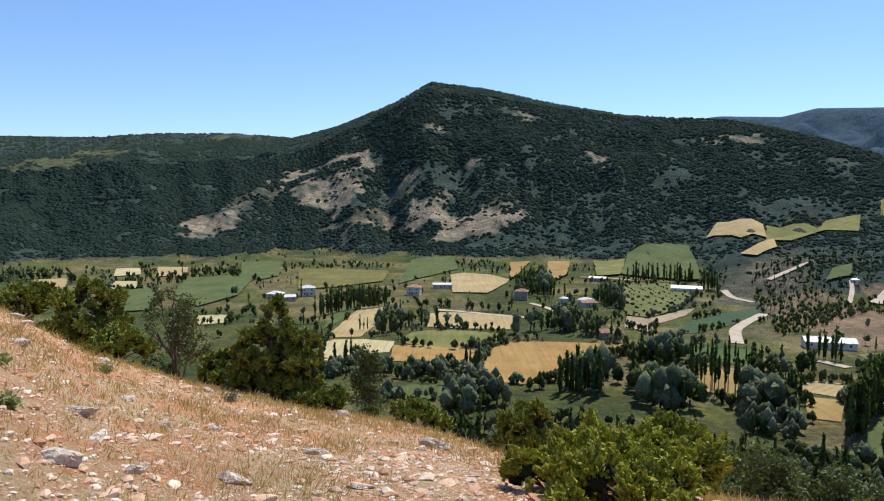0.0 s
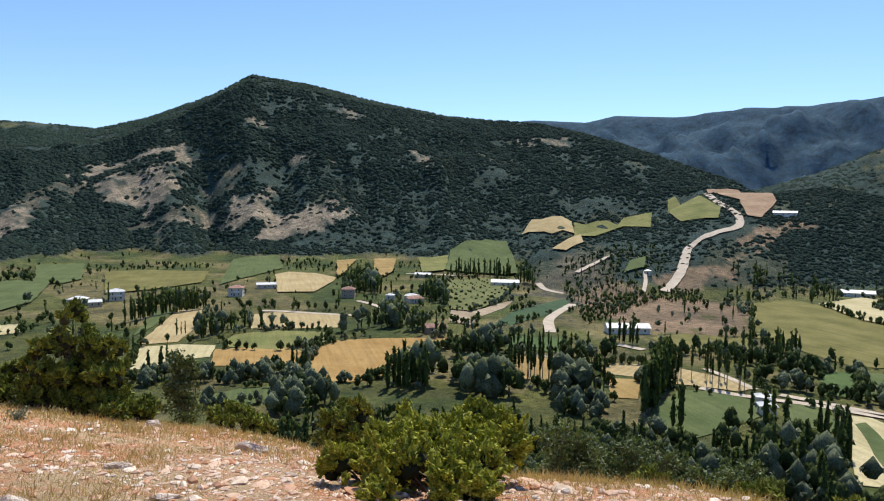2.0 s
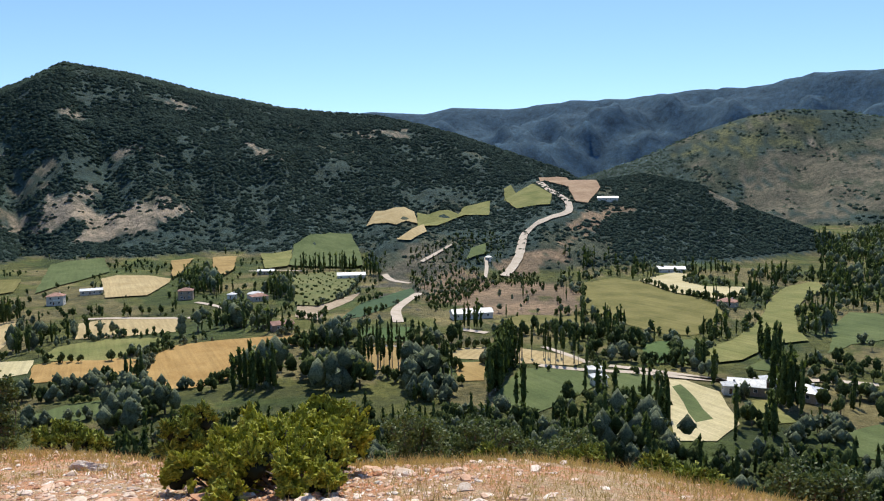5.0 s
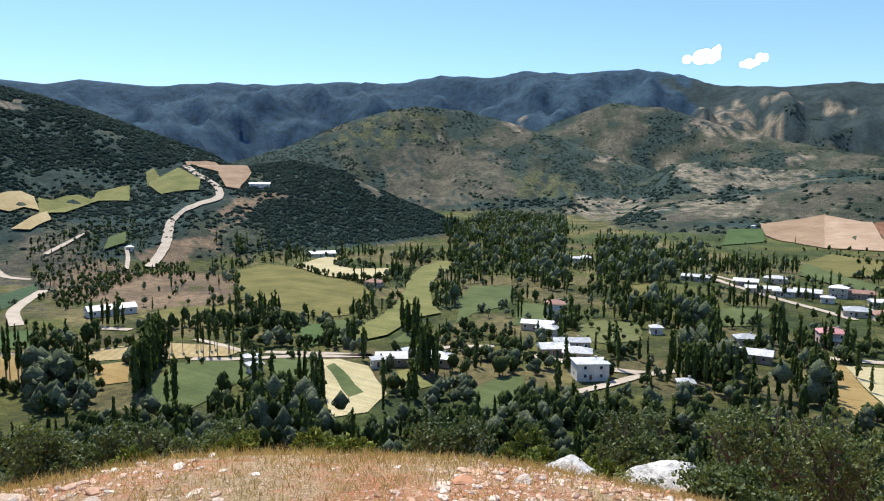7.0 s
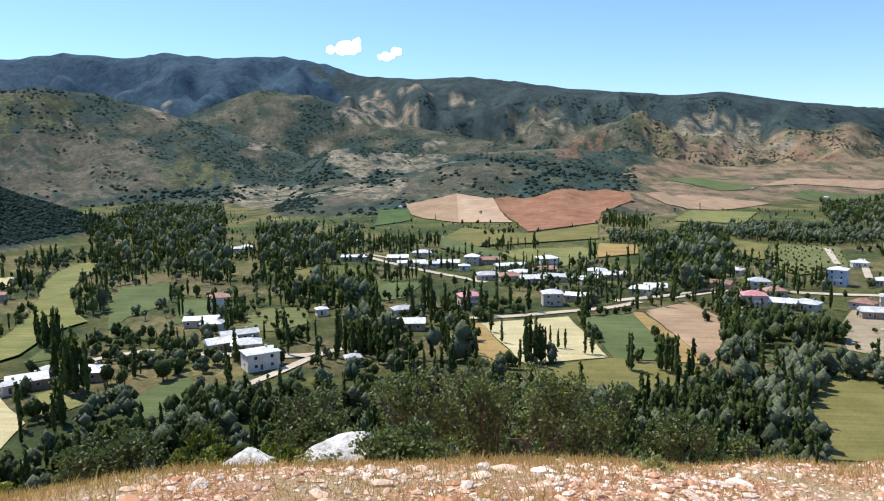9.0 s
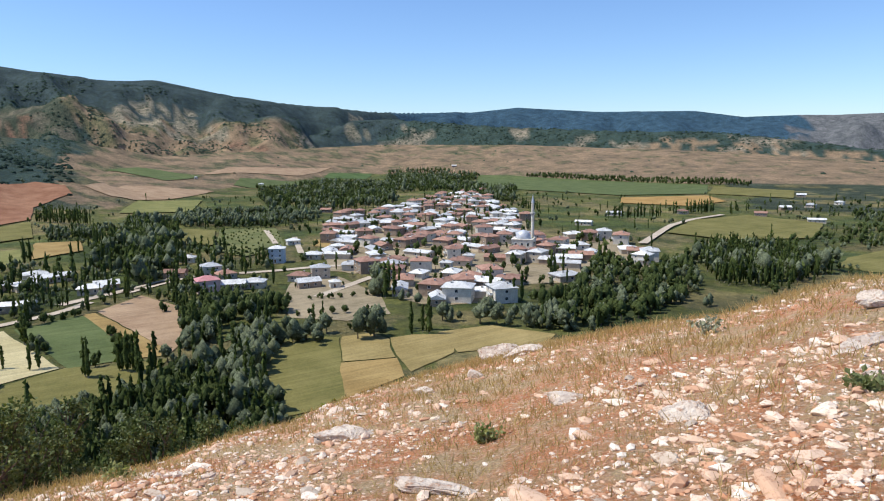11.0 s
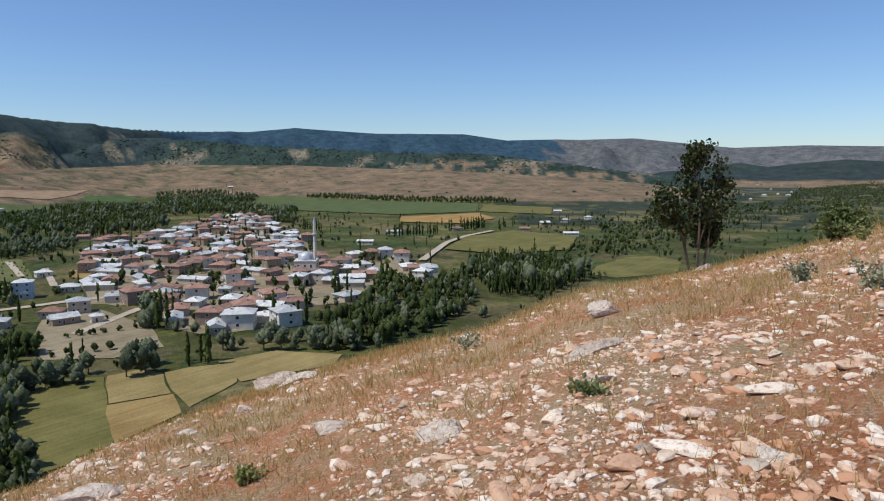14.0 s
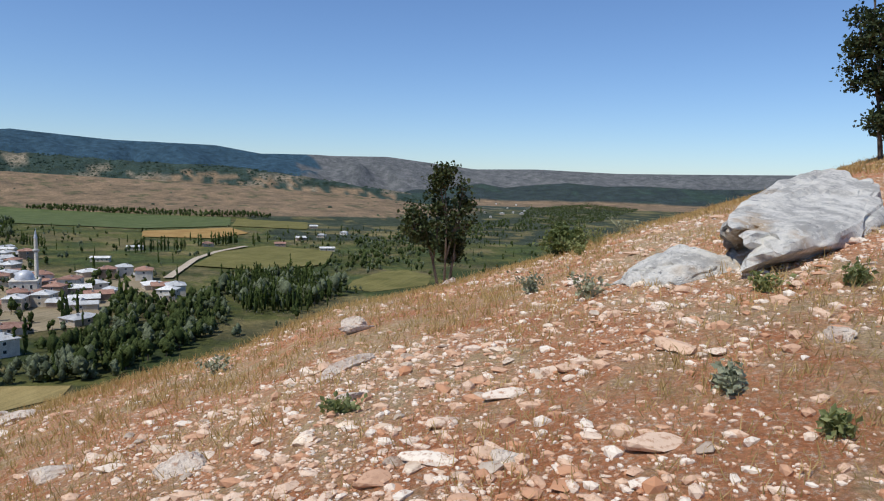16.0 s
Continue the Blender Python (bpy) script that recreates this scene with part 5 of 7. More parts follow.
row("P", 11, [(544, 106), (542, 90)])
row("P", 10, [(563, 88), (569, 77)])
row("P", 12, [(230, 92), (237, 85)])
row("P", 12, [(235, 68), (233, 56)])
row("P", 12, [(256, 61), (266, 60)])
row("P", 13, [(309, 49), (306, 42)])
row("P", 11, [(305, 22), (305, 21)])
row("P", 12, [(317, 11), (317, 10)])
row("P", 14, [(315, 2), (316, 2)])
row("P", 9, [(535, 28), (537, 23)])
row("P", 9, [(534, 18), (535, 16)])
row("P", 9, [(544, 0), (545, -2)])
row("P", 13, [(479, -38), (482, -42)])
row("P", 9, [(398, 88), (405, 68)])
row("D", 4, [(307, 17), (313, -2)])
row("P", 7, [(328, -22), (338, -44)])
row("P", 12, [(230, 2), (235, -4)])
row("P", 11, [(233, 2), (236, -3)])
row("B", 9, [(234, -4), (236, -8)])
row("P", 6, [(251, -10), (251, -11)])
row("P", 5, [(252, -13)])
row("P", 6, [(244, -19), (245, -22)])
row("P", 9, [(294, 161), (296, 158)])
row("P", 10, [(150, 153), (150, 149)])
row("P", 9, [(160, 133), (161, 131)])
row("D", 3, [(727, 75), (674, 19)])
row("D", 6, [(657, 46), (676, 14)])
row("W", 8, [(172, -61), (186, -66), (204, -76), (224, -90), (223, -101), (215, -111), (211, -129)])
row("W", 8, [(187, -63), (211, -73), (232, -89), (233, -101), (225, -116), (219, -134)])
row("W", 7, [(182, -63), (206, -74), (229, -90)])
row("P", 11, [(759, -74), (701, -112)])
row("P", 10, [(790, -83), (742, -113)])
row("P", 9, [(228, -32), (224, -32)])
row("P", 9, [(228, -40), (218, -48)])
row("D", 4, [(308, -66), (297, -76)])
row("P", 10, [(371, -126), (371, -128)])
row("D", 5, [(378, -135), (379, -157)])
row("D", 8, [(1058, -986), (916, -1003), (740, -1020), (598, -1043)])
row("D", 8, [(1049, -1010), (930, -1019), (756, -1041), (620, -1063)])
row("P", 10, [(427, -504), (409, -556)])
row("P", 10, [(418, -586), (404, -637)])
row("W", 7, [(203, -167), (186, -179), (170, -186)])
row("W", 7, [(211, -177), (191, -190), (177, -197)])
row("W", 7, [(216, -157), (211, -162)])
row("P", 11, [(234, -198), (220, -204)])
row("P", 12, [(259, -296), (258, -302)])
row("P", 11, [(256, -256), (253, -264)])
row("P", 13, [(455, -150), (454, -152)])
row("P", 9, [(385, -630), (381, -633)])
row("P", 9, [(569, -522), (527, -511)])
row("D", 6, [(955, -683), (620, -558)])
grove("P", 11, 5, [(82, 303), (106, 302), (101, 287), (78, 288)])
grove("P", 10, 6, [(127, 279), (150, 278), (142, 264), (120, 264)])
grove("D", 6, 6, [(83, 319), (100, 314), (94, 296), (77, 295)])
grove("P", 11, 5, [(35, 352), (65, 385), (86, 354), (82, 328), (61, 356), (36, 361)])
grove("P", 10, 5, [(-36, 357), (-29, 382), (-15, 377), (-11, 367), (-27, 352), (-36, 343)])
grove("P", 12, 6, [(57, 572), (87, 620), (78, 494), (48, 484)])
grove("P", 13, 5, [(99, 481), (123, 483), (109, 425), (105, 456), (100, 487)])
grove("W", 6, 5, [(-56, 278), (-39, 277), (-23, 281), (-22, 265), (-37, 261), (-53, 262)])
grove("W", 6, 5, [(-23, 276), (-7, 276), (8, 278), (8, 262), (-7, 260), (-22, 260)])
grove("W", 8, 5, [(0, 247), (12, 253), (19, 240), (19, 230), (9, 217), (1, 216)])
grove("P", 13, 4, [(41, 256), (48, 253), (59, 253), (55, 237), (45, 237), (38, 240)])
grove("D", 8, 9, [(-262, 647), (-199, 652), (-175, 573), (-226, 571)])
grove("D", 8, 9, [(-405, 622), (-284, 583), (-272, 559), (-361, 553)])
grove("P", 9, 6, [(-82, 495), (-40, 475), (-38, 453), (-81, 463)])
grove("P", 8, 6, [(-172, 514), (-158, 515), (-145, 474), (-159, 473)])
grove("P", 12, 5, [(100, 228), (121, 230), (114, 216), (94, 213)])
grove("P", 12, 5, [(71, 264), (82, 233), (80, 221), (68, 227), (68, 253)])
grove("W", 7, 5, [(96, 215), (111, 206), (103, 192), (89, 200)])
grove("D", 6, 6, [(75, 184), (93, 168), (104, 161), (95, 148), (85, 154), (69, 169)])
grove("P", 10, 5.5, [(88, 142), (106, 147), (132, 156), (146, 155), (129, 128), (124, 122), (105, 133), (90, 146)])
grove("D", 7, 6, [(174, 292), (188, 284), (201, 257), (219, 237), (240, 225), (228, 214), (208, 225), (191, 244), (179, 271), (166, 278)])
grove("D", 6, 6, [(251, 228), (267, 225), (329, 257), (316, 247), (255, 215), (239, 217)])
grove("D", 7, 6, [(384, 309), (397, 303), (362, 275), (348, 277)])
grove("P", 11, 5, [(292, 211), (319, 215), (295, 196), (292, 209)])
grove("D", 5, 7, [(222, 165), (258, 176), (260, 143), (231, 126), (201, 129), (211, 154)])
grove("P", 12, 9, [(690, 485), (1137, 681), (1022, 477), (366, 168), (403, 221), (425, 283)])
grove("W", 6, 6, [(182, 128), (189, 121), (176, 112), (169, 119)])
grove("D", 6, 6, [(132, 124), (148, 106), (159, 100), (145, 91), (135, 97), (120, 113)])
grove("D", 3.5, 4.6, [(184, 393), (295, 483), (311, 450), (280, 405), (263, 430), (168, 347)])
grove("D", 4.5, 7.5, [(254, 572), (329, 604), (368, 593), (333, 537), (215, 393), (173, 389)])
grove("P", 12, 9, [(711, 292), (696, 180), (582, 145), (547, 136), (440, 139), (427, 174)])
grove("P", 12, 6, [(337, 105), (389, 93), (304, 69), (307, 88)])
grove("P", 10, 8, [(452, 177), (503, 160), (334, 102), (316, 120)])
grove("P", 11, 5, [(265, 76), (276, 56), (242, 50), (229, 61)])
grove("P", 12, 4, [(259, 35), (245, 20), (229, 19), (243, 33)])
grove("D", 3.5, 6, [(336, 66), (353, 33), (331, 31), (328, 64)])
grove("W", 6, 6, [(180, 128), (182, 117), (169, 108), (167, 119)])
grove("W", 7, 6, [(186, 102), (195, 97), (174, 82), (172, 92)])
grove("D", 6, 6, [(150, 119), (168, 91), (188, 71), (198, 49), (182, 45), (173, 65), (154, 83), (137, 109)])
grove("D", 6, 8, [(209, 145), (228, 128), (205, 112), (194, 133)])
grove("D", 6, 7, [(270, 70), (274, 60), (233, 49), (245, 64)])
grove("P", 10, 5, [(195, -45), (201, -53), (203, -65), (184, -64), (165, -65), (159, -50), (164, -37), (176, -30)])
grove("D", 8, 5, [(281, -75), (298, -96), (281, -117), (267, -112), (258, -83), (259, -69)])
grove("W", 7, 6, [(251, -66), (257, -82), (242, -77), (236, -62)])
grove("P", 11, 4, [(217, -138), (206, -147), (193, -138), (203, -129)])
grove("P", 14, 4, [(289, -168), (298, -189), (266, -169), (260, -153)])
grove("D", 4.5, 6, [(286, -148), (285, -165), (271, -157), (272, -141)])
grove("W", 7, 7, [(658, -71), (659, -122), (573, -105), (595, -64)])
grove("P", 12, 8, [(550, -88), (614, -166), (362, -97), (441, -70)])
grove("W", 8, 8, [(749, -202), (715, -257), (670, -324), (589, -285), (588, -211), (638, -172)])
grove("P", 11, 9, [(1028, -408), (1226, -629), (1051, -647), (692, -441), (669, -343), (742, -294)])
grove("D", 8, 9, [(1167, -449), (1234, -623), (1033, -645), (727, -453), (770, -387), (842, -329)])
grove("W", 8, 8, [(698, -158), (662, -222), (626, -286), (559, -255), (586, -196), (646, -145)])
grove("P", 13, 7, [(667, -135), (644, -154), (358, -85), (372, -72)])
grove("P", 11, 9, [(1474, -906), (1364, -978), (1056, -953), (608, -548), (857, -634), (887, -535)])
grove("P", 11, 4.5, [(243, -362), (251, -412), (220, -431), (175, -387), (170, -377), (166, -315), (188, -304)])
grove("D", 8, 6, [(198, -187), (235, -258), (280, -327), (225, -291), (243, -360), (183, -280), (170, -216), (169, -182), (188, -177)])
grove("D", 6, 13, [(296, -519), (310, -727), (228, -711), (158, -510), (192, -480), (212, -463)])
grove("D", 4.5, 9, [(332, -2113), (202, -2685), (11, -2275), (73, -1417), (143, -1085), (184, -990)])
grove("D", 6, 12, [(299, -678), (287, -847), (253, -1351), (180, -966), (188, -560), (206, -470)])

row("D", 2.6, [(286, -122), (275, -160)])
row("D", 2.2, [(312, -138), (302, -163)])
row("D", 3, [(258, -114), (246, -146)])
# Hedges along field edges, the loose trees between the plots, orchards.
for kind, polygon in FIELDS:
    if max(math.hypot(*p) for p in polygon) > 640 or (min(math.hypot(*p) for p in polygon) < 235 and polygon[0][0] > 90):
        continue
    for a, b in zip(polygon, polygon[1:] + polygon[:1]):
        if random.random() < (0.8 if a[0] < 1.2 * a[1] else 0.25 if a[1] > 20 else 0.04):
            n = max(1, int(math.dist(a, b) / 2.7))
            u = tree_rng.uniform(0, 1, n)
            x, y = a[0] + (b[0] - a[0]) * u, a[1] + (b[1] - a[1]) * u
            keep = clear_of(x, y, 3, 6, False) & (value_noise(x / 22, y / 22, 9) > -0.25)
            key = random.choice("DDDWW")
            plant(key, x[keep], y[keep], tree_rng.uniform(2.0, 5.4, keep.sum()))
    if kind == "orchard":
        xs, ys = np.array(polygon, float).T
        gx, gy = np.meshgrid(np.arange(xs.min(), xs.max(), 7), np.arange(ys.min(), ys.max(), 7))
        x, y = gx.ravel() + tree_rng.normal(0, 0.5, gx.size), gy.ravel() + tree_rng.normal(0, 0.5, gx.size)
        keep = inside(x, y, polygon) & (tree_rng.random(gx.size) < 0.7)
        plant("O", x[keep], y[keep], tree_rng.uniform(1.6, 3.0, keep.sum()))
n = 5200
r, b = np.sqrt(tree_rng.uniform(130**2, 1000**2, n)), np.radians(tree_rng.uniform(-36, 178, n))
x, y = np.sin(b) * r, np.cos(b) * r
keep = (height(x, y) < VALLEY + 6) & (fbm(x / 70, y / 70, 3, 15) + tree_rng.normal(0, 0.35, n) > 0.1)
x, y = x[keep], y[keep]
keep = clear_of(x, y, 4, 8)
x, y = x[keep], y[keep]
pick = tree_rng.random(len(x))
for key, low, high, small, big in (("D", 0, 0.55, 2.5, 6), ("W", 0.55, 0.85, 2.5, 6), ("P", 0.85, 1.01, 6, 11)):
    some = (pick >= low) & (pick < high)
    plant(key, x[some], y[some], tree_rng.uniform(small, big, some.sum()))
# Bushes and small trees of the western valley and along the foot of the mountain.
n = 1500
r, b = np.sqrt(tree_rng.uniform(380**2, 760**2, n)), np.radians(tree_rng.uniform(-36, 22, n))
x, y = np.sin(b) * r, np.cos(b) * r
keep = (height(x, y) < VALLEY + 20) & (fbm(x / 50, y / 50, 3, 52) + tree_rng.normal(0, 0.25, n) > np.where(r > 640, -0.3, 0.05))
x, y = x[keep], y[keep]
keep = clear_of(x, y, 4, 8)
x, y = x[keep], y[keep]
plant("D", x, y, tree_rng.uniform(2.5, 6.5, len(x)))
# The wood at the foot of the hill.
n = 3600
r, b = np.sqrt(tree_rng.uniform(98**2, 205**2, n)), np.radians(tree_rng.uniform(-12, 112, n))
x, y = np.sin(b) * r, np.cos(b) * r
keep = (height(x, y) < VALLEY + 22) & (fbm(x / 40, y / 40, 3, 16) + tree_rng.normal(0, 0.3, n) > -0.55 + 0.8 * np.clip((r - 150) / 50, 0, 1))
x, y = x[keep], y[keep]
keep = clear_of(x, y, 4, 9)
x, y = x[keep], y[keep]
pick = tree_rng.random(len(x)) + 0.25 * value_noise(x / 30, y / 30, 44)
for key, low, high, small, big in (("D", -1, 0.42, 4, 8), ("W", 0.42, 0.68, 4, 7.5), ("P", 0.68, 2, 7, 11.5)):
    some = (pick >= low) & (pick < high)
    plant(key, x[some], y[some], tree_rng.uniform(small, big, some.sum()))
vill = tree_rng.uniform(0, 1, (1100, 2)) * (vx.max() - vx.min(), vy.max() - vy.min()) + (vx.min(), vy.min())
keep = inside(vill[:, 0], vill[:, 1], VILLAGE) & clear_of(vill[:, 0], vill[:, 1], 2.5, 5.4)
plant("D", vill[keep, 0], vill[keep, 1], tree_rng.uniform(4, 8, keep.sum()))
# Poplars and willows round the village and along its lanes.
ring = tree_rng.normal(0, 1, (380, 2)) * ((vx.max() - vx.min()) * 0.42, (vy.max() - vy.min()) * 0.42) + ((vx.max() + vx.min()) / 2, (vy.max() + vy.min()) / 2)
keep = (fbm(ring[:, 0] / 45, ring[:, 1] / 45, 3, 23) > -0.1) & clear_of(ring[:, 0], ring[:, 1], 4, 6.2) & (np.hypot(ring[:, 0], ring[:, 1]) > 170)
ring = ring[keep]
pick = tree_rng.random(len(ring))
for key, low, high, small, big in (("P", 0, 0.4, 8, 13), ("D", 0.4, 0.75, 3.5, 7), ("W", 0.75, 1.01, 4, 7)):
    some = (pick >= low) & (pick < high)
    plant(key, ring[some, 0], ring[some, 1], tree_rng.uniform(small, big, some.sum()))
# Gardens: some trees close to every house outside the village, and the wooded strips along the stream.
n = 5000
r, b = np.sqrt(tree_rng.uniform(150**2, 620**2, n)), np.radians(tree_rng.uniform(36, 112, n))
x, y = np.sin(b) * r, np.cos(b) * r
around = house_points[tree_rng.integers(0, len(house_points), 520)] + tree_rng.normal(0, 9, (520, 2))
keep = fbm(x / 38, y / 38, 3, 19) + tree_rng.normal(0, 0.25, n) > 0.0
x, y = np.concatenate([x[keep], around[:, 0]]), np.concatenate([y[keep], around[:, 1]])
keep = clear_of(x, y, 4, 6.5) & ~inside(x, y, VILLAGE)
x, y = x[keep], y[keep]
pick = tree_rng.random(len(x))
for key, low, high, small, big in (("D", 0, 0.35, 3.5, 7.5), ("W", 0.35, 0.65, 3.5, 7.5), ("P", 0.65, 1.01, 8, 14)):
    some = (pick >= low) & (pick < high)
    plant(key, x[some], y[some], tree_rng.uniform(small, big, some.sum()))

# The nearest ones are trees of their own; those farther off are one wood of each kind.
for key, (forms, bark, leaf, name, label, category) in SPECIES.items():
    rows = np.array(PLANTS[key])
    rows = rows[np.argsort(np.hypot(rows[:, 0], rows[:, 1]))]
    z = height(rows[:, 0], rows[:, 1])
    single = 240 if key in "PWD" else 90
    meshes = [(mesh_of("trunk", *trunk, bark), mesh_of("crown", *crown, leaf, None, True)) for trunk, crown in FINE[key]]
    for k in range(min(single, len(rows))):
        root = tagged(new(name), label, category, name.replace("_", " ") + "s of the valley")
        h = rows[k, 2]
        wide = h * tree_rng.uniform(0.85, 1.2)
        root.matrix_basis = pose(rows[k, 0], rows[k, 1], z[k], 0, 0, tree_rng.uniform(0, 360)) @ Matrix.Diagonal((wide, wide, h, 1))
        trunk, crown = meshes[k % len(meshes)]
        part("trunk", trunk, root)
        part("crown", crown, root)
    rest = rows[single:]
    if not len(rest):
        continue
    wood = tagged(new(name + "s"), label.replace("tall slender", "many tall slender") + ", far off", category, kind="stuff")
    for which, word, material in ((0, "trunk", bark), (1, "crown", leaf)):
        pieces = []
        split = int(np.searchsorted(np.hypot(rest[:, 0], rest[:, 1]), 330))
        for some, low, high in ((forms, 0, split), (COARSE[key], split, len(rest))):
            for n_form, form in enumerate(some):
                mine = np.arange(low + n_form, high, len(some))
                if len(mine):
                    h = rest[mine, 2]
                    wide = h * tree_rng.uniform(0.85, 1.2, len(mine))
                    pieces.append(repeat_arrays(*form[which], np.stack([rest[mine, 0], rest[mine, 1], z[single:][mine]], -1), np.stack([wide, wide, h], -1), tree_rng.uniform(0, 6.28, len(mine))))
        part(word + "s", mesh_of(word + "s", *join_arrays(pieces), material, None, True), wood)

# ---- forest and scrub of the mountains: too many to count ----
n = 75000
r = np.concatenate([np.sqrt(tree_rng.uniform(640**2, 1600**2, n)), np.sqrt(tree_rng.uniform(450**2, 2600**2, 170000))])
b = np.radians(np.concatenate([tree_rng.uniform(-35, 42, n), tree_rng.uniform(-35, 170, 170000)]))
r = np.concatenate([r, np.sqrt(tree_rng.uniform(560**2, 930**2, 9000))])
b = np.concatenate([b, np.radians(tree_rng.uniform(38, 58, 9000))])
n = len(r)
x, y = np.sin(b) * r, np.cos(b) * r
bd = np.degrees(b)
z = height(x, y)
dense = fbm(x / 45, y / 45, 4, 11)
patch = fbm(x / 90, y / 90, 5, 5)
keep = (z > VALLEY + 5) & (z - r * 0.2 < 400)
want = np.where(bd < 45, 0.45, -0.05) + dense * 0.8
want = np.where((bd > 17) & (bd < 41.5) & (r < 1000), -0.02 + dense * 0.7, want)
want = np.where((bd > 40.5) & (bd < 58) & (r < 950), 0.75, want)
want = np.where((bd >= 58) & (bd < 118), -0.12 + patch * 0.8 + dense * 0.5, want)
plain = (bd > 98) & (bd < 172) & (r < np.interp(bd, PLAIN[:, 0], PLAIN[:, 2]) + 50)
want = np.where(plain, -0.9 + dense * 0.3, want)
want = np.where(~plain & (bd > 114), 0.1 + dense * 0.8, want)
wx, wy = x + 16 * fbm(x / 28, y / 28, 3, 21), y + 16 * fbm(x / 28, y / 28, 3, 22)
for kind, polygon in STRETCHES:
    want = np.where(inside(wx, wy, polygon), np.minimum(want, -0.5 + dense * 0.6), want)
keep &= want + tree_rng.normal(0, 0.3, n) > 0
for _, polygon in FIELDS:
    if max(math.hypot(*p) for p in polygon) > 500:
        keep &= ~inside(x, y, polygon)
x, y, z, r = x[keep], y[keep], z[keep], r[keep]
thin = tree_rng.random(len(x)) < np.clip(1500 / r, 0.35, 1)
x, y, z, r = x[thin], y[thin], z[thin], r[thin]
bush_turn = np.arange(5) * 2 * np.pi / 5
BUSH_V = np.concatenate([np.stack([np.cos(bush_turn) * 1.05, np.sin(bush_turn) * (0.95 + 0.15 * np.cos(3 * bush_turn)), 0 * bush_turn], -1), np.stack([np.cos(bush_turn + 0.6) * 0.8, np.sin(bush_turn + 0.6) * 0.8, 0.75 + 0.12 * np.sin(2 * bush_turn)], -1), [(0.08, -0.05, 1.3)]])
BUSH_F = np.array([q for j in range(5) for q in ((j, (j + 1) % 5, 5 + j), ((j + 1) % 5, 5 + (j + 1) % 5, 5 + j), (5 + j, 5 + (j + 1) % 5, 10))])
FAR_V = np.concatenate([BUSH_V[:5], [(0.05, 0.1, 1.15)]])
FAR_F = np.array([(j, (j + 1) % 5, 5) for j in range(5)])
tall = tree_rng.uniform(1.6, 3.9, len(x)) * np.clip(r / 900, 0.75, 1.35)
pieces = []
for some, bv, bf in ((r < 1450, BUSH_V, BUSH_F), (r >= 1450, FAR_V, FAR_F)):
    pieces.append(repeat_arrays(bv, bf, np.stack([x, y, z - 0.3], -1)[some], np.stack([tall * 1.05, tall * 1.05, tall * 0.62], -1)[some], tree_rng.uniform(0, 6.28, some.sum())))
v, f = join_arrays(pieces)
tagged(new("hill_forest", mesh_of("hill_forest", v, f, FOREST_LEAF, None, True)), "dense dark oak and pine woods on the mountain slopes", "forest", kind="stuff")


# ---- the hilltop: shrubs, trees, rocks, stones, grass ----
near_rng = np.random.default_rng(21)


def ground_at(x, y):
    return float(height(np.array([float(x)]), np.array([float(y)]))[0])


def spikes(spots, ways, length, width, rng):
    """Slender pointed sprays from each spot along its way."""
    n = len(spots)
    side = np.cross(ways, rng.normal(size=(n, 3)))
    side /= np.linalg.norm(side, axis=1, keepdims=True) + 1e-9
    up = np.cross(ways, side)
    l = (length * rng.uniform(0.6, 1.4, n))[:, None]
    w = (width * rng.uniform(0.7, 1.3, n))[:, None]
    v = np.stack([spots + side * w, spots - side * w * 0.5 + up * w * 0.86, spots - side * w * 0.5 - up * w * 0.86, spots + ways * l], 1)
    return v.reshape(-1, 3), (TETRA_F[None] + 4 * np.arange(n)[:, None, None]).reshape(-1, 3)


def leaflets(spots, size, rng):
    """Single small pointed leaves, folded along the rib."""
    n = len(spots)
    way = rng.normal(size=(n, 3)) + (0, 0, 0.3)
    way /= np.linalg.norm(way, axis=1, keepdims=True)
    side = np.cross(way, rng.normal(size=(n, 3)))
    side /= np.linalg.norm(side, axis=1, keepdims=True) + 1e-9
    fold = np.cross(way, side)
    s = (size * rng.uniform(0.6, 1.3, n))[:, None]
    v = np.stack([spots, spots + way * s * 0.55 + side * s * 0.36 + fold * s * 0.12, spots + way * s, spots + way * s * 0.55 - side * s * 0.36 + fold * s * 0.12], 1)
    f = np.array([(0, 1, 2), (0, 2, 3)])
    return v.reshape(-1, 3), (f[None] + 4 * np.arange(n)[:, None, None]).reshape(-1, 3)


def unit(v):
    return v / (np.linalg.norm(v, axis=-1, keepdims=True) + 1e-9)


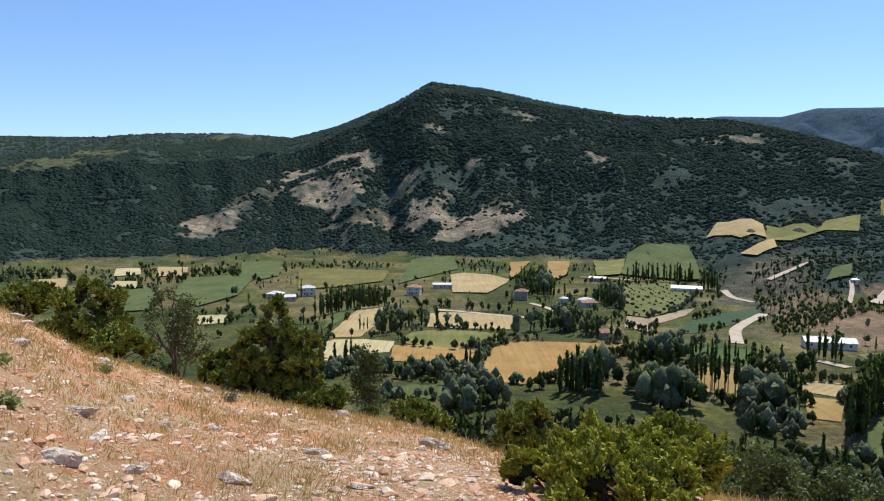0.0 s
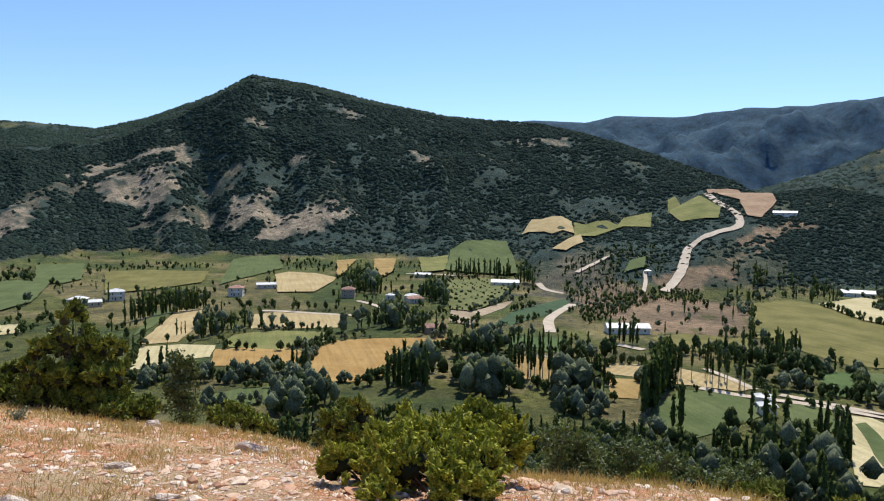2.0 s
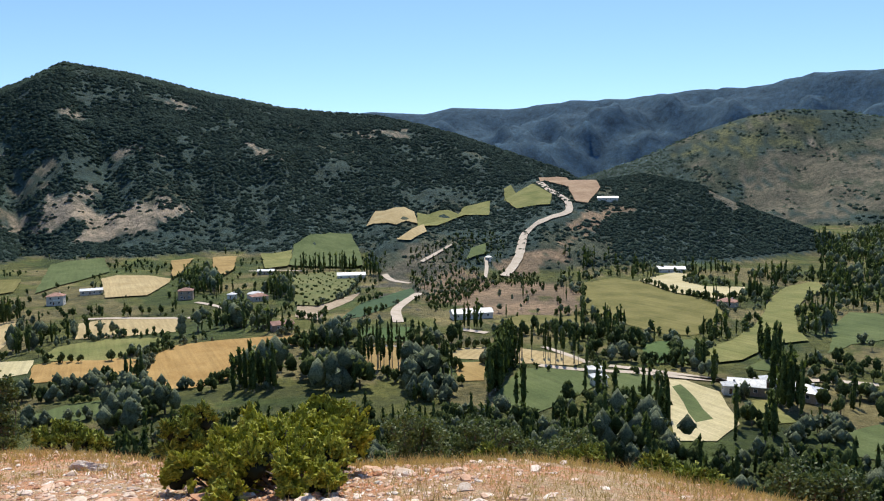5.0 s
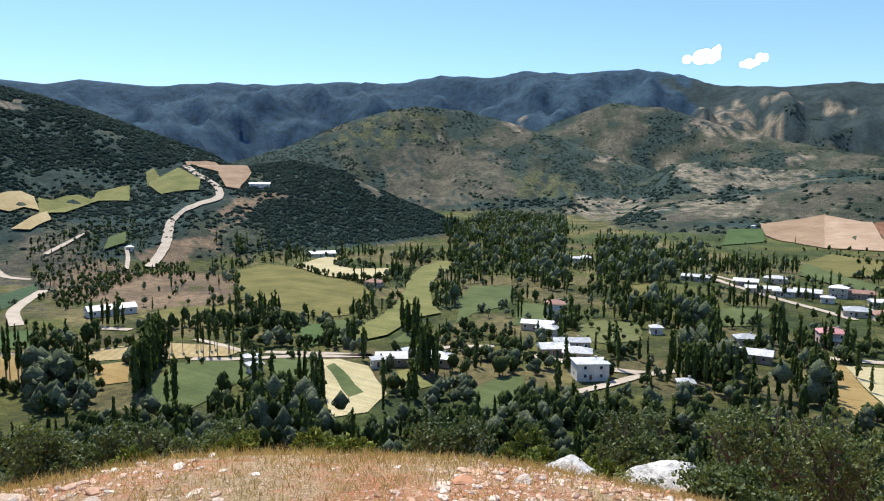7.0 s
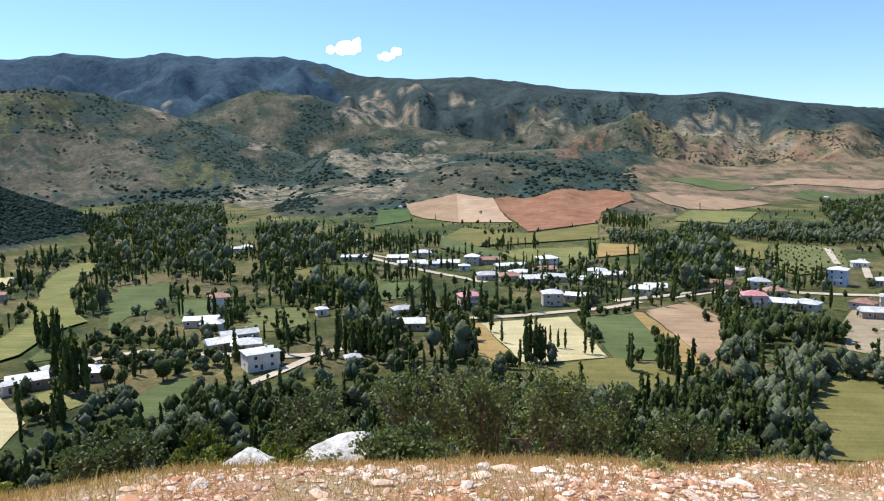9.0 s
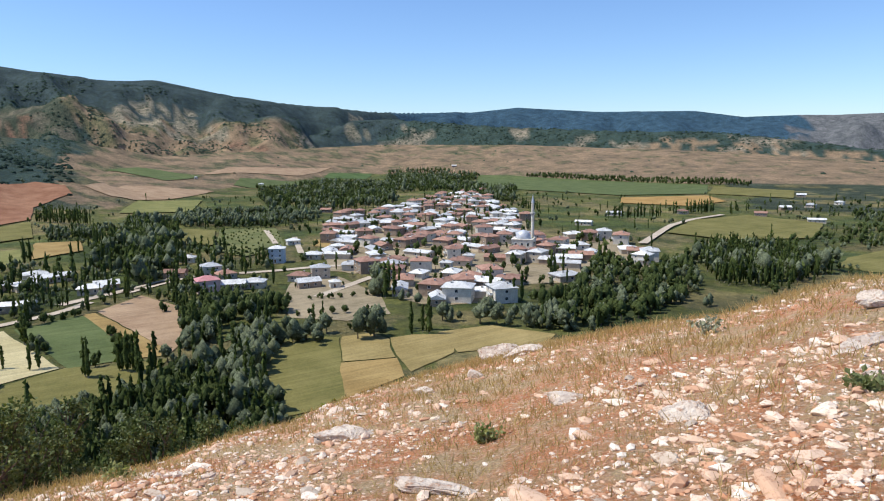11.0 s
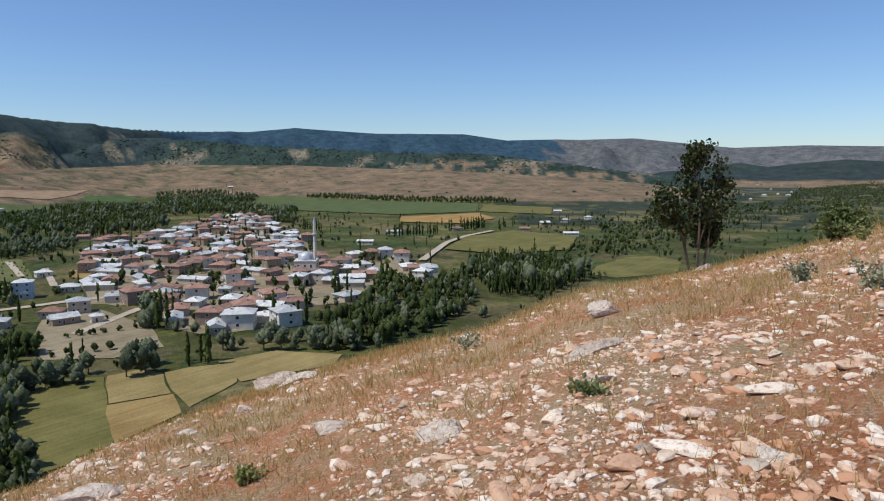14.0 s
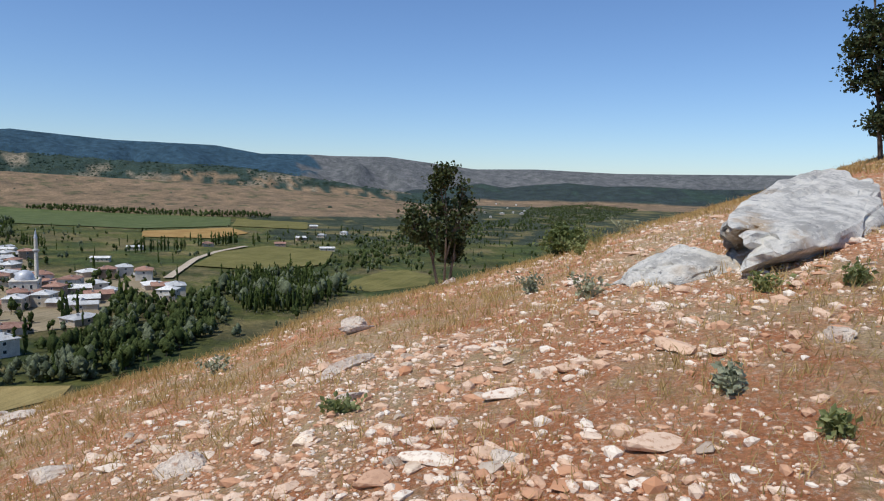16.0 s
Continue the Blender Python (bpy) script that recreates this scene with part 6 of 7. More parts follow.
def juniper(x, y, wide, tall, seed, upright=0.0, label="yellow-green spreading juniper bush on the stony hilltop"):
    """Lumpy masses of boughs that rise from the root; every bough ends in tapering plumes of short sprays over needle
    cores painted dark as inner shade.
    """
    rng = np.random.default_rng(seed)
    close = math.hypot(x, y) < 10
    lumps = int(5 + 5.5 * wide * (1 + 0.4 * tall))
    turn = np.arange(lumps) * 2.4 + rng.uniform(-0.5, 0.5, lumps)
    out = np.sqrt((np.arange(lumps) + 0.4) / lumps) * wide / 2 * rng.uniform(0.75, 1.0, lumps)
    dome = np.sqrt(np.clip(1 - (out / (wide / 2 + 0.05)) ** 2 * (0.85 - 0.35 * upright), 0.06, 1))
    high = np.maximum(tall * dome * rng.uniform(0.4, 1.05, lumps), 0.14)
    centre = np.stack([np.cos(turn) * out, np.sin(turn) * out, high * 0.82], -1)
    if upright > 0.5:
        low = centre * (1.05, 1.05, 0.5)
        centre = np.concatenate([centre, low])
    girth = rng.uniform(0.13, 0.22, len(centre)) * (0.75 + 0.22 * wide)
    limbs, cores, tufts, ways, lengths = [], [], [], [], []
    for c, g in zip(centre, girth):
        mid = c * (0.45, 0.45, 0.4) + rng.normal(0, 0.03, 3) * wide
        limbs += [limb((0, 0, -0.1), mid, 0.016 * wide ** 0.5 + 0.008, 0.012, 4), limb(mid, c, 0.012, 0.005, 4)]
        for _ in range(2):
            limbs.append(limb(mid, c + rng.normal(0, g * 0.8, 3), 0.009, 0.003, 3))
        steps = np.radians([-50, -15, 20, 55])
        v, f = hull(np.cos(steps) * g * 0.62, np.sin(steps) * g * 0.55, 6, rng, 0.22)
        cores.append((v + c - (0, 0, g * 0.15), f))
        heading = unit(np.array([c[0], c[1], 0.35 * tall + 0.2 + 0.5 * upright]))
        for _ in range(int((21 if close else 13) * (g / 0.2) ** 1.5)):
            way = unit(heading * 0.6 + rng.normal(0, 0.6, 3) + (0, 0, 0.3))
            base = c + unit(way + rng.normal(0, 0.5, 3)) * g * rng.uniform(0.3, 0.8)
            long = g * rng.uniform(0.4, 0.75) * (1.7 if rng.random() < 0.12 else 1)
            m = rng.integers(56, 76) if close else rng.integers(22, 30)
            u = rng.uniform(0, 1, (m, 1)) ** 0.9
            tufts.append(base + way * u * long + rng.normal(0, 0.2, (m, 3)) * g * (1.1 - u) * 0.8)
            ways.append(unit(way * 1.1 + rng.normal(0, 0.5, (m, 3))))
            lengths.append(1.2 - 0.5 * u[:, 0])
    root = tagged(new("juniper_bush"), label, "juniper bush", "junipers on the hilltop")
    root.matrix_basis = pose(x, y, ground_at(x, y) - 0.03)
    part("trunk", mesh_of("trunk", *join_arrays(limbs), BARK), root)
    part("inner_needles", mesh_of("inner_needles", *join_arrays(cores), SHADE_NEEDLES, None, True), root, "inner needle body coloured near-black as the shade between sprays")
    size = (0.046, 0.019) if close else (0.10, 0.034)
    part("foliage", mesh_of("foliage", *spikes(np.concatenate(tufts), np.concatenate(ways), size[0] * np.concatenate(lengths), size[1], rng), JUNIPER_LEAF if close else JUNIPER_DARK), root)
    return root


# Near-black needle cores: the shade inside the bush is put into their colour.
SHADE_NEEDLES = leaf_material("juniper inner shade", (0.018, 0.021, 0.008), (0.045, 0.046, 0.016), 0.8, 0.05)


def oak(x, y, wide, tall, seed, open_crown=0.0, name="oak_shrub", label="dusty grey-green oak shrub beside the brow", category="shrub", stems=5, skirt=True):
    """Forking stems that end in clusters of leaves."""
    rng = np.random.default_rng(seed)
    limbs, ends = [], []

    def grow(base, way, length, thick, depth):
        tip = base + way * length
        limbs.append(limb(base, tip, thick, thick * 0.62, 5))
        if depth == 0:
            ends.append(tip)
            return
        if depth < 3:
            ends.append(base + way * length * rng.uniform(0.5, 1))
        for _ in range(rng.integers(2, 4)):
            grow(tip, unit(way + rng.normal(0, 0.55, 3) + (0, 0, 0.12)), length * rng.uniform(0.55, 0.85), thick * 0.6, depth - 1)

    for k in range(stems):
        turn = 6.28 * k / stems + rng.uniform(-0.5, 0.5)
        lean = rng.uniform(0.15, 0.8) * (1 if stems > 1 else 0.1)
        grow(np.array([0.04 * math.cos(turn), 0.04 * math.sin(turn), -0.1]), unit(np.array([math.cos(turn) * lean, math.sin(turn) * lean, 1.0])), 0.36, 0.035, 3)
    v, f = join_arrays(limbs)
    ends = np.array(ends)
    cluster = 0.055 + 0.022 * min(wide, 3) if name == "oak_shrub" else 0.15
    top, reach = ends[:, 2].max(), np.percentile(np.hypot(ends[:, 0], ends[:, 1]), 96)
    fit = np.array([(wide / 2 - cluster) / reach, (wide / 2 - cluster) / reach, (tall - cluster) / top])
    v, ends = v * fit, ends * fit
    ends = ends[rng.random(len(ends)) > open_crown]
    if skirt:
        lap = (0.25, 4) if name == "oak_shrub" else (0.13, 2)
        skirt = rng.normal(0, 1, (len(ends) // lap[1], 3)) * (wide * lap[0], wide * lap[0], 0) + (0, 0, tall * 0.16)
        ends = np.concatenate([ends, skirt + rng.uniform(0, tall * lap[0] * (1 if lap[1] == 4 else 3.5), (len(skirt), 1)) * (0, 0, 1)])
    m = int(np.clip(7000 / len(ends), 12, 40)) if name == "oak_shrub" else 110
    spots = (ends[:, None] + rng.normal(0, cluster, (len(ends), m, 3)) * (1, 1, 0.75)).reshape(-1, 3)
    root = tagged(new(name), label, category, "shrubs along the brow" if name == "oak_shrub" else "")
    root.matrix_basis = pose(x, y, ground_at(x, y) - 0.03)
    part("trunk", mesh_of("trunk", v, f, BARK), root)
    part("foliage", mesh_of("foliage", *leaflets(spots, 0.09 if name == "oak_shrub" else 0.12, rng), OAK_LEAF if name == "oak_shrub" else TREE_LEAF), root)
    return root


TREE_LEAF = leaf_material("dark oak tree leaf", (0.020, 0.034, 0.012), (0.07, 0.09, 0.035), 0.5, 0.15)
for n, (x, y, wide, tall, up) in enumerate([
        (-4.2, 16.6, 1.35, 2.85, 0.9), (-3.45, 16.3, 1.15, 2.1, 0.8), (-4.75, 16.4, 1.1, 1.7, 0.8), (-3.2, 15.7, 1.0, 0.7, 0), (-5.6, 17.1, 1.3, 1.2, 0.3), (1.8, 6.5, 1.45, 0.72, 0.3), (2.3, 6.9, 0.55, 0.95, 0.7), (1.05, 6.4, 1.0, 0.42, 0), (1.55, 5.7, 1.3, 0.42, 0), (-0.6, 16.0, 1.35, 0.75, 0.2),
        (-12.1, 23.0, 3.0, 2.9, 0.8), (-14.9, 23.7, 2.8, 1.6, 0.4), (-8.7, 18.0, 1.8, 0.95, 0.2), (1.4, 12.9, 0.9, 1.5, 0.7), (9.1, 10.6, 0.8, 0.95, 0.3), (9.3, 8.6, 1.5, 1.0, 0.2),
        (12.8, 6.2, 0.75, 1.4, 0.9), (11.9, 5.8, 1.4, 0.8, 0.2), (8.1, 9.7, 0.7, 0.7, 0.2), (11.4, 4.2, 0.9, 0.45, 0), (17.8, -9.3, 1.0, 0.7, 0), (-2.9, 16.6, 1.0, 0.6, 0), (7.0, 11.4, 0.8, 0.6, 0)]):
    juniper(x, y, wide, tall, 100 + n, up, "dark upright juniper with bright yellow-green sprays" if up > 0.75 else "yellow-green spreading juniper bush on the stony hilltop")
for n, (x, y, wide, tall, bare) in enumerate([
        (-2.2, 19.9, 1.1, 2.4, 0.35), (-8.1, 20.5, 2.0, 3.0, 0.5), (11.9, 7.6, 2.3, 1.5, 0.25), (13.7, 4.0, 1.4, 1.6, 0.1), (14.1, 2.3, 2.4, 3.0, 0.45), (15.4, 0.4, 3.0, 3.1, 0.3), (16.4, -0.8, 1.9, 3.1, 0.25),
        (10.7, 1.7, 1.5, 0.75, 0.1), (17.3, -1.7, 2.7, 2.9, 0.1), (16.4, 5.2, 2.2, 2.9, 0.1), (18.3, 1.0, 2.7, 3.5, 0.2), (6.6, 14.1, 1.9, 1.8, 0.1), (8.5, 14.2, 2.3, 1.85, 0.1), (18.5, -4.0, 2.6, 2.4, 0.1), (1.6, -16.6, 1.0, 0.75, 0.4),
        (10.2, 13.0, 2.0, 1.6, 0.1), (19.5, -6.3, 2.4, 2.0, 0.1), (4.3, 15.5, 1.6, 1.4, 0.2)]):
    oak(x, y, wide, tall, 200 + n, bare, label="sparse grey-green oak shrub with bare twigs" if bare > 0.2 else "dense dusty green oak shrub below the brow")
oak(5.5, -20.2, 2.3, 3.7, 300, 0.42, "oak_tree", "small lone dark oak with forked trunk on the slope", "tree", stems=3, skirt=False)
oak(-6.25, -21.6, 3.0, 4.9, 301, 0.0, "oak_tree", "dark leafy oak on the hill's skyline", "tree", stems=4)


def stone_mesh(seed, detail, flat=0.6):
    """A broken stone: a faceted lump with worn corners."""
    rng = np.random.default_rng(seed)
    bm = bmesh.new()
    bmesh.ops.create_icosphere(bm, subdivisions=detail, radius=1.0)
    if detail == 1:
        flat = flat + 0.3
    cuts = unit(rng.normal(size=(13, 3)))
    depth = rng.uniform(0.5, 0.85, 13) if detail < 3 else rng.uniform(0.38, 0.72, 13)
    shape = rng.uniform(0.7, 1.15, 3) * (1.15, 0.9, flat)
    off = rng.uniform(0, 50, 3)
    for vert in bm.verts:
        p = np.array(vert.co)
        if detail == 1:
            p = p * rng.uniform(0.82, 1.08)
        for c, q in zip(cuts, depth) if detail > 1 else ():
            over = p @ c - q
            if over > 0:
                p = p - c * over * 0.92
        p = p * (1 + 0.12 * noise.noise(Vector(p * 1.7 + off)) + (0.16 * noise.noise(Vector(p * 4 + off)) + 0.08 * noise.noise(Vector(p * 9 + off)) if detail > 2 else 0))
        vert.co = p * shape
    if detail == 1:
        bmesh.ops.delete(bm, geom=[face for face in bm.faces if face.calc_center_median().z < -0.35 * flat], context="FACES")
        bm.verts.index_update()
    v, f = np.array([tuple(q.co) for q in bm.verts]), np.array([[w.index for w in face.verts] for face in bm.faces])
    bm.free()
    return v, f


STONES = [stone_mesh(400 + k, 2, 0.45 + 0.06 * (k % 5)) for k in range(10)]
CHIPS = [stone_mesh(430 + k, 1, 0.5 + 0.07 * (k % 4)) for k in range(8)]
LUMPS = []
for v, f in STONES[:6]:
    LUMPS.append((v, f[v[f].mean(1)[:, 2] > -0.12]))
STONE_MESHES = [mesh_of("stone", v, f, STONE) for v, f in STONES]
GREY_MESHES = [mesh_of("rock", v, f, LIMESTONE) for v, f in [stone_mesh(450 + k, 4, 0.45) for k in range(5)]]


def rock(x, y, wide, deep, tall, turn, k, tilt=0.0, sink=0.3, label="weathered grey limestone rock half sunk in red soil"):
    ob = tagged(new("rock", GREY_MESHES[k % 5]), label, "rock", "rocks on the hilltop")
    ob.matrix_basis = pose(x, y, ground_at(x, y) + tall * (0.35 - sink), tilt + 5 * math.sin(k * 7), 6 * math.sin(k * 3), turn) @ Matrix.Diagonal((wide * 0.46, deep * 0.5, tall * 1.1, 1))


for k, (x, y, wide, deep, tall, turn) in enumerate([
        (-2.1, 13.9, 0.60, 0.45, 0.34, 10), (-0.15, 9.2, 0.62, 0.40, 0.24, -30), (-2.6, 4.5, 0.40, 0.30, 0.22, 20), (-5.0, 14.2, 0.75, 0.3, 0.2, -50), (-1.7, 5.4, 0.42, 0.26, 0.18, -35), (-7.0, 13.9, 0.6, 0.4, 0.25, 15),
        (3.2, -8.2, 0.42, 0.34, 0.26, 0), (2.4, -6.1, 0.95, 0.32, 0.16, 65), (3.0, -8.0, 0.9, 0.3, 0.16, 60), (3.6, -13.9, 0.75, 0.4, 0.4, 70), (0.5, -3.95, 0.42, 0.2, 0.12, 10), (2.9, -4.5, 0.45, 0.34, 0.2, 40),
        (6.0, -3.4, 0.8, 0.55, 0.26, 30), (3.6, -2.9, 1.1, 0.5, 0.16, 20), (5.3, 2.3, 0.36, 0.3, 0.12, 0), (7.0, 0.2, 0.45, 0.3, 0.14, 0), (11.5, -10.2, 1.3, 0.6, 0.5, 40), (9.0, -8.6, 1.0, 0.5, 0.38, 40), (7.6, -6.4, 0.5, 0.4, 0.25, 0),
        (7.2, -5.2, 0.45, 0.4, 0.24, 0), (-1.3, -5.2, 0.36, 0.26, 0.2, 0), (-2.1, -6.6, 0.4, 0.3, 0.2, 0), (-1.9, -4.6, 0.32, 0.24, 0.2, 30), (1.9, -5.2, 0.4, 0.22, 0.16, 50), (-2.6, -8.4, 0.5, 0.35, 0.3, 0), (4.5, -5.0, 0.9, 0.4, 0.2, 50),
        (12.9, -11.5, 1.2, 0.7, 0.45, 50), (-9.5, 15.0, 0.5, 0.3, 0.2, 0), (-6.2, 9.8, 0.5, 0.32, 0.2, 40), (-3.6, 6.6, 0.45, 0.3, 0.2, 0), (-1.9, 4.1, 0.3, 0.22, 0.16, 10), (-2.3, 5.0, 0.28, 0.2, 0.14, 60), (-1.2, 4.4, 0.26, 0.2, 0.13, 30), (-2.9, 5.6, 0.3, 0.2, 0.15, 80), (-0.7, 5.6, 0.3, 0.2, 0.13, 15), (-3.3, 7.9, 0.4, 0.25, 0.16, 45), (-1.4, 7.3, 0.34, 0.22, 0.13, 20), (-4.4, 9.4, 0.4, 0.3, 0.18, 70)]):
    rock(x, y, wide, deep, tall, turn, k)
def boulder(name, x, y, z, size, turn, tilt, lean, seed, label, notch=None):
    """A great weathered block: a rounded slab with stepped faces, cracks and an undercut."""
    bm = bmesh.new()
    bmesh.ops.create_icosphere(bm, subdivisions=5, radius=1.0)
    rng = np.random.default_rng(seed)
    cuts, depth = unit(rng.normal(size=(9, 3)) * (1, 1, 1.6)), rng.uniform(0.5, 0.85, 9)
    for vert in bm.verts:
        p = np.array(vert.co)
        if p[2] < 0:
            p[:2] *= (1 - 0.45 * p[2]) / math.sqrt(max(1 - p[2] ** 2, 0.08))
        p = np.sign(p) * np.abs(p) ** 0.75
        for c, q in zip(cuts, depth):
            over = p @ c - q
            if over > 0:
                p = p - c * over * 0.9
        w = Vector(p * 1.4 + seed)
        ridge = abs(noise.noise(w * 1.3))
        p = p * (1 + 0.10 * noise.noise(w * 1.1) + 0.05 * noise.noise(w * 4) + 0.018 * noise.noise(w * 13) - 0.09 * max(0, 0.10 - ridge) / 0.10)
        if notch:
            away = np.linalg.norm((p - notch[:3]) / notch[3:6])
            if away < 1:
                p = p - unit(np.array(notch[6:9])) * (1 - away ** 2) * notch[9]
        vert.co = p
    me = bpy.data.meshes.new(name)
    bm.to_mesh(me)
    bm.free()
    me.materials.append(BOULDER)
    me.polygons.foreach_set("use_smooth", np.full(len(me.polygons), False))
    ob = tagged(new(name, me), label, "boulder", "boulders on the slope")
    ob.matrix_basis = pose(x, y, z, tilt, lean, turn) @ Matrix.Diagonal((size[0] / 2, size[1] / 2, size[2] / 2, 1))
    return ob


def boulder_material():
    m, tree, shader = nodes_of("pale weathered limestone")
    colour = mix_colour(tree, ramp(tree, noise_at(tree, 2.4, 6, 0.75), 0.42, 0.58), (0.44, 0.415, 0.375), (0.80, 0.755, 0.67))
    colour = mix_colour(tree, ramp(tree, noise_at(tree, 1.1, 4, 0.6), 0.60, 0.70), colour, (0.52, 0.38, 0.24))
    colour = mix_colour(tree, ramp(tree, noise_at(tree, 9, 5, 0.75), 0.54, 0.62), colour, (0.74, 0.70, 0.63))
    colour = mix_colour(tree, ramp(tree, noise_at(tree, 6, 6, 0.8, (1, 1, 3)), 0.60, 0.66), colour, (0.20, 0.19, 0.18))
    tree.links.new(colour, shader.inputs["Base Color"])
    shader.inputs["Roughness"].default_value = 0.9
    bump_of(tree, shader, noise_at(tree, 14, 7, 0.75), 0.9, 0.05)
    return m


BOULDER = boulder_material()
boulder("boulder", -2.05, -9.6, ground_at(-2.05, -9.6) - 0.17, (5.5, 1.5, 1.5), 247, 18, -8, 3, "great slab of pale grey limestone with a dark undercut", (-0.82, 0.45, 0.25, 0.30, 0.34, 0.34, -1.0, 0.1, 0.1, 0.24))
boulder("boulder", -0.58, -7.75, ground_at(-0.58, -7.75) + 0.0, (1.15, 1.1, 0.55), 205, 14, -10, 8, "low grey and rust stained limestone slab at the boulder's foot")

boulder("boulder", 10.9, 4.3, ground_at(10.9, 4.3) + 0.05, (1.9, 1.4, 0.85), 60, 8, 10, 21, "pale limestone outcrop at the edge of the brow")
boulder("boulder", 11.5, 2.75, ground_at(11.5, 2.75) + 0.1, (1.8, 1.5, 0.95), 110, -8, 8, 27, "pale limestone outcrop at the edge of the brow")

# Stones that can be told apart, then the scree between them.
def stony(x, y):
    """How stony the ground is, 0 to 1."""
    b = np.degrees(np.arctan2(x, y))
    b = np.where(b < -60, b + 360, b)
    return np.clip(0.24 + 0.95 * fbm(x / 1.9, y / 1.9, 3, 91) + 0.5 * np.clip((b - 100) / 30, 0, 1) + 0.7 * np.clip((12 - b) / 14, 0, 1), 0.04, 1)


def scatter(n, r0, r1, seed, power=1.0, tilt=1.0):
    rng = np.random.default_rng(seed)
    r = r0 + (r1 - r0) * rng.uniform(0, 1, n) ** power
    b = np.radians(-38 + 240 * rng.uniform(0, 1, n) ** tilt)
    return np.sin(b) * r, np.cos(b) * r, rng


x, y, rng = scatter(900, 2.0, 9, 31, 1.0)
keep = rng.random(900) < stony(x, y)
x, y = x[keep][:280], y[keep][:280]
z = height(x, y)
for k in range(len(x)):
    s = rng.uniform(0.035, 0.075) * (1.5 if rng.random() < 0.12 else 1)
    ob = tagged(new("stone", STONE_MESHES[k % 10]), "pale broken stone lying on red soil", "stone", "stones on the hilltop")
    ob.matrix_basis = pose(x[k], y[k], z[k] + s * 0.12, rng.uniform(-14, 14), rng.uniform(-14, 14), rng.uniform(0, 360)) @ Matrix.Diagonal((s * rng.uniform(0.9, 1.5), s, s, 1))


def scree(n, r0, r1, small, big, seed, forms, power):
    """Loose stones in one mesh."""
    x, y, rng = scatter(n, r0, r1, seed, power, 0.85)
    keep = rng.random(n) < stony(x, y)
    x, y = x[keep], y[keep]
    z = height(x, y)
    s = small * (big / small) ** (rng.uniform(0, 1, len(x)) ** 4.5)
    pieces = []
    for k, (v, f) in enumerate(forms):
        mine = np.arange(k, len(x), len(forms))
        size = np.stack([s[mine] * rng.uniform(0.9, 1.6, len(mine)), s[mine], s[mine] * rng.uniform(0.6, 1.0, len(mine))], -1)
        pieces.append(repeat_arrays(v, f, np.stack([x[mine], y[mine], z[mine] + s[mine] * 0.1], -1), size, rng.uniform(0, 6.28, len(mine))))
    return join_arrays(pieces)


tagged(new("loose_stones", mesh_of("loose_stones", *join_arrays([scree(5600, 1.8, 17, 0.022, 0.13, 51, LUMPS, 1.2), scree(34000, 2.6, 18, 0.016, 0.07, 53, CHIPS, 1.2), scree(38000, 1.6, 10, 0.009, 0.045, 52, CHIPS[:4], 1.15)]), SCREE)),
       "scatter of pale and rusty broken stones on red soil", "stones", kind="stuff")

# Dry grass, thicker away from the stony patches and along the brow.
x, y, rng = scatter(125000, 1.8, 30, 61, 0.9)
b = np.degrees(np.arctan2(x, y))
b = np.where(b < -60, b + 360, b)
edge = np.hypot(x, y) / np.interp(b, BROW[:, 0], BROW[:, 2])
grassy = np.clip(0.50 - 0.65 * fbm(x / 1.9, y / 1.9, 3, 91) + 0.55 * np.clip((edge - 0.55) / 0.5, 0, 1) + 0.25 * fbm(x / 0.5, y / 0.5, 2, 95) + 0.3 * np.clip((b - 10) / 15, 0, 1) * np.clip((115 - b) / 15, 0, 1), 0, 1)
keep = rng.random(len(x)) < grassy * 0.72
x, y = x[keep], y[keep]
n, blades = len(x), 5
z = height(x, y)
h = rng.uniform(0.05, 0.17, n) * (0.75 + 0.5 * value_noise(x / 1.3, y / 1.3, 98))
h = np.clip(h, 0.05, 0.4)
bx, by = np.repeat(x, blades) + rng.normal(0, 0.05, n * blades), np.repeat(y, blades) + rng.normal(0, 0.05, n * blades)
bz, bh = np.repeat(z, blades), np.repeat(h, blades) * rng.uniform(0.5, 1.3, n * blades)
lean = rng.normal(0, 0.45, (n * blades, 2)) * bh[:, None]
turn = rng.uniform(0, 6.28, n * blades)
w = 0.0022 + 0.00045 * np.hypot(bx, by)
foot = np.stack([bx, by, bz - 0.01], -1)
side = np.stack([np.cos(turn) * w, np.sin(turn) * w, 0 * w], -1)
tip = foot + np.stack([lean[:, 0], lean[:, 1], bh], -1)
v = np.stack([foot - side, foot + side, tip], 1).reshape(-1, 3)
f = np.arange(n * blades * 3).reshape(-1, 3)
tagged(new("dry_grass", mesh_of("dry_grass", v, f, STRAW)), "thin straw-coloured dry grass tufts on the stony hilltop", "grass", kind="stuff")


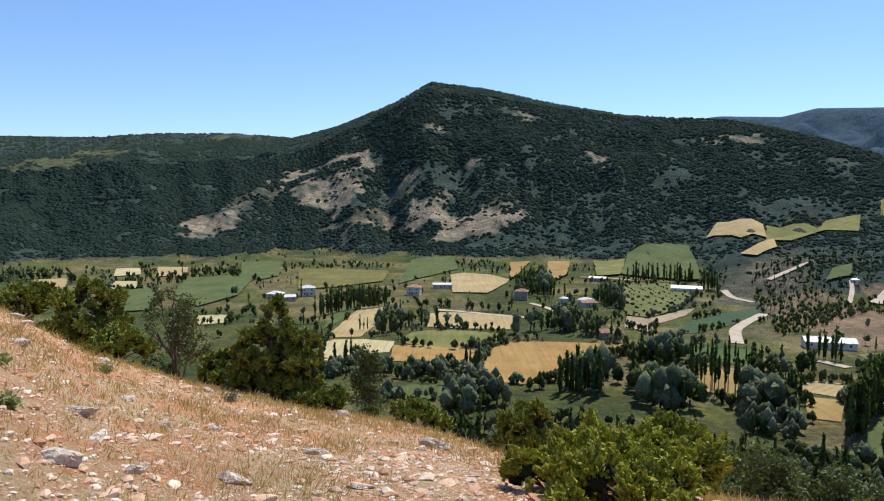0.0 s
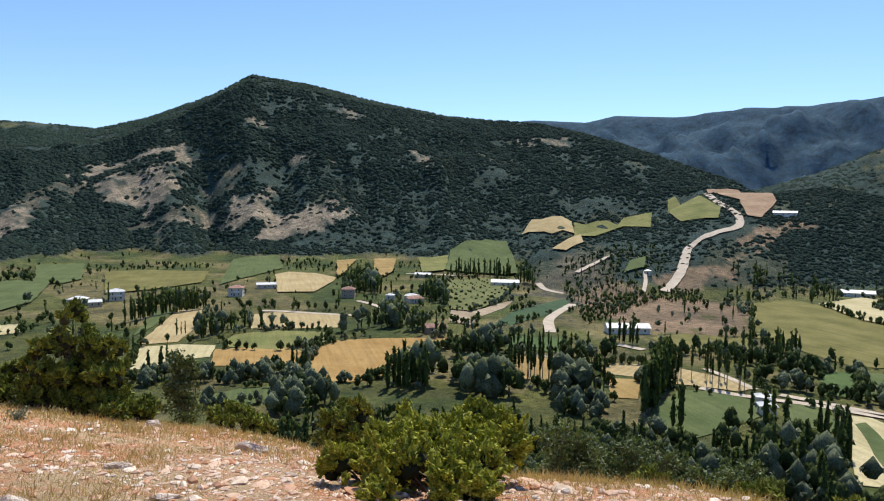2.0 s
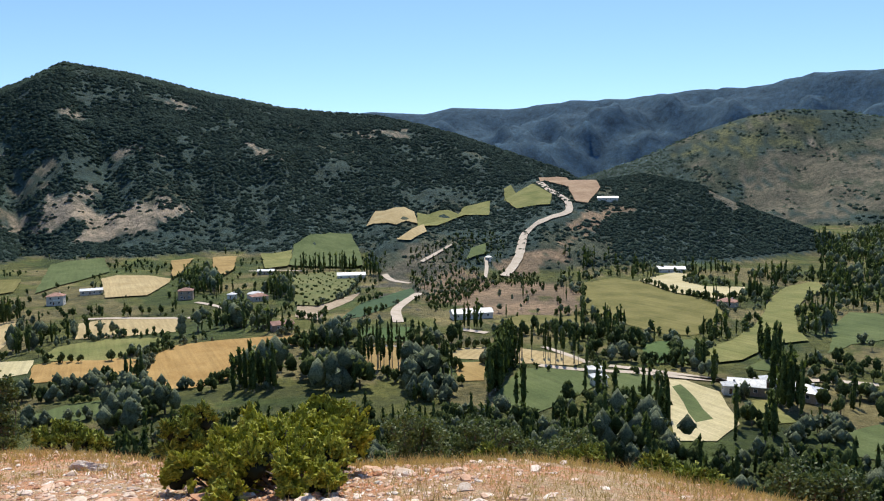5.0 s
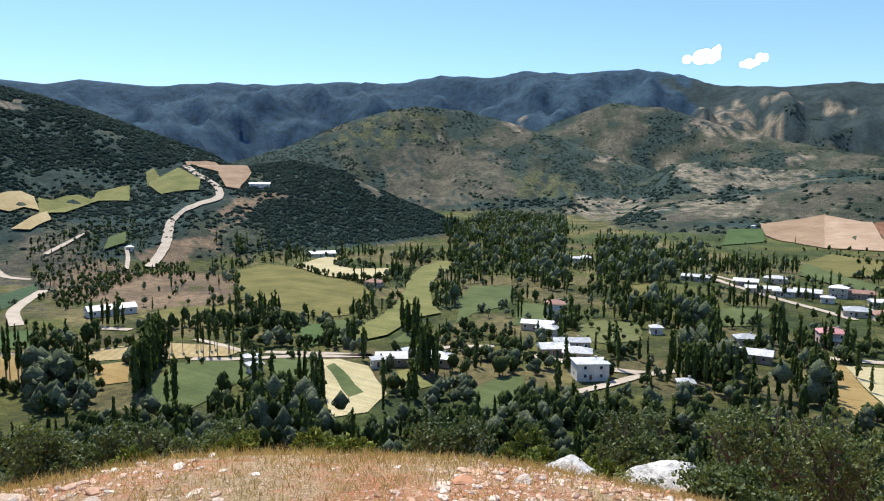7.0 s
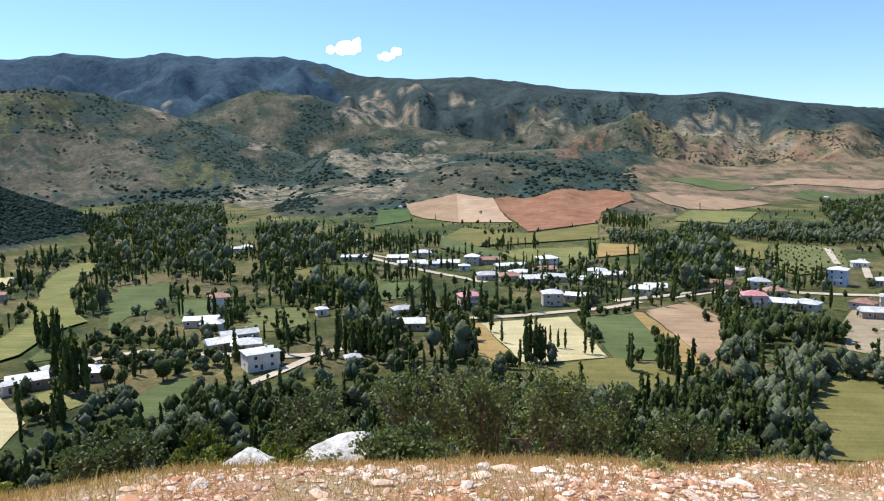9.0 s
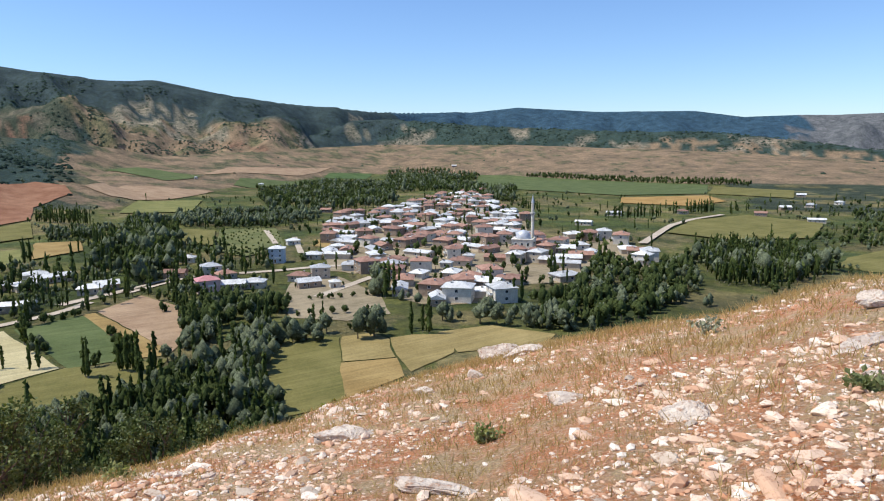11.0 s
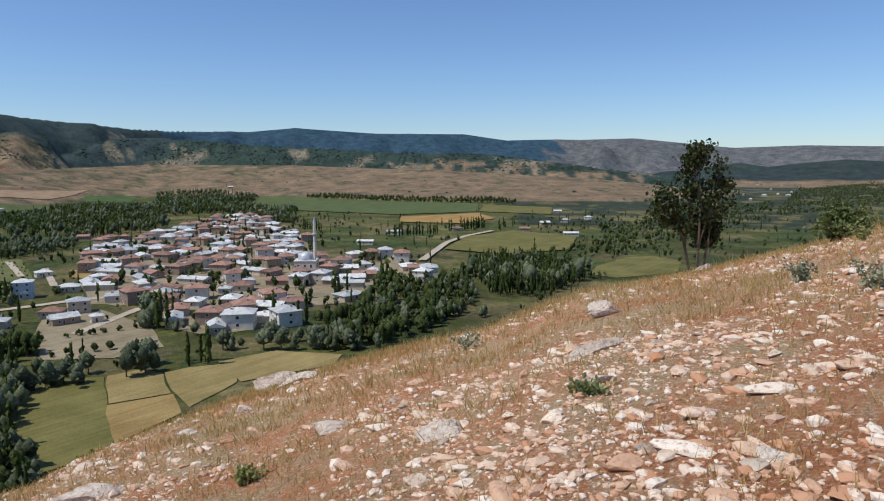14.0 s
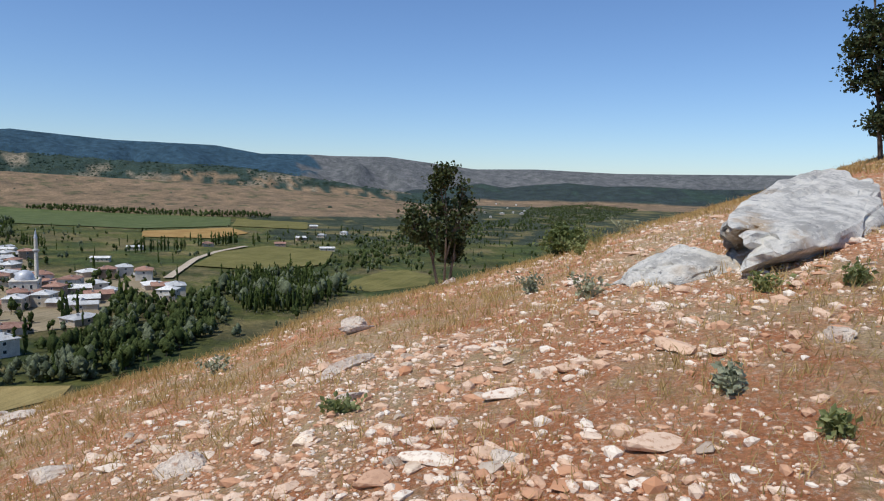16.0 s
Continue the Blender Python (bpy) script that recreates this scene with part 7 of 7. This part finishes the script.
def weed(x, y, tall, seed, label, material):
    """A low leafy plant: some stalks with leaves up their length."""
    rng = np.random.default_rng(seed)
    stalks, spots = [], []
    for _ in range(12):
        tip = np.array([rng.normal(0, 0.55), rng.normal(0, 0.55), 0.9]) * tall * rng.uniform(0.6, 1.1)
        base = np.array([rng.normal(0, 0.03), rng.normal(0, 0.03), -0.02])
        stalks.append(limb(base, tip, 0.005, 0.002, 4))
        u = rng.uniform(0.15, 1, (16, 1))
        spots.append(base + (tip - base) * u + rng.normal(0, 0.02, (16, 3)))
    root = tagged(new("weed"), label, "weed", "weeds on the hilltop")
    root.matrix_basis = pose(x, y, ground_at(x, y))
    part("stalk", mesh_of("stalk", *join_arrays(stalks), material), root)
    part("foliage", mesh_of("foliage", *leaflets(np.concatenate(spots), 0.05, rng), material), root)


GREY_LEAF = leaf_material("grey mullein leaf", (0.20, 0.22, 0.16), (0.36, 0.38, 0.28), 0.7, 0.15)
for n, (x, y, tall) in enumerate([(-0.62, -4.5, 0.22), (1.9, -4.9, 0.17), (-1.0, -3.9, 0.13), (0.4, -7.6, 0.38), (-1.7, -6.4, 0.25), (-1.1, -6.6, 0.22), (1.15, -8.9, 0.35), (4.4, -3.9, 0.25), (-5.9, 11.8, 0.3), (2.0, 11.6, 0.5), (2.6, 11.2, 0.5), (1.2, 11.9, 0.45),
                                     (-4.0, 12.6, 0.3), (-3.4, 5.2, 0.14), (-4.6, 7.0, 0.16), (8.8, 2.4, 0.3), (9.4, 3.0, 0.35), (7.6, -1.6, 0.25), (0.2, -15.5, 0.6), (0.8, -15.9, 0.7), (0.9, -12.5, 0.4), (5.0, -8.0, 0.3)]):
    weed(x, y, tall * 0.7, 500 + n, "low green leafy weed between the stones" if n % 3 else "greyish woolly weed among dry grass", WEED if n % 3 else GREY_LEAF)

# ---- two small fair-weather clouds, far over the eastern ridge ----
CLOUD, cloud_tree, cloud_shader = nodes_of("white cloud")
cloud_shader.inputs["Base Color"].default_value, cloud_shader.inputs["Roughness"].default_value = (0.95, 0.96, 0.97, 1), 1.0
haze_through = cloud_tree.nodes.new("ShaderNodeBsdfTranslucent")
haze_through.inputs["Color"].default_value = (0.97, 0.97, 0.98, 1)
cloud_mix = add(cloud_tree, "ShaderNodeAddShader")
cloud_tree.links.new(cloud_shader.outputs[0], cloud_mix.inputs[0])
cloud_tree.links.new(haze_through.outputs[0], cloud_mix.inputs[1])
cloud_tree.links.new(cloud_mix.outputs[0], cloud_tree.nodes["Material Output"].inputs["Surface"])


def cloud(bearing, rise, wide, seed):
    rng = np.random.default_rng(seed)
    bm = bmesh.new()
    for k in range(14):
        u = rng.uniform(-1, 1)
        m = Matrix.Translation((u * wide * 0.42, rng.normal(0, wide * 0.08), (0.10 + 0.22 * max(u, -0.3)) * wide * rng.uniform(0, 1.3))) @ Matrix.Scale(wide * rng.uniform(0.09, 0.17) * (1.15 - 0.5 * abs(u)), 4)
        bmesh.ops.create_icosphere(bm, subdivisions=3, radius=1.0, matrix=m)
    for vert in bm.verts:
        vert.co *= 1 + 0.10 * noise.noise(vert.co * 6 / wide * 2.5)
    me = bpy.data.meshes.new("cloud")
    bm.to_mesh(me)
    bm.free()
    me.materials.append(CLOUD)
    me.polygons.foreach_set("use_smooth", np.full(len(me.polygons), True))
    a, e = radians(bearing), radians(rise)
    ob = tagged(new("cloud", me), "small bright white fair-weather cloud", "cloud", "clouds", "structure")
    ob.matrix_basis = pose(4750 * math.sin(a) * math.cos(e), 4750 * math.cos(a) * math.cos(e), 4750 * math.sin(e), 0, 0, -bearing)


cloud(75.0, 9.05, 250, 5)
cloud(78.5, 8.5, 165, 9)
